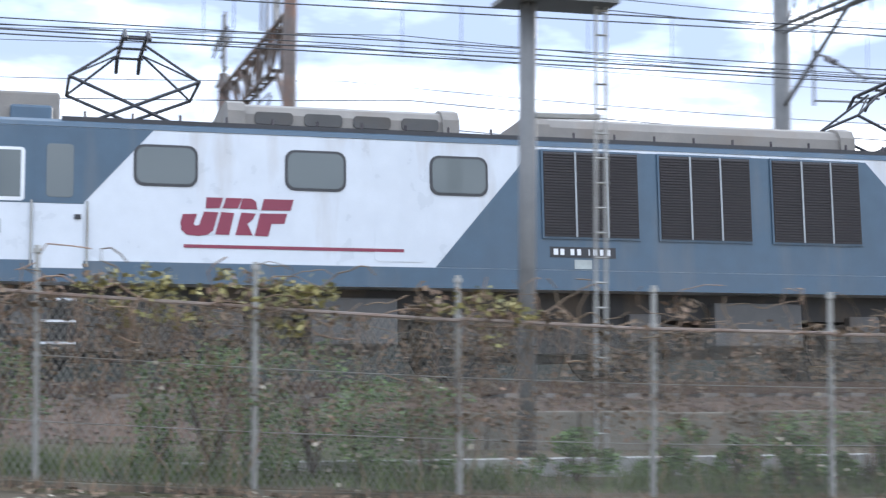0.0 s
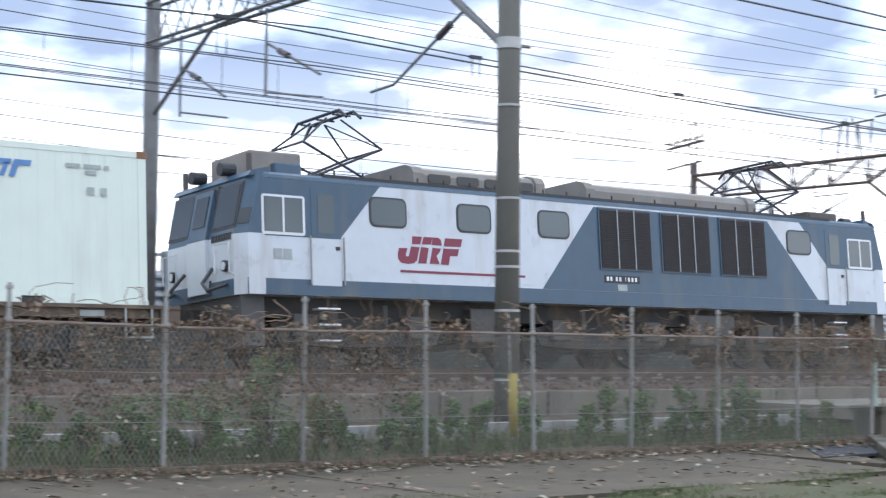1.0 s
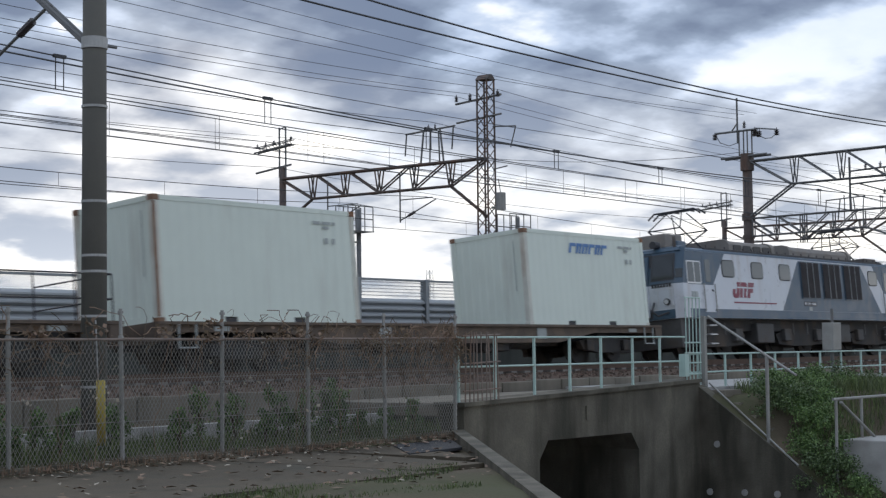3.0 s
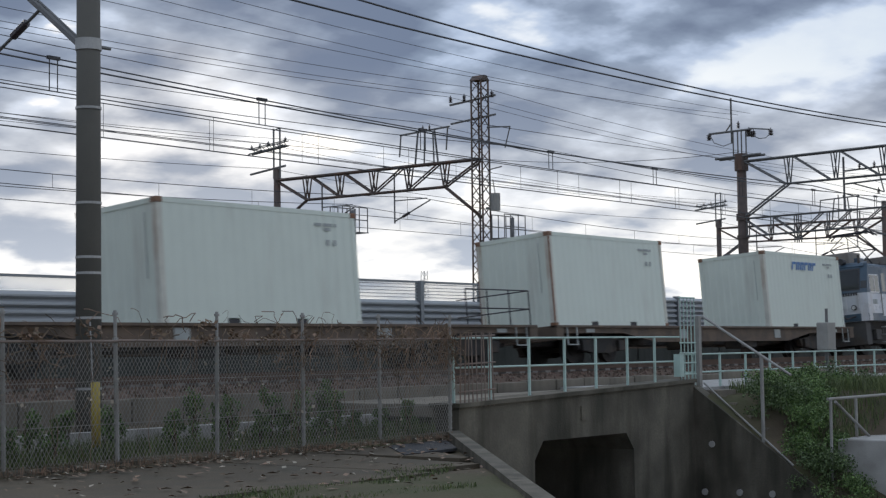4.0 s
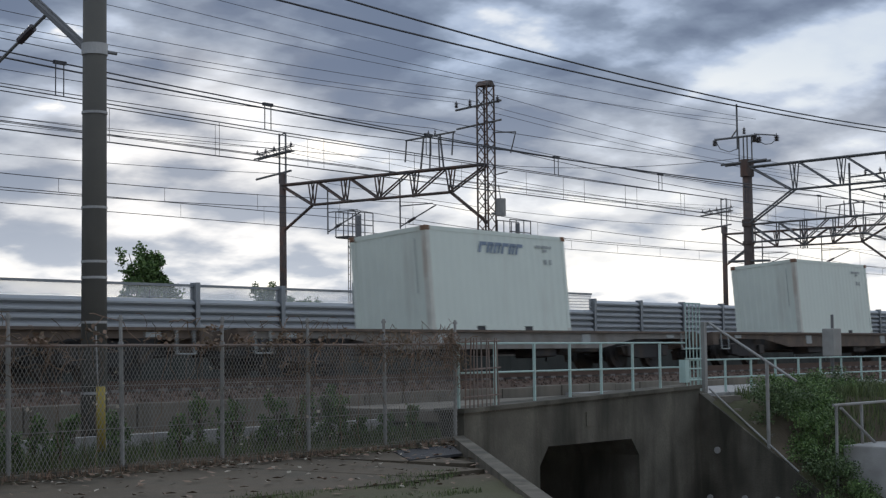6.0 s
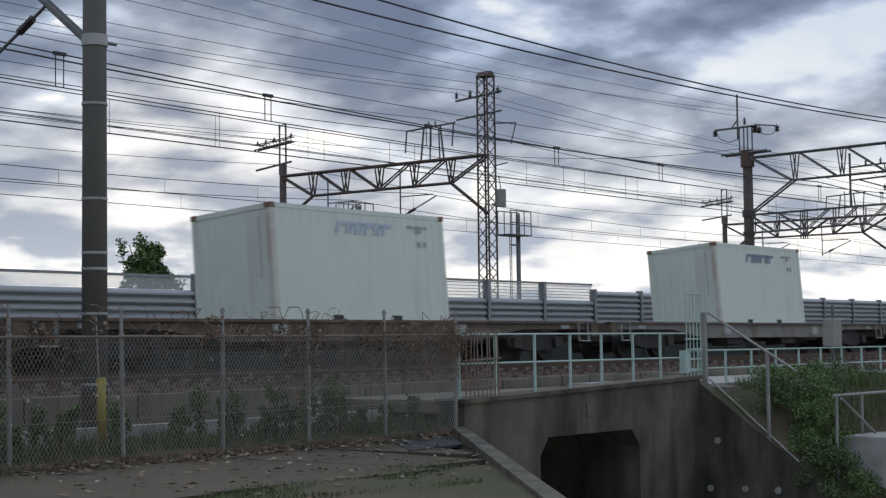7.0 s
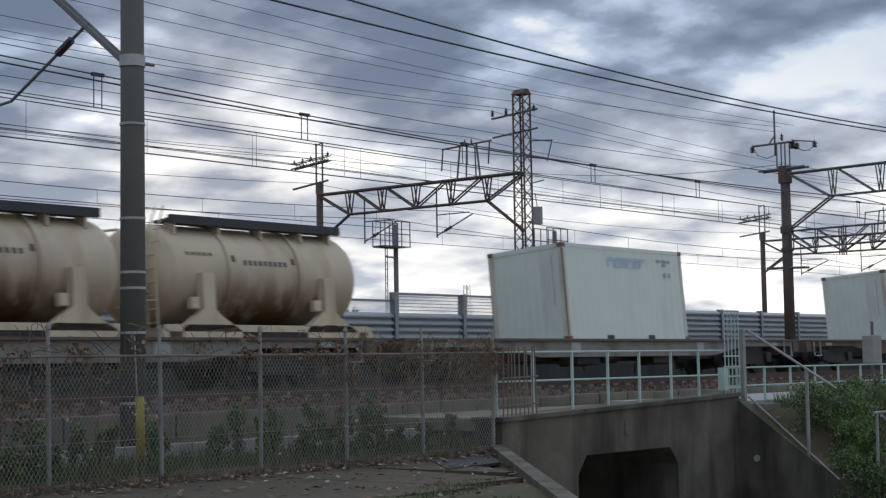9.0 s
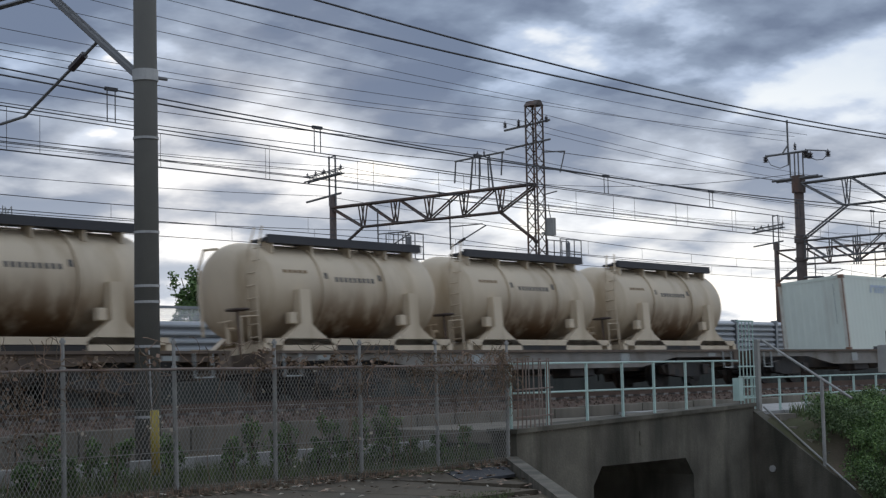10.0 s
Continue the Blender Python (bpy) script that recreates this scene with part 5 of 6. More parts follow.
        for x in (-0.32, 1.44, 3.22):
            gf = P("intake_grille", rect(x - 0.03, x + 1.45, 1.82, 3.09), "loco_blue", 0.03)
            P("backing", rect(x, x + 1.42, 1.85, 3.06), "grille", 0.034, par=gf)
            bm = B()
            for i in range(30):
                z = 1.865 + i * 0.04
                prism(bm, [(s * 1.482, z), (s * 1.50, z - 0.012), (s * 1.50, z + 0.004), (s * 1.482, z + 0.022)], x + 0.01, x + 1.41)
            part("louvre", bm, "grille", gf)
            for k in (1, 2):
                P("grille_bar", rect(x + 0.473 * k - 0.014, x + 0.473 * k + 0.014, 1.85, 3.06), "barrier", 0.056, 0.03, par=gf)
        for x in (-7.22, 6.72):
            dr = P("door", rect(x, x + 0.62, 1.28, 2.115), "loco_white", 0.008)
            P("handle", rect(x + 0.5, x + 0.58, 1.92, 1.98), "dark", 0.03, 0.03, par=dr)
            P("door_upper", rect(x, x + 0.62, 2.12, 3.0), "loco_blue", 0.010, par=dr)
            P("door_window", rounded(x + 0.14, x + 0.48, 2.2, 2.9, 0.05), "glass", 0.016, par=dr)
            for xx in (x - 0.04, x + 0.66):
                bm = B()
                tube(bm, (xx, s * 1.49, 1.3), (xx, s * 1.49, 2.15), 0.016, 6)
                part("grab_rail", bm, "galv", g)
            for i in range(3):
                bm = B()
                box(bm, x + 0.08, x + 0.54, min(s * 1.3, s * 1.5), max(s * 1.3, s * 1.5), 0.42 + 0.28 * i, 0.45 + 0.28 * i)
                part("step", bm, "alu", g)
        for x in (-8.20, 7.54):
            cw = P("cab_window", rounded(x - 0.03, x + 0.85, 2.14, 2.84, 0.05), "alu", 0.012)
            P("pane", rect(x + 0.02, x + 0.80, 2.19, 2.80), "glass", 0.018, par=cw)
            P("glazing_bar", rect(x + 0.385, x + 0.425, 2.19, 2.80), "alu", 0.024, 0.008, par=cw)
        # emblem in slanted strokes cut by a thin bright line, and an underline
        for o in ([(262, 78), (350, 78), (332, 137), (258, 140)],
                  [(250, 158), (325, 160), (298, 262), (270, 286), (220, 294), (160, 288), (132, 262), (128, 220), (140, 175), (215, 172), (196, 228), (206, 238), (224, 234)],
                  [(365, 78), (450, 78), (428, 135), (347, 137)], [(452, 78), (500, 78), (524, 95), (530, 138), (436, 137)],
                  [(340, 158), (408, 162), (382, 284), (308, 284)], [(445, 158), (522, 162), (505, 195), (478, 220), (505, 284), (414, 284)],
                  [(565, 78), (725, 78), (708, 140), (550, 142)], [(545, 160), (690, 158), (675, 215), (605, 217), (588, 288), (516, 286)]):
            P("emblem", [(-5.37 + (a - 125) * 0.00252, 2.265 - (b - 75) * 0.0024) for a, b in o], "maroon", 0.008, 0.006)
        P("emblem_line", rect(-5.32, -2.34, 1.58, 1.625), "maroon", 0.008, 0.006)
        np_ = P("number_plate", rect(-0.24, 0.74, 1.56, 1.71), "dark", 0.012)
        for i, (a, b) in enumerate(((0, 0.09), (0.10, 0.18), (0.25, 0.33), (0.35, 0.43), (0.52, 0.56), (0.59, 0.67), (0.69, 0.77), (0.79, 0.87))):
            P("plate_bar", rect(-0.19 + a, -0.19 + b - 0.025, 1.595, 1.68), "alu", 0.018, 0.008, par=np_)
        P("data_plate", rect(0.12, 0.38, 1.40, 1.53), "mark_grey", 0.010)
        for x in (-8.0, -7.8):
            P("crew_plate", rect(x, x + 0.17, 1.72, 1.90), "mark_grey", 0.010)
        P("access_hatch", rounded(-2.75, -2.05, 1.45, 1.98, 0.06), "loco_white", 0.007)
    # roof equipment
    bm = B()
    box(bm, -8.0, -6.9, -0.68, 0.68, zt + 0.04, zt + 0.60, 0.04)
    part("roof_box", bm, "roof_grey", g)
    bm = B()
    box(bm, -7.55, -7.0, -0.85, 0.85, zt + 0.12, zt + 0.38, 0.04)
    part("roof_box_vent", bm, "loco_blue", g)
    bm = B()
    box(bm, 7.1, 8.2, -0.68, 0.68, zt + 0.04, zt + 0.40, 0.04)
    part("roof_box", bm, "roof_dark", g)
    hood = [(-1.12, zt + 0.06), (-1.12, zt + 0.36), (-1.04, zt + 0.48), (-0.85, zt + 0.55), (0.85, zt + 0.55), (1.04, zt + 0.48), (1.12, zt + 0.36), (1.12, zt + 0.06)]
    for x0, x1 in ((-4.58, -1.55), (-0.2, 4.7)):
        bm = B()
        prism(bm, [(a * 0.96, b - 0.03) for a, b in hood], x0, x1)
        part("roof_hood", bm, "roof_grey", g)
        for xe in (x0, x1):
            bm = B()
            prism(bm, hood, xe - 0.12, xe + 0.12)
            part("hood_end", bm, "roof_grey", g)
    for i in range(4):
        for s in (-1, 1):
            x = -4.33 + 0.69 * i
            bm = B()
            prism(bm, rounded(x, x + 0.53, zt + 0.19, zt + 0.36, 0.05), s * 1.05, s * 1.10, "y")
            part("hood_opening", bm, "under_grey", g)
    bm = B()
    for s in (-1, 1):
        box(bm, -6.9, 7.0, s * 1.36 - 0.04, s * 1.36 + 0.04, zt + 0.05, zt + 0.115)
    part("roof_edge", bm, "dark", g)
    for i in range(22):
        bm = B()
        insulator(bm, (-6.6 + 0.62 * i, -1.3, zt + 0.09), 1, 0.04)
        part("roof_insulator", bm, "insul", g)
    bm = B()
    path_tube(bm, [(-4.9, 0.9, zt + 0.5), (-1.0, 1.15, zt + 0.62), (5.4, 1.15, zt + 0.6)], 0.02, 5)
    part("bus_bar", bm, "dark", g)
    for x in (-5.9, 6.1):
        pantograph(g, x, zt + 0.24)
    # bogies
    for x in (-6.0, 0.0, 6.0):
        bm = B()
        for s in (-1, 1):
            prism(bm, [(x - 1.9, 0.75), (x - 1.7, 0.42), (x - 0.6, 0.36), (x + 0.6, 0.36), (x + 1.7, 0.42), (x + 1.9, 0.75), (x + 0.8, 0.95), (x - 0.8, 0.95)], s * 0.85, s * 1.1, "y")
        box(bm, x - 0.5, x + 0.5, -0.9, 0.9, 0.5, 1.1)
        bogie = part("bogie", bm, "under", g)
        for s in (-1, 1):
            for w in (-1.25, 1.25):
                part("axle_box", box(B(), x + w - 0.25, x + w + 0.25, min(s * 0.9, s * 1.25), max(s * 0.9, s * 1.25), 0.4, 0.8, 0.03), "under_grey", bogie)
            for w in (-0.55, 0.55):
                part("spring", tube(B(), (x + w, s * 1.02, 0.62), (x + w, s * 1.02, 1.0), 0.11, 8), "under_grey", bogie)
        for w in (-1.25, 1.25):
            wheelset(bogie, x + w, 0.56)
    bm = B()
    box(bm, -8.3, 8.3, -1.1, 1.1, 0.85, 1.235)
    part("underframe", bm, "under", g)
    for x0, x1 in ((-3.6, -2.4), (2.3, 3.7)):
        bm = B()
        box(bm, x0, x1, -1.3, 1.3, 0.45, 1.09, 0.03)
        part("equipment_box", bm, "under_grey", g)
    # the body sits on its bogie springs
    low = ("bogie", "wheelset", "underframe", "equipment_box", "pilot", "coupler", "brake_hose", "step")
    for ob in g.children_recursive:
        if ob.name.split(".")[0] not in low:
            ob.data.transform(Matrix.Translation((0, 0, 0.12)))
    return g


# ---------------------------------------------------------------- wagons, containers, tanks
def build_wagon(grey):
    g = empty("flat_wagon")
    tagged(g, "grimy flat container wagon with grey sills" if grey else "rusty brown flat container wagon", "wagon")
    col = "wagon_grey" if grey else "wagon"
    bm = B()
    for s in (-1, 1):
        prism(bm, [(-9.7, 0.78), (-6.2, 0.78), (-4.4, 0.52), (4.4, 0.52), (6.2, 0.78), (9.7, 0.78), (9.7, 0.93), (-9.7, 0.93)], min(s * 1.15, s * 1.22), max(s * 1.15, s * 1.22), "y")
    part("side_sill", bm, col, g)
    bm = B()
    for s in (-1, 1):
        box(bm, -9.75, 9.75, min(s * 1.08, s * 1.30), max(s * 1.08, s * 1.30), 0.93, 0.99)
    for i in range(14):
        x = -9.3 + i * 1.43
        box(bm, x - 0.09, x + 0.09, -1.2, 1.2, 0.84, 0.985)
    box(bm, -9.75, -9.4, -1.28, 1.28, 0.6, 0.985), box(bm, 9.4, 9.75, -1.28, 1.28, 0.6, 0.985)
    part("deck_frame", bm, "wagon", g)
    bm = B()
    box(bm, -9.6, 9.6, -0.28, 0.28, 0.5, 0.92)
    part("centre_sill", bm, "under", g)
    for e in (-1, 1):
        bm = B()
        box(bm, min(e * 9.7, e * 10.2), max(e * 9.7, e * 10.2), -0.12, 0.12, 0.72, 1.0)
        part("coupler", bm, "under", g)
    for x in (-2.6, 1.2):
        bm = B()
        box(bm, x, x + 1.1, -1.1, -0.5, 0.32, 0.72, 0.03), tube(bm, (x + 1.5, -0.8, 0.55), (x + 2.3, -0.8, 0.55), 0.17, 10)
        part("brake_gear", bm, "under", g)
    for x in (-8.2, -3.0, 3.4, 8.0):
        bm = B()
        box(bm, x, x + 0.42, -1.235, -1.215, 0.62 if abs(x) < 4 else 0.80, 0.90)
        part("marking_board", bm, "mark_grey", g)
    for x in (-9.0, 9.0):
        bm = B()
        box(bm, x - 0.25, x + 0.25, -1.32, -1.26, 0.45, 0.48), box(bm, x - 0.25, x - 0.22, -1.3, -1.27, 0.45, 0.95), box(bm, x + 0.22, x + 0.25, -1.3, -1.27, 0.45, 0.95)
        part("step", bm, "mark_grey", g)
    for x in (-7.1, 7.1):
        bm = B()
        for s in (-1, 1):
            prism(bm, [(x - 1.35, 0.58), (x - 1.2, 0.36), (x - 0.4, 0.25), (x + 0.4, 0.25), (x + 1.2, 0.36), (x + 1.35, 0.58), (x + 0.5, 0.68), (x - 0.5, 0.68)], min(s * 0.82, s * 1.0), max(s * 0.82, s * 1.0), "y")
            for w in (-0.95, 0.95):
                box(bm, x + w - 0.17, x + w + 0.17, min(s * 0.9, s * 1.1), max(s * 0.9, s * 1.1), 0.3, 0.6, 0.02)
        box(bm, x - 0.3, x + 0.3, -0.9, 0.9, 0.4, 0.8)
        bogie = part("bogie", bm, "under", g)
        for w in (-0.95, 0.95):
            wheelset(bogie, x + w, 0.43)
    return g


CL, CW, CH = 6.058, 2.438, 2.591


def corrugated(bm, n, length, at, depth=0.017):
    """Vertical corrugations along a wall; at(u, d, z) gives a place."""
    pts = []
    p = length / n
    for i in range(n):
        u = i * p
        pts += [(u, 0), (u + 0.38 * p, 0), (u + 0.5 * p, -depth), (u + 0.88 * p, -depth)]
    pts.append((length, 0))
    lo = [bm.verts.new(at(u, d, 0.15)) for u, d in pts]
    hi = [bm.verts.new(at(u, d, CH - 0.10)) for u, d in pts]
    for i in range(len(pts) - 1):
        bm.faces.new((lo[i], lo[i + 1], hi[i + 1], hi[i]))


def build_container(logo, rusty, label):
    g = empty("freight_container")
    tagged(g, label, "container")
    hl, hw = CL / 2, CW / 2
    for s in (-1, 1):
        bm = B()
        corrugated(bm, 20, CL - 0.24, lambda u, d, z: (-hl + 0.12 + u, s * (hw - 0.012 + d), z), 0.005)
        part("side_wall", bm, "cont", g)
    for s in (-1, 1):
        bm = B()
        corrugated(bm, 9, CW - 0.24, lambda u, d, z: (s * (hl - 0.015 + d), -hw + 0.12 + u, z), 0.014)
        part("end_wall", bm, "cont", g)
    bm = B()
    box(bm, -hl + 0.05, hl - 0.05, -hw + 0.05, hw - 0.05, CH - 0.06, CH - 0.02)
    for i in range(14):
        x = -hl + 0.25 + i * 0.42
        box(bm, x, x + 0.22, -hw + 0.1, hw - 0.1, CH - 0.025, CH - 0.005)
    part("roof", bm, "cont", g)
    for sx in (-1, 1):
        for sy in (-1, 1):
            bm = B()
            x, y = sx * (hl - 0.075), sy * (hw - 0.075)
            box(bm, x - 0.075, x + 0.075, y - 0.075, y + 0.075, 0.10, CH - 0.10, 0.012)
            part("corner_post", bm, ("rust_light" if rusty or (sx < 0 and sy < 0) else "cont"), g, "rust-streaked corner post" if rusty and sx < 0 else "")
            if rusty and sx < 0:
                bm = B()
                xs, ys = sx * (hl + 0.003), sy * (hw + 0.003)
                box(bm, min(xs, xs - sx * 0.055), max(xs, xs - sx * 0.055), min(ys, ys - sy * 0.035), max(ys, ys - sy * 0.035), 0.13, CH - 0.13, 0.008)
                part("rust_seam", bm, "rust_paint", g, "rusted corner edge")
            for z in (0.0, CH - 0.12):
                bm = B()
                box(bm, x - 0.09, x + 0.09, y - 0.085, y + 0.085, z, z + 0.12, 0.01)
                part("corner_casting", bm, "rust_paint" if rusty or z > 1 else "rust_light", g)
    for sy in (-1, 1):
        y = sy * (hw - 0.04)
        bm = B()
        box(bm, -hl + 0.15, hl - 0.15, y - 0.035, y + 0.035, CH - 0.11, CH - 0.01)
        part("top_rail", bm, "cont", g)
        # bottom rail broken by two fork pockets
        for a, b in ((-hl + 0.15, -1.22), (-0.86, 0.86), (1.22, hl - 0.15)):
            bm = B()
            box(bm, a, b, y - 0.04, y + 0.04, 0.02, 0.16)
            part("bottom_rail", bm, "cont", g)
        for a in (-1.22, 0.86):
            bm = B()
            box(bm, a, a + 0.36, y - 0.025, y + 0.025, 0.0, 0.13)
            part("fork_pocket", bm, "dark", g)
    for sx in (-1, 1):
        x = sx * (hl - 0.04)
        for z0, z1 in ((0.03, 0.16), (CH - 0.12, CH - 0.01)):
            bm = B()
            box(bm, x - 0.035, x + 0.035, -hw + 0.15, hw - 0.15, z0, z1)
            part("end_rail", bm, "cont", g)
    for y, z0, z1 in ((-hw + 0.35, 0.4, 1.55),):
        bm = B()
        tube(bm, (-hl - 0.01, y, z0 + 0.55), (-hl - 0.01, y, z1 + 0.75), 0.010, 6)
        part("lock_rod", bm, "mark_grey", g)
    # emblem: plain slanted strokes on the viewer's flank
    y = -hw - 0.004
    if logo:
        x = -0.95
        z0, z1 = CH - 0.58, CH - 0.30
        for w, cut in ((0.30, 0), (0.26, 1), (0.28, 1), (0.28, 0), (0.26, 1), (0.28, 0)):
            bm = B()
            k = 0.10
            prism(bm, [(x, z0), (x + 0.10, z0), (x + 0.10 + k, z1), (x + k, z1)], y - 0.004, y, "y")
            prism(bm, [(x + 0.05 + k, z1 - 0.09), (x + w - 0.02 + k, z1 - 0.09), (x + w + k, z1), (x + 0.05 + k, z1)], y - 0.003, y, "y")
            if cut:
                prism(bm, [(x + w - 0.11, z0), (x + w - 0.03, z0), (x + w - 0.03 + k, z1 - 0.05), (x + w - 0.11 + k, z1 - 0.05)], y - 0.003, y, "y")
            part("emblem", bm, logo, g)
            x += w + 0.045
    for x0, x1, z in ((1.62, 1.86, CH - 0.29), (1.92, 2.22, CH - 0.29), (2.28, 2.36, CH - 0.29), (1.95, 2.14, CH - 0.39), (1.98, 2.10, CH - 0.66), (2.22, 2.32, CH - 0.66)):
        bm = B()
        prism(bm, [(x0, z - 0.07), (x1, z - 0.07), (x1, z), (x0, z)] if z > CH - 0.5 else [(x0, z - 0.13), (x1, z - 0.13), (x1, z), (x0, z)], y - 0.003, y, "y")
        part("marking_bar", bm, "mark_grey", g)
    return g


def build_tank():
    g = empty("tank_container")
    tagged(g, "cream tank container with brown stains and black roof walkway", "tank container")
    R, zc, hl = 1.05, 1.42, 3.04
    n = 40
    prof = [(-hl, 0.0), (-hl + 0.01, 0.40), (-hl + 0.05, 0.70), (-hl + 0.11, 0.86), (-hl + 0.20, 0.96), (-hl + 0.32, 1.02), (-hl + 0.46, R)]
    prof += [(-x, r) for x, r in prof[::-1]]
    bm = B()
    rings = []
    for x, r in prof:
        if r == 0:
            rings.append([bm.verts.new((x, 0, zc))])
        else:
            rings.append([bm.verts.new((x, r * math.sin(2 * math.pi * i / n), zc + r * math.cos(2 * math.pi * i / n))) for i in range(n)])
    for a, b in zip(rings[:-1], rings[1:]):
        for i in range(n):
            j = (i + 1) % n
            if len(a) == 1:
                bm.faces.new((a[0], b[i], b[j]))
            elif len(b) == 1:
                bm.faces.new((a[i], b[0], a[j]))
            else:
                bm.faces.new((a[i], b[i], b[j], a[j]))
    bmesh.ops.recalc_face_normals(bm, faces=bm.faces)
    part("shell", bm, "tank_shell", g, smooth=True)
    for x in (-1.02, 1.02):
        bm = B()
        V = [[bm.verts.new((xx, r * math.sin(2 * math.pi * i / n), zc + r * math.cos(2 * math.pi * i / n)))
              for xx, r in ((x - 0.045, R - 0.01), (x - 0.045, R + 0.045), (x + 0.045, R + 0.045), (x + 0.045, R - 0.01))] for i in range(n)]
        for i in range(n):
            for q in range(3):
                bm.faces.new((V[i][q], V[i][q + 1], V[(i + 1) % n][q + 1], V[(i + 1) % n][q]))
        part("ring_band", bm, "tank_shell", g)
    # saddles and legs
    for x in (-1.75, 1.75):
        for s in (-1, 1):
            bm = B()
            prism(bm, [(x - 0.16, 1.35), (x - 0.16, 0.62), (x - 0.30, 0.52), (x - 0.75, 0.22), (x - 0.75, 0.0), (x + 0.85, 0.0), (x + 0.85, 0.16), (x + 0.28, 0.5), (x + 0.16, 0.62), (x + 0.16, 1.35)], min(s * 0.98, s * 1.2), max(s * 0.98, s * 1.2), "y")
            part("saddle", bm, "tank", g)
        bm = B()
        prism(bm, [(-1.0, 0.1), (1.0, 0.1), (0.9, 0.55), (0.5, 0.42), (0, 0.36), (-0.5, 0.42), (-0.9, 0.55)], x - 0.1, x + 0.1)
        part("cradle", bm, "tank", g)
    for s in (-1, 1):
        bm = B()
        box(bm, -2.95, 2.95, min(s * 1.1, s * 1.2), max(s * 1.1, s * 1.2), 0.16, 0.30)
        part("base_rail", bm, "tank", g)
        bm = B()
        box(bm, -1.2, 1.2, min(s * 1.12, s * 1.19), max(s * 1.12, s * 1.19), 0.0, 0.15)
        part("fork_channel", bm, "under", g)
    for x in (-2.95, 2.95):
        bm = B()
        box(bm, x - 0.09, x + 0.09, -1.2, 1.2, 0.0, 0.2)
        part("cross_member", bm, "tank", g)
    # walkway on top
    bm = B()
    box(bm, -2.35, 2.6, -0.76, -0.3, zc + R - 0.03, zc + R + 0.03), box(bm, -2.35, 2.6, -0.84, -0.75, zc + R - 0.09, zc + R + 0.09)
    box(bm, -2.2, 0.3, -0.6, -0.5, zc + R + 0.028, zc + R + 0.075)
    part("walkway", bm, "dark", g, "black grating walkway")
    for x in (-2.2, -1.0, 0.2, 1.4, 2.3):
        bm = B()
        box(bm, x - 0.03, x + 0.03, -0.78, -0.45, zc + R - 0.3, zc + R - 0.025)
        part("walkway_bracket", bm, "tank", g)
    bm = B()
    tube(bm, (2.0, 0.1, zc + R - 0.1), (2.0, 0.1, zc + R + 0.15), 0.22, 12)
    part("hatch", bm, "tank", g)
    # ladder on the rear shoulder
    bm = B()
    for dy in (-1.02, -0.72):
        pts = [(-2.98, dy, 0.2), (-2.98, dy, 1.6), (-2.86, dy, 2.2), (-2.5, dy * 0.8, 2.72)]
        path_tube(bm, pts, 0.02, 5)
    for i in range(8):
        z = 0.35 + 0.27 * i
        x = -2.98 if z < 1.6 else -2.98 + (z - 1.6) * 0.42
        tube(bm, (x, -1.02, z), (x, -0.72, z), 0.014, 4)
    part("ladder", bm, "tank", g)
    # pipe and valve at the rear end
    bm = B()
    path_tube(bm, [(-2.6, 0.5, zc + R - 0.05), (-3.0, 0.5, zc + R - 0.1), (-3.16, 0.5, zc + R - 0.5), (-3.16, 0.5, 0.5)], 0.035, 6)
    path_tube(bm, [(-2.9, -0.2, 0.6), (-3.1, -0.2, 0.6), (-3.1, -0.2, 0.25)], 0.05, 6)
    tube(bm, (-3.12, -0.35, 0.75), (-3.12, 0.05, 0.75), 0.02, 5), tube(bm, (-3.1, -0.15, 0.3), (-3.1, -0.15, 0.75), 0.02, 5)
    part("pipework", bm, "tank", g)
    # brake wheel on its post and a low guard rail at the rear end
    bm = B()
    tube(bm, (-3.3, -0.75, 0.0), (-3.3, -0.75, 0.92), 0.025, 6)
    part("wheel_post", bm, "mast", g)
    part("brake_wheel", tube(B(), (-3.3, -0.75, 0.92), (-3.3, -0.75, 0.95), 0.26, 16), "mast", g, "rusty brown brake wheel")
    bm = B()
    path_tube(bm, [(-3.55, -1.1, 0.0), (-3.55, -1.1, 0.75), (-3.05, -1.1, 0.78), (-3.05, -1.1, 0.0)], 0.022, 5)
    part("guard_rail", bm, "tank", g)
    for x in (-1.75, 1.75):
        bm = B()
        box(bm, x - 0.42, x - 0.2, -1.14, -0.98, 0.62, 0.86, 0.02)
        part("valve_box", bm, "tank", g)
    # writing on the flank as plain bars
    def on_shell(x0, x1, z0, z1, m):
        b2 = B()
        V = []
        for z in (z0, (z0 + z1) / 2, z1):
            y = -math.sqrt(max(0.0, R * R - (z - zc) ** 2)) - 0.006
            V.append((b2.verts.new((x0, y, z)), b2.verts.new((x1, y, z)), b2.verts.new((x1, y + 0.012, z)), b2.verts.new((x0, y + 0.012, z))))
        for a, b in zip(V[:-1], V[1:]):
            b2.faces.new((a[0], a[1], b[1], b[0])), b2.faces.new((a[2], a[3], b[3], b[2])), b2.faces.new((a[0], b[0], b[3], a[3])), b2.faces.new((a[1], a[2], b[2], b[1]))
        part("marking_bar", b2, m, g)
    for i in range(9):
        on_shell(-0.60 + i * 0.145, -0.52 + i * 0.145, 1.56, 1.67, "under_grey")
    for i in range(5):
        on_shell(-2.15 + i * 0.15, -2.04 + i * 0.15, 1.72, 1.79, "tank_stain")
    for x in (-0.88, 0.86):
        on_shell(x - 0.05, x + 0.05, 1.62, 1.76, "under_grey")
    return g


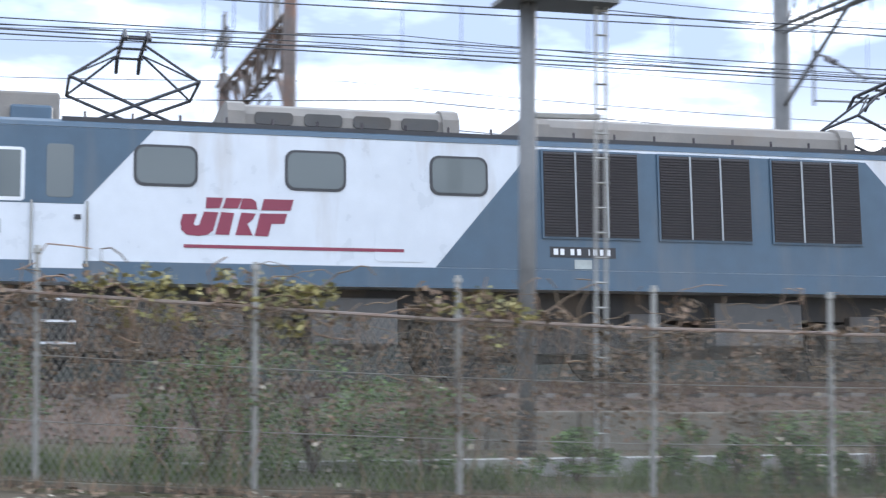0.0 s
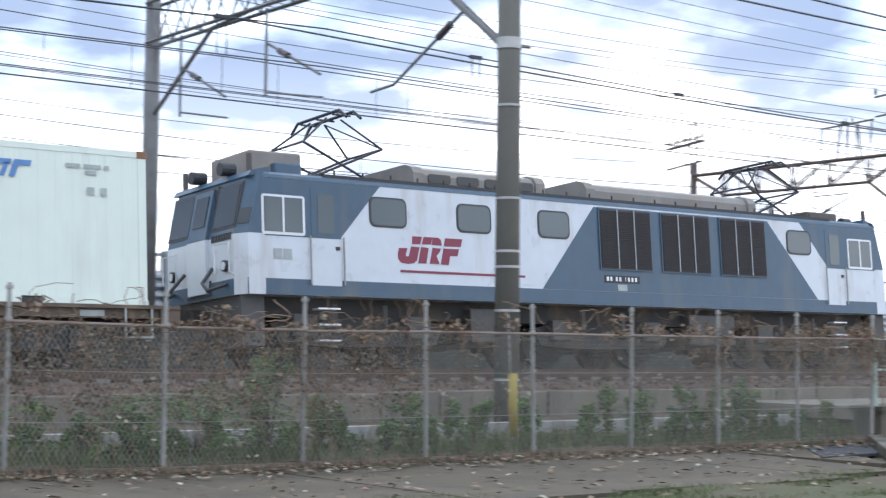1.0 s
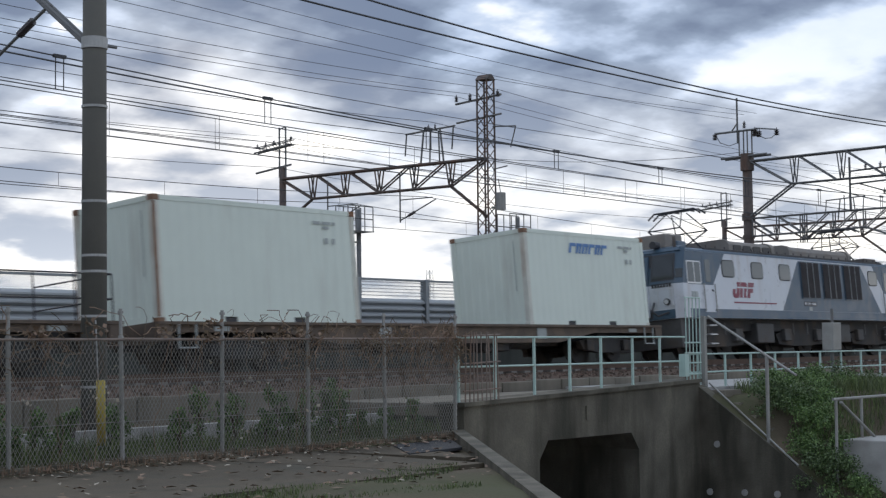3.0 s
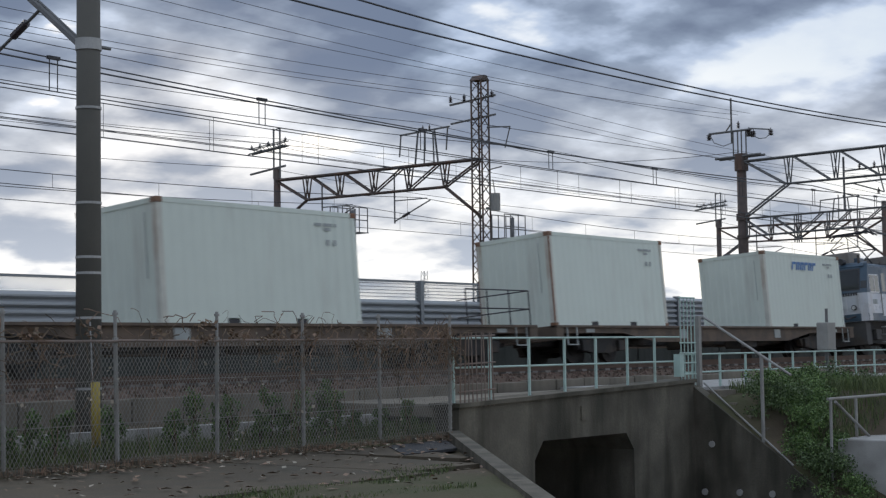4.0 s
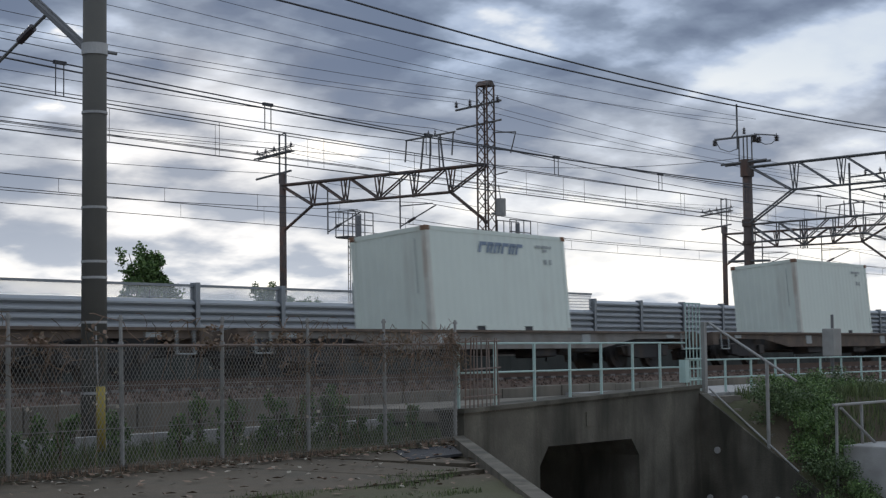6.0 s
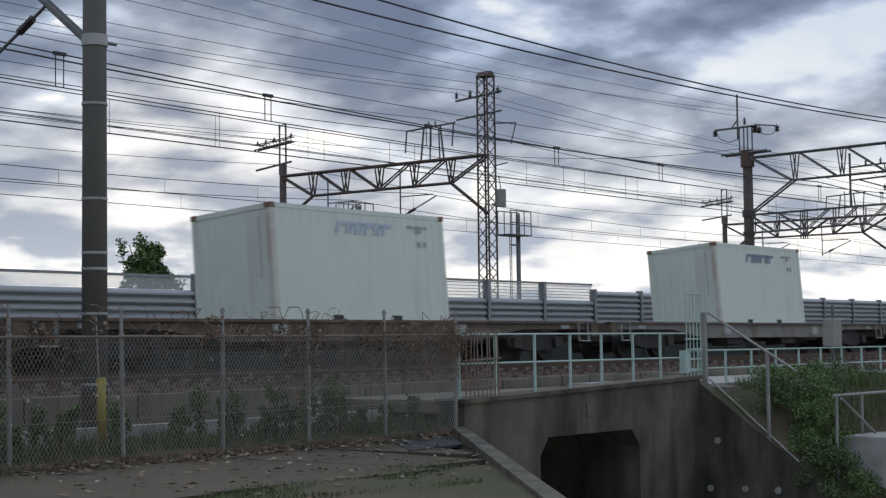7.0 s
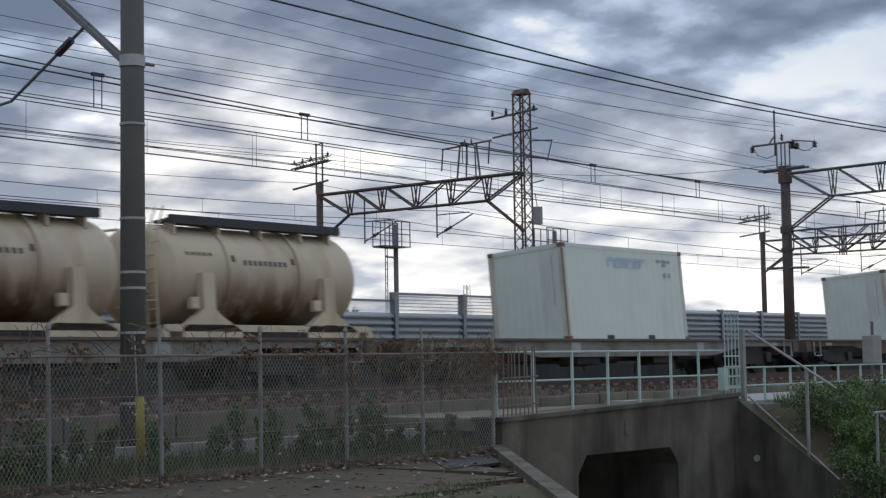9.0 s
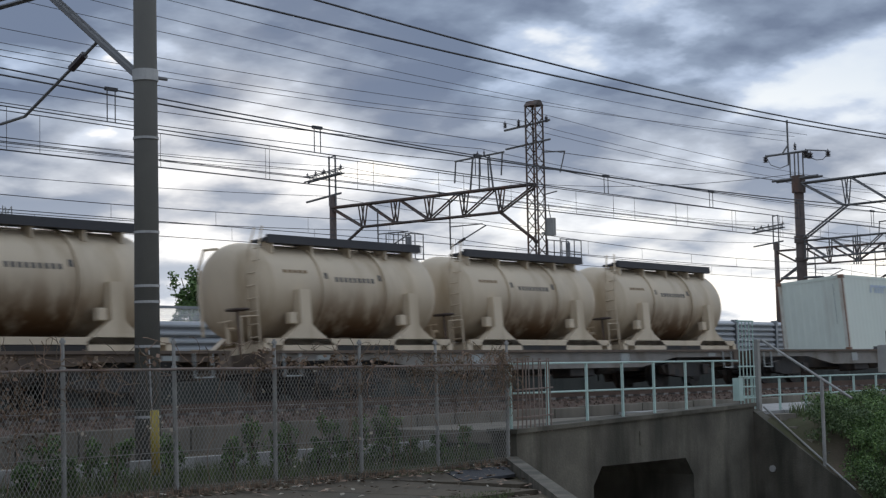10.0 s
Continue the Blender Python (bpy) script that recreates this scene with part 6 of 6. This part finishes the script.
# ---------------------------------------------------------------- plants
def leaf_cloud(name, centres, material, seed, size, count, label, cat, squash=1.0, parent=None, stuff=True):
    """Many small folded leaves scattered in soft-edged clumps."""
    r = random.Random(seed)
    vs, fs = [], []
    for (cx, cy, cz, rx, ry, rz) in centres:
        for _ in range(count):
            d = Vector((r.gauss(0, 1), r.gauss(0, 1), r.gauss(0, 1)))
            d = d.normalized() * (r.random() ** 0.45)
            p = Vector((cx + d.x * rx, cy + d.y * ry, cz + d.z * rz))
            s = size * r.uniform(0.55, 1.4)
            a = Vector((r.uniform(-1, 1), r.uniform(-1, 1), r.uniform(-0.8, 0.8))).normalized()
            b = a.orthogonal().normalized()
            b.rotate(Matrix.Rotation(r.uniform(0, 6.28), 3, a))
            b = b * s * 0.36
            a = a * s
            k = len(vs)
            vs += [tuple(p), tuple(p + a * 0.5 + b), tuple(p + a), tuple(p + a * 0.5 - b)]
            fs += [(k, k + 1, k + 2), (k, k + 2, k + 3)]
    me = bpy.data.meshes.new(name)
    me.from_pydata(vs, [], fs)
    me.materials.append(M[material])
    ob = new(name, me)
    ob.parent = parent
    if stuff:
        tagged(ob, label, cat, kind="stuff")
    return ob


def blades(name, spots, material, seed, h, label, cat):
    r = random.Random(seed)
    vs, fs = [], []
    for x, y, z, hh in spots:
        H = h * hh * r.uniform(0.5, 1.3)
        lx, ly = r.gauss(0, 0.28) * H, r.gauss(0, 0.28) * H
        a = r.uniform(0, 3.14)
        w = 0.006 + 0.012 * H
        dx, dy = math.cos(a) * w, math.sin(a) * w
        k = len(vs)
        vs += [(x - dx, y - dy, z), (x + dx, y + dy, z), (x + lx * 0.45 + dx * 0.7, y + ly * 0.45 + dy * 0.7, z + H * 0.6), (x + lx * 0.45 - dx * 0.7, y + ly * 0.45 - dy * 0.7, z + H * 0.6), (x + lx, y + ly, z + H)]
        fs += [(k, k + 1, k + 2, k + 3), (k + 3, k + 2, k + 4)]
    me = bpy.data.meshes.new(name)
    me.from_pydata(vs, [], fs)
    me.materials.append(M[material])
    return tagged(new(name, me), label, cat, kind="stuff")


def build_weeds():
    r = random.Random(21)
    # shrubby weeds along the inner side of the fence: each an own plant
    plants = [(2.2, 18.2, 0.55, 0.95), (3.1, 18.3, 0.8, 1.0), (4.3, 18.4, 0.7, 0.8), (8.9, 18.0, 0.7, 0.7), (9.9, 18.1, 0.8, 0.75), (10.9, 18.0, 0.6, 1.1), (11.9, 18.3, 0.5, 0.6), (13.2, 18.0, 0.4, 0.6), (14.2, 18.4, 0.35, 0.5),
              (15.7, 18.5, 0.4, 0.5), (17.2, 18.2, 0.35, 0.75), (17.9, 18.1, 0.35, 0.6), (18.7, 18.0, 0.35, 0.7), (19.4, 18.0, 0.35, 0.65), (20.0, 18.0, 0.38, 0.8), (20.35, 18.05, 0.3, 0.6)]
    plants += [(2.7, 18.0, 0.8, 1.15), (3.7, 18.1, 0.8, 1.2), (4.9, 18.2, 0.6, 0.8), (0.6, 18.2, 0.7, 0.9), (6.6, 18.4, 0.5, 0.4), (7.6, 18.3, 0.5, 0.5)]
    xx = 8.2
    while xx < 22.2:
        plants.append((xx, 17.75 + r.uniform(0, 0.7), r.uniform(0.16, 0.30), r.uniform(0.22, 0.5)))
        xx += r.uniform(0.45, 0.9)
    for i, (x, y, w, h) in enumerate(plants):
        if x > 13.5:
            w *= 0.75
        g = empty("weed_bush", pose(x, y, ground_z(x, y)))
        tagged(g, "leafy green weed bush behind the wire fence", "weed", group="weeds along the fence")
        bm = B()
        for _ in range(9):
            a, l = r.uniform(0, 6.28), r.uniform(0.3, 0.9)
            tube(bm, (0, 0, 0), (math.cos(a) * w * 0.6 * l, math.sin(a) * w * 0.6 * l, h * (0.6 + 0.5 * l)), 0.012, 4, 0.004)
        part("stem", bm, "bark", g)
        cs = []
        for _ in range(15):
            a, q = r.uniform(0, 6.28), r.random() ** 0.6
            t = r.random()
            cs.append((math.cos(a) * w * q * (1.05 - 0.6 * t), math.sin(a) * w * q * 0.7, 0.12 + h * t * 1.02, w * 0.32, w * 0.28, h * 0.17))
        ob = leaf_cloud("foliage", cs, "weed", 100 + i, 0.045, 60 if x > 13.5 else 110, "", "", parent=g, stuff=False)
    spots = []
    for _ in range(11000):
        x, y = r.uniform(-4, 22.6), 17.4 + abs(r.gauss(0, 0.75)) + 0.08
        if y < 20.9:
            spots.append((x, y, ground_z(x, y) - 0.02, 1.0 if noise.noise((x * 0.7, y, 3)) > -0.15 else 0.45))
    blades("grass", spots, "grass", 5, 0.24, "weedy grass along the foot of the fence", "grass")
    spots = []
    for _ in range(26000):
        x, y = r.uniform(-2, 22.5), r.uniform(10.4, 13.6)
        if not in_cut(x + 0.4, y) and noise.noise((x * 0.45, y * 0.9, 8)) > 0.2:
            spots.append((x, y, ground_z(x, y) - 0.01, 1.0))
    blades("grass", spots, "grass", 6, 0.06, "short patchy green grass before the path", "grass")
    spots = []
    for _ in range(2500):
        x, y = r.uniform(-4, 22.5), 17.1 - abs(r.gauss(0, 0.12))
        spots.append((x, y, ground_z(x, y) + 0.03, 0.8))
    bank = []
    for _ in range(7000):
        x, y = r.uniform(31.9, 40), r.uniform(14.0, 17.2)
        z = min(-0.6, wing_top(y) + 0.40 * max(0.0, x - right_edge(y)))
        if x > right_edge(y) + 1.2:
            bank.append((x, y, z - 0.02, 1.0))
    blades("grass", bank, "grass", 8, 0.30, "tufted green grass on the bank", "grass")
    blades("dry_grass", spots, "dry", 7, 0.12, "dead brown grass along the path edge", "grass")


def build_litter():
    """Fallen leaves and pebbles on the path and the earth before it."""
    r = random.Random(91)
    for name, m, size, n, lb in (("leaf_litter", "dry", 0.07, 1500, "fallen brown leaves scattered on the ground"), ("pale_litter", "pale_leaf", 0.055, 420, "small pale scraps and leaves on the ground")):
        vs, fs = [], []
        for _ in range(n):
            x = r.uniform(-3, 22.3)
            y = 17.15 - abs(r.gauss(0, 0.35)) if r.random() < 0.55 else r.uniform(11.5, 17.0)
            if x > left_edge(y) - 0.3:
                continue
            z = max(ground_z(x, y), -1.115 + rise(x) if 13.0 < y < 17.2 else -9) + 0.025
            a, s = r.uniform(0, 6.28), size * r.uniform(0.5, 1.3)
            dx, dy = math.cos(a) * s, math.sin(a) * s
            k = len(vs)
            vs += [(x - dx, y - dy, z), (x - dy * 0.5, y + dx * 0.5, z + r.uniform(0, 0.03)), (x + dx, y + dy, z + r.uniform(0, 0.03)), (x + dy * 0.5, y - dx * 0.5, z + r.uniform(0, 0.03))]
            fs += [(k, k + 1, k + 2), (k, k + 2, k + 3)]
        me = bpy.data.meshes.new(name)
        me.from_pydata(vs, [], fs)
        me.materials.append(M[m])
        tagged(new(name, me), lb, "leaves", kind="stuff")


def build_vines():
    r = random.Random(31)
    # dry vines hanging over the fence: tangled stems
    bm = B()
    for i in range(420):
        x = -1 + 23.7 * r.random() ** 0.85
        dens = 1.0 if x < 8 else (0.75 if x < 14 else 0.45)
        if r.random() > dens:
            continue
        z = r.gauss(0.68, 0.10)
        pts = [Vector((x, FENCE_Y + r.uniform(-0.1, 0.1), z))]
        d = Vector((r.uniform(-1, 1), r.uniform(-0.15, 0.15), r.uniform(-0.2, 0.5)))
        for _ in range(r.randint(4, 8)):
            d = (d + Vector((r.gauss(0, 0.5), r.gauss(0, 0.2), r.gauss(-0.08, 0.45)))).normalized()
            p = pts[-1] + d * r.uniform(0.06, 0.16)
            p.y = FENCE_Y + max(-0.16, min(0.2, p.y - FENCE_Y))
            p.z = min(p.z, 1.12)
            pts.append(p)
        path_tube(bm, pts, r.uniform(0.003, 0.008), 4)
    for i in range(210):
        x = min(22.7, r.choice((18.83, 20.74, 21.7, 22.6, 22.6)) + r.gauss(0, 0.45))
        pts = [Vector((x, FENCE_Y + r.uniform(-0.1, 0.1), r.uniform(0.35, 0.95)))]
        for _ in range(r.randint(4, 9)):
            pts.append(pts[-1] + Vector((r.gauss(0, 0.09), r.gauss(0, 0.03), r.gauss(-0.04, 0.08))))
        path_tube(bm, pts, r.uniform(0.004, 0.009), 4)
    for i in range(260):
        x = r.uniform(-1, 13) if r.random() < 0.75 else r.uniform(13, 22.6)
        z = 0.66
        pts = [Vector((x, FENCE_Y - 0.06, z))]
        while pts[-1].z > -0.9 and r.random() > 0.08:
            pts.append(pts[-1] + Vector((r.gauss(0, 0.05), r.gauss(0, 0.01), -r.uniform(0.08, 0.2))))
        if len(pts) > 1:
            path_tube(bm, pts, r.uniform(0.003, 0.006), 4)
    tagged(lifted(part("dry_vine", bm, "dry")), "tangled dry brown vines on top of the fence", "vine", kind="stuff")
    cs = []
    for i in range(70):
        x = -1 + 14 * r.random() if r.random() < 0.8 else r.uniform(13, 22.5)
        cs.append((x, FENCE_Y, r.gauss(0.72, 0.08), r.uniform(0.15, 0.4), 0.12, r.uniform(0.06, 0.16)))
    lifted(leaf_cloud("dead_leaves", cs, "dry", 41, 0.07, 30, "withered brown leaves in the fence vines", "leaves"))
    cs = [(-1 + 14 * r.random() ** 1.15, FENCE_Y + r.uniform(-0.02, 0.12), r.uniform(-0.35, 0.62) - 0.25 * (r.random() < 0.2), 0.4, 0.1, 0.2) for _ in range(190)]
    lifted(leaf_cloud("dead_leaves", cs, "dry", 42, 0.055, 46, "withered leaves caught in the wire mesh", "leaves"))
    cs = [(r.choice((1.6, 1.9, 2.3, 3.2, 3.4, 5.2)) + r.gauss(0, 0.22), FENCE_Y + r.uniform(-0.1, 0.12), r.uniform(0.45, 0.95), 0.2, 0.12, 0.12) for _ in range(46)]
    lifted(leaf_cloud("yellow_leaves", cs, "yellow_leaf", 44, 0.07, 22, "yellowing green leaves in the fence vines", "leaves"))


def build_pale_leaves():
    r = random.Random(37)
    cs = [(-1 + 23 * r.random() ** 1.3, FENCE_Y - 0.05, r.uniform(-0.9, 0.8), 0.3, 0.03, 0.2) for _ in range(60)]
    pale = leaf_cloud("pale_leaves", cs, "pale_leaf", 43, 0.06, 5, "scattered pale dry leaves hanging in the fence", "leaves")
    lifted(pale)


def build_bank():
    """The planted bank beyond the wing wall."""
    r = random.Random(51)
    for n, (x, y, z, w, h) in enumerate(((32.6, 15.9, -1.2, 0.7, 0.8), (32.5, 15.2, -1.7, 0.75, 1.0), (31.9, 14.7, -2.2, 0.7, 1.0), (31.4, 14.2, -2.8, 0.7, 1.1), (34.0, 16.3, -0.7, 0.8, 0.45), (35.6, 16.4, -0.65, 0.9, 0.45), (37.4, 16.5, -0.65, 0.9, 0.5), (33.4, 15.6, -1.0, 0.7, 0.6), (31.2, 13.6, -3.3, 0.7, 1.0))):
        g = empty("bush", pose(x, y, z))
        tagged(g, "dense dark green bush on the bank", "bush", group="bushes on the bank")
        bm = B()
        for _ in range(10):
            a, l = r.uniform(0, 6.28), r.uniform(0.3, 0.9)
            tube(bm, (0, 0, -0.3), (math.cos(a) * w * 0.7 * l, math.sin(a) * w * 0.7 * l, h * (0.5 + 0.5 * l)), 0.02, 4, 0.006)
        part("stem", bm, "bark", g)
        cs = []
        for _ in range(22):
            a, q, t = r.uniform(0, 6.28), r.random() ** 0.5, r.random()
            cs.append((math.cos(a) * w * q, math.sin(a) * w * q, 0.1 + h * t * (1.05 - 0.35 * q), 0.28, 0.28, 0.2))
        leaf_cloud("foliage", cs, "weed" if n % 3 else "leaf", 300 + n, 0.048, 260, "", "", parent=g, stuff=False)


def build_tree(x, y, h, w, seed, label):
    r = random.Random(seed)
    g = empty("tree", pose(x, y, ground_z(x, y)))
    tagged(g, label, "tree")
    bm = B()
    tube(bm, (0, 0, 0), (0.2, 0, h * 0.55), 0.028 * h, 9, 0.015 * h)
    tips = []
    for i in range(12):
        a, l = r.uniform(0, 6.28), r.uniform(0.45, 1.0)
        b0 = Vector((0.1, 0, h * r.uniform(0.3, 0.55)))
        tip = Vector((math.cos(a) * w * l * 0.75, math.sin(a) * w * l * 0.75, h * r.uniform(0.55, 0.98)))
        tube(bm, b0, tip, 0.010 * h, 5, 0.003 * h)
        tips.append(tip)
    part("trunk", bm, "bark", g)
    cs = []
    for _ in range(70):       # rounded cone, ragged at the edge
        q, a = r.random(), r.uniform(0, 6.28)
        rad = w * (0.30 + 0.75 * (1 - q) ** 0.8) * r.uniform(0.2, 0.95)
        cs.append((math.cos(a) * rad, math.sin(a) * rad, h * (0.42 + 0.52 * q), w * 0.2, w * 0.2, h * 0.05))
    for t in tips:
        for _ in range(2):
            cs.append((t.x + r.gauss(0, w * 0.16), t.y + r.gauss(0, w * 0.16), t.z + r.gauss(0, h * 0.05), w * r.uniform(0.14, 0.26), w * 0.2, h * r.uniform(0.05, 0.1)))
    leaf_cloud("crown", cs, "weed", seed, 0.026 * h, 120, "", "", parent=g, stuff=False)


def build_distance():
    build_tree(67.2, 75.5, 8.2, 2.15, 61, "broad green tree behind the noise barrier")
    build_tree(20.0, 90.0, 5.0, 3.0, 62, "distant bushy green tree")
    build_tree(75.0, 73.0, 5.9, 1.6, 63, "low dark green tree behind the noise barrier")
    build_tree(86.0, 80.0, 5.6, 2.2, 64, "low spreading green tree behind the noise barrier")
    # electricity pylons
    for x, y, h, lb in ((114.0, 164.0, 22.5, "distant lattice electricity pylon, haze painted as a pale colour"), (620.0, 490.0, 40.0, "small distant electricity pylon, haze painted as a pale colour")):
        g = empty("pylon", pose(x, y, 0))
        tagged(g, lb, "pylon")
        bm = B()
        w0, w1, n = h * 0.055, h * 0.028, 12
        for sx in (-1, 1):
            for sy in (-1, 1):
                tube(bm, (sx * w0, sy * w0, -2), (sx * w1, sy * w1, h), h * 0.004, 4)
        for i in range(n):
            za, zb = h * i / n, h * (i + 1) / n
            wa, wb = w0 + (w1 - w0) * i / n, w0 + (w1 - w0) * (i + 1) / n
            f = 1 if i % 2 else -1
            for s in (-1, 1):
                tube(bm, (-wa * f, s * wa, za), (wb * f, s * wb, zb), h * 0.0025, 4), tube(bm, (s * wa, -wa * f, za), (s * wb, wb * f, zb), h * 0.0025, 4)
        # the pale band tone paints the haze of distance onto the lattice
        part("lattice", bm, "band", g)
    # low houses and sheds behind the barrier
    r = random.Random(71)
    for i in range(26):
        x = 40 + i * 16 + r.uniform(-5, 5)
        y = 88 + r.uniform(-6, 30) + i * 6
        if x < 1.1 * y:
            continue
        w, h = r.uniform(7, 13), 3.2 + r.uniform(0, 2.2) + i * 0.14
        g = empty("house", pose(x, y, -1.0, 0, 0, r.uniform(-20, 20)))
        tagged(g, "low grey house behind the noise barrier", "house", group="houses in the distance")
        bm = B()
        box(bm, -w / 2, w / 2, -4, 4, 0, h)
        part("wall", bm, "far", g)
        bm = B()
        prism(bm, [(-w / 2 - 0.4, h - 0.05), (w / 2 + 0.4, h - 0.05), (w / 2 - 1.5, h + 1.3), (-w / 2 + 1.5, h + 1.3)], -4.4, 4.4, "y")
        part("roof", bm, "under_grey", g)
        for k in range(3):
            bm = B()
            box(bm, -w / 2 + 1 + k * w / 3.4, -w / 2 + 2 + k * w / 3.4, -4.06, -3.98, h - 1.9, h - 0.7)
            part("window", bm, "glass", g)


def hill_line():
    bm = B()
    prev = None
    for i in range(121):
        a = radians(-20 + 1.25 * i)
        h = 9 + 7 * noise.noise((i * 0.12, 0, 0)) + 3 * noise.noise((i * 0.6, 3, 0))
        p = (math.sin(a) * 950, math.cos(a) * 950)
        v = (bm.verts.new((p[0], p[1], -6)), bm.verts.new((p[0] * 1.05, p[1] * 1.05, max(2, h))))
        if prev:
            bm.faces.new((prev[0], v[0], v[1], prev[1]))
        prev = v
    # haze is put into the colour: trees take the pale far-wall grey
    tagged(part("backdrop", bm, "far"), "low tree line on the horizon, haze put into its grey", kind="structure")


# ---------------------------------------------------------------- build
M["rust_paint"] = mat("rusty_paint", (0.25, 0.15, 0.10), 0.75, var=0.4, scale=5, dirt=(0.22, 0.09, 0.035), dirt_amt=0.6, streak=True, dirt_scale=4)
M["rust_light"] = mat("streaked_paint", (0.60, 0.60, 0.53), 0.6, var=0.15, scale=4, dirt=(0.30, 0.15, 0.07), dirt_amt=0.3, streak=True, dirt_scale=5)

build_ground()
build_track(TRACK_Y, "track")
build_stones()
build_portal()
build_path()
build_railing()
build_fence()
build_barrier()
build_near_pole()
build_first_gantry()
build_back_gantry(59.0, True, "dark lattice beam gantry with a rust-brown lattice tower")
build_back_gantry(7.8, False, "dark lattice beam gantry on two poles behind the barrier")
build_back_gantry(107.0, False, "dark lattice beam gantry of the line behind")
build_back_gantry(155.0, False, "dark lattice beam gantry of the line behind")
build_right_gantry()
build_signal(6.70, 20.36, 4.75, "grey signal post with ladder and small platform", near=True)
build_signal(52.0, 45.0, 6.6, "grey signal post with a caged platform and ladder")
build_signal(59.6, 41.9, 6.5, "grey caged platform with ladder beside the lattice tower")
build_wires()
loco = build_loco()
wagon_a = build_wagon(False)
wagon_b = build_wagon(True)


def clone(ob):
    c = copy_thing(ob, Matrix.Identity(4))
    old, newc = list(ob.children_recursive), list(c.children_recursive)
    for o, x, r in list(WHEELS):
        if o in old:
            WHEELS.append((newc[old.index(o)], x, r))
    return c


WAGONS = [wagon_a, clone(wagon_a), wagon_b, clone(wagon_a), clone(wagon_b), clone(wagon_b), clone(wagon_a)]


def wagon_railing(w):
    """Platform railing at the leading end of one wagon."""
    for z in (1.42, 1.9):
        bm = B()
        tube(bm, (6.85, -1.18, z), (9.6, -1.18, z), 0.018, 6)
        part("railing_bar", bm, "dark", w)
    for x in (6.85, 7.75, 8.7, 9.6):
        bm = B()
        tube(bm, (x, -1.18, 0.98), (x, -1.18, 1.9), 0.018, 6)
        part("railing_post", bm, "dark", w)
    for z in (1.42, 1.9):
        bm = B()
        tube(bm, (9.6, -1.18, z), (9.6, 1.18, z), 0.018, 6)
        part("railing_bar", bm, "dark", w)


wagon_railing(WAGONS[1])
tagged(WAGONS[1], "rusty flat container wagon with a black end railing")
CONTAINERS = [
    (build_container("logo_blue", False, "pale green-white container with blue emblem on a flat wagon"), -5.03),
    (build_container("", True, "pale container with rust-streaked corner posts on a flat wagon"), -17.85),
    (build_container("", False, "plain pale green-white container on a flat wagon"), -31.85),
    (build_container("logo_dark", False, "pale container with dark blue-grey emblem on a flat wagon"), -52.2),
    (build_container("logo_faint", False, "pale container with a faded blue emblem on a flat wagon"), -72.15),
    (build_container("logo_faint", True, "pale rust-cornered container with faded emblem on a flat wagon"), -92.42)]
tank = build_tank()
TANKS = [(tank, -106.15)] + [(copy_thing(tank, Matrix.Identity(4)), s) for s in (-112.85, -119.5, -128.0)]
for t_, _ in TANKS:
    tagged(t_, group="tanks on the train")
build_weeds()
build_litter()
build_vines()
build_pale_leaves()
build_bank()
build_distance()
hill_line()


# ---------------------------------------------------------------- what moves
def run_of(t):
    """Metres that the train has gone."""
    return 13.85 * t + 0.055 * t * t + 0.22 * max(0.0, t - 7.7) ** 2


def motions():
    times = [0.5 * i for i in range(21)]
    def ride(ob, s, z=0.0):
        walk(ob, [(t, Matrix.Translation((s + run_of(t), TRACK_Y, 0)) @ pose(0, 0, 0, CANT, 0, 0) @ Matrix.Translation((0, 0, z))) for t in times])

    ride(loco, 8.28)
    for i, w in enumerate(WAGONS):
        ride(w, (-11.2, -31.6, -52.1, -72.3, -92.4, -112.85, -133.3)[i])
    for c, s in CONTAINERS:
        ride(c, s, 0.955)
    for c, s in TANKS:
        ride(c, s, 0.955)
    # wheels turn as they roll
    for o, x, r in WHEELS:
        walk(o, [(i / FPS, pose(x, 0, r, 0, math.degrees(run_of(i / FPS) / r) % 360, 0)) for i in range(0, 301)])


motions()
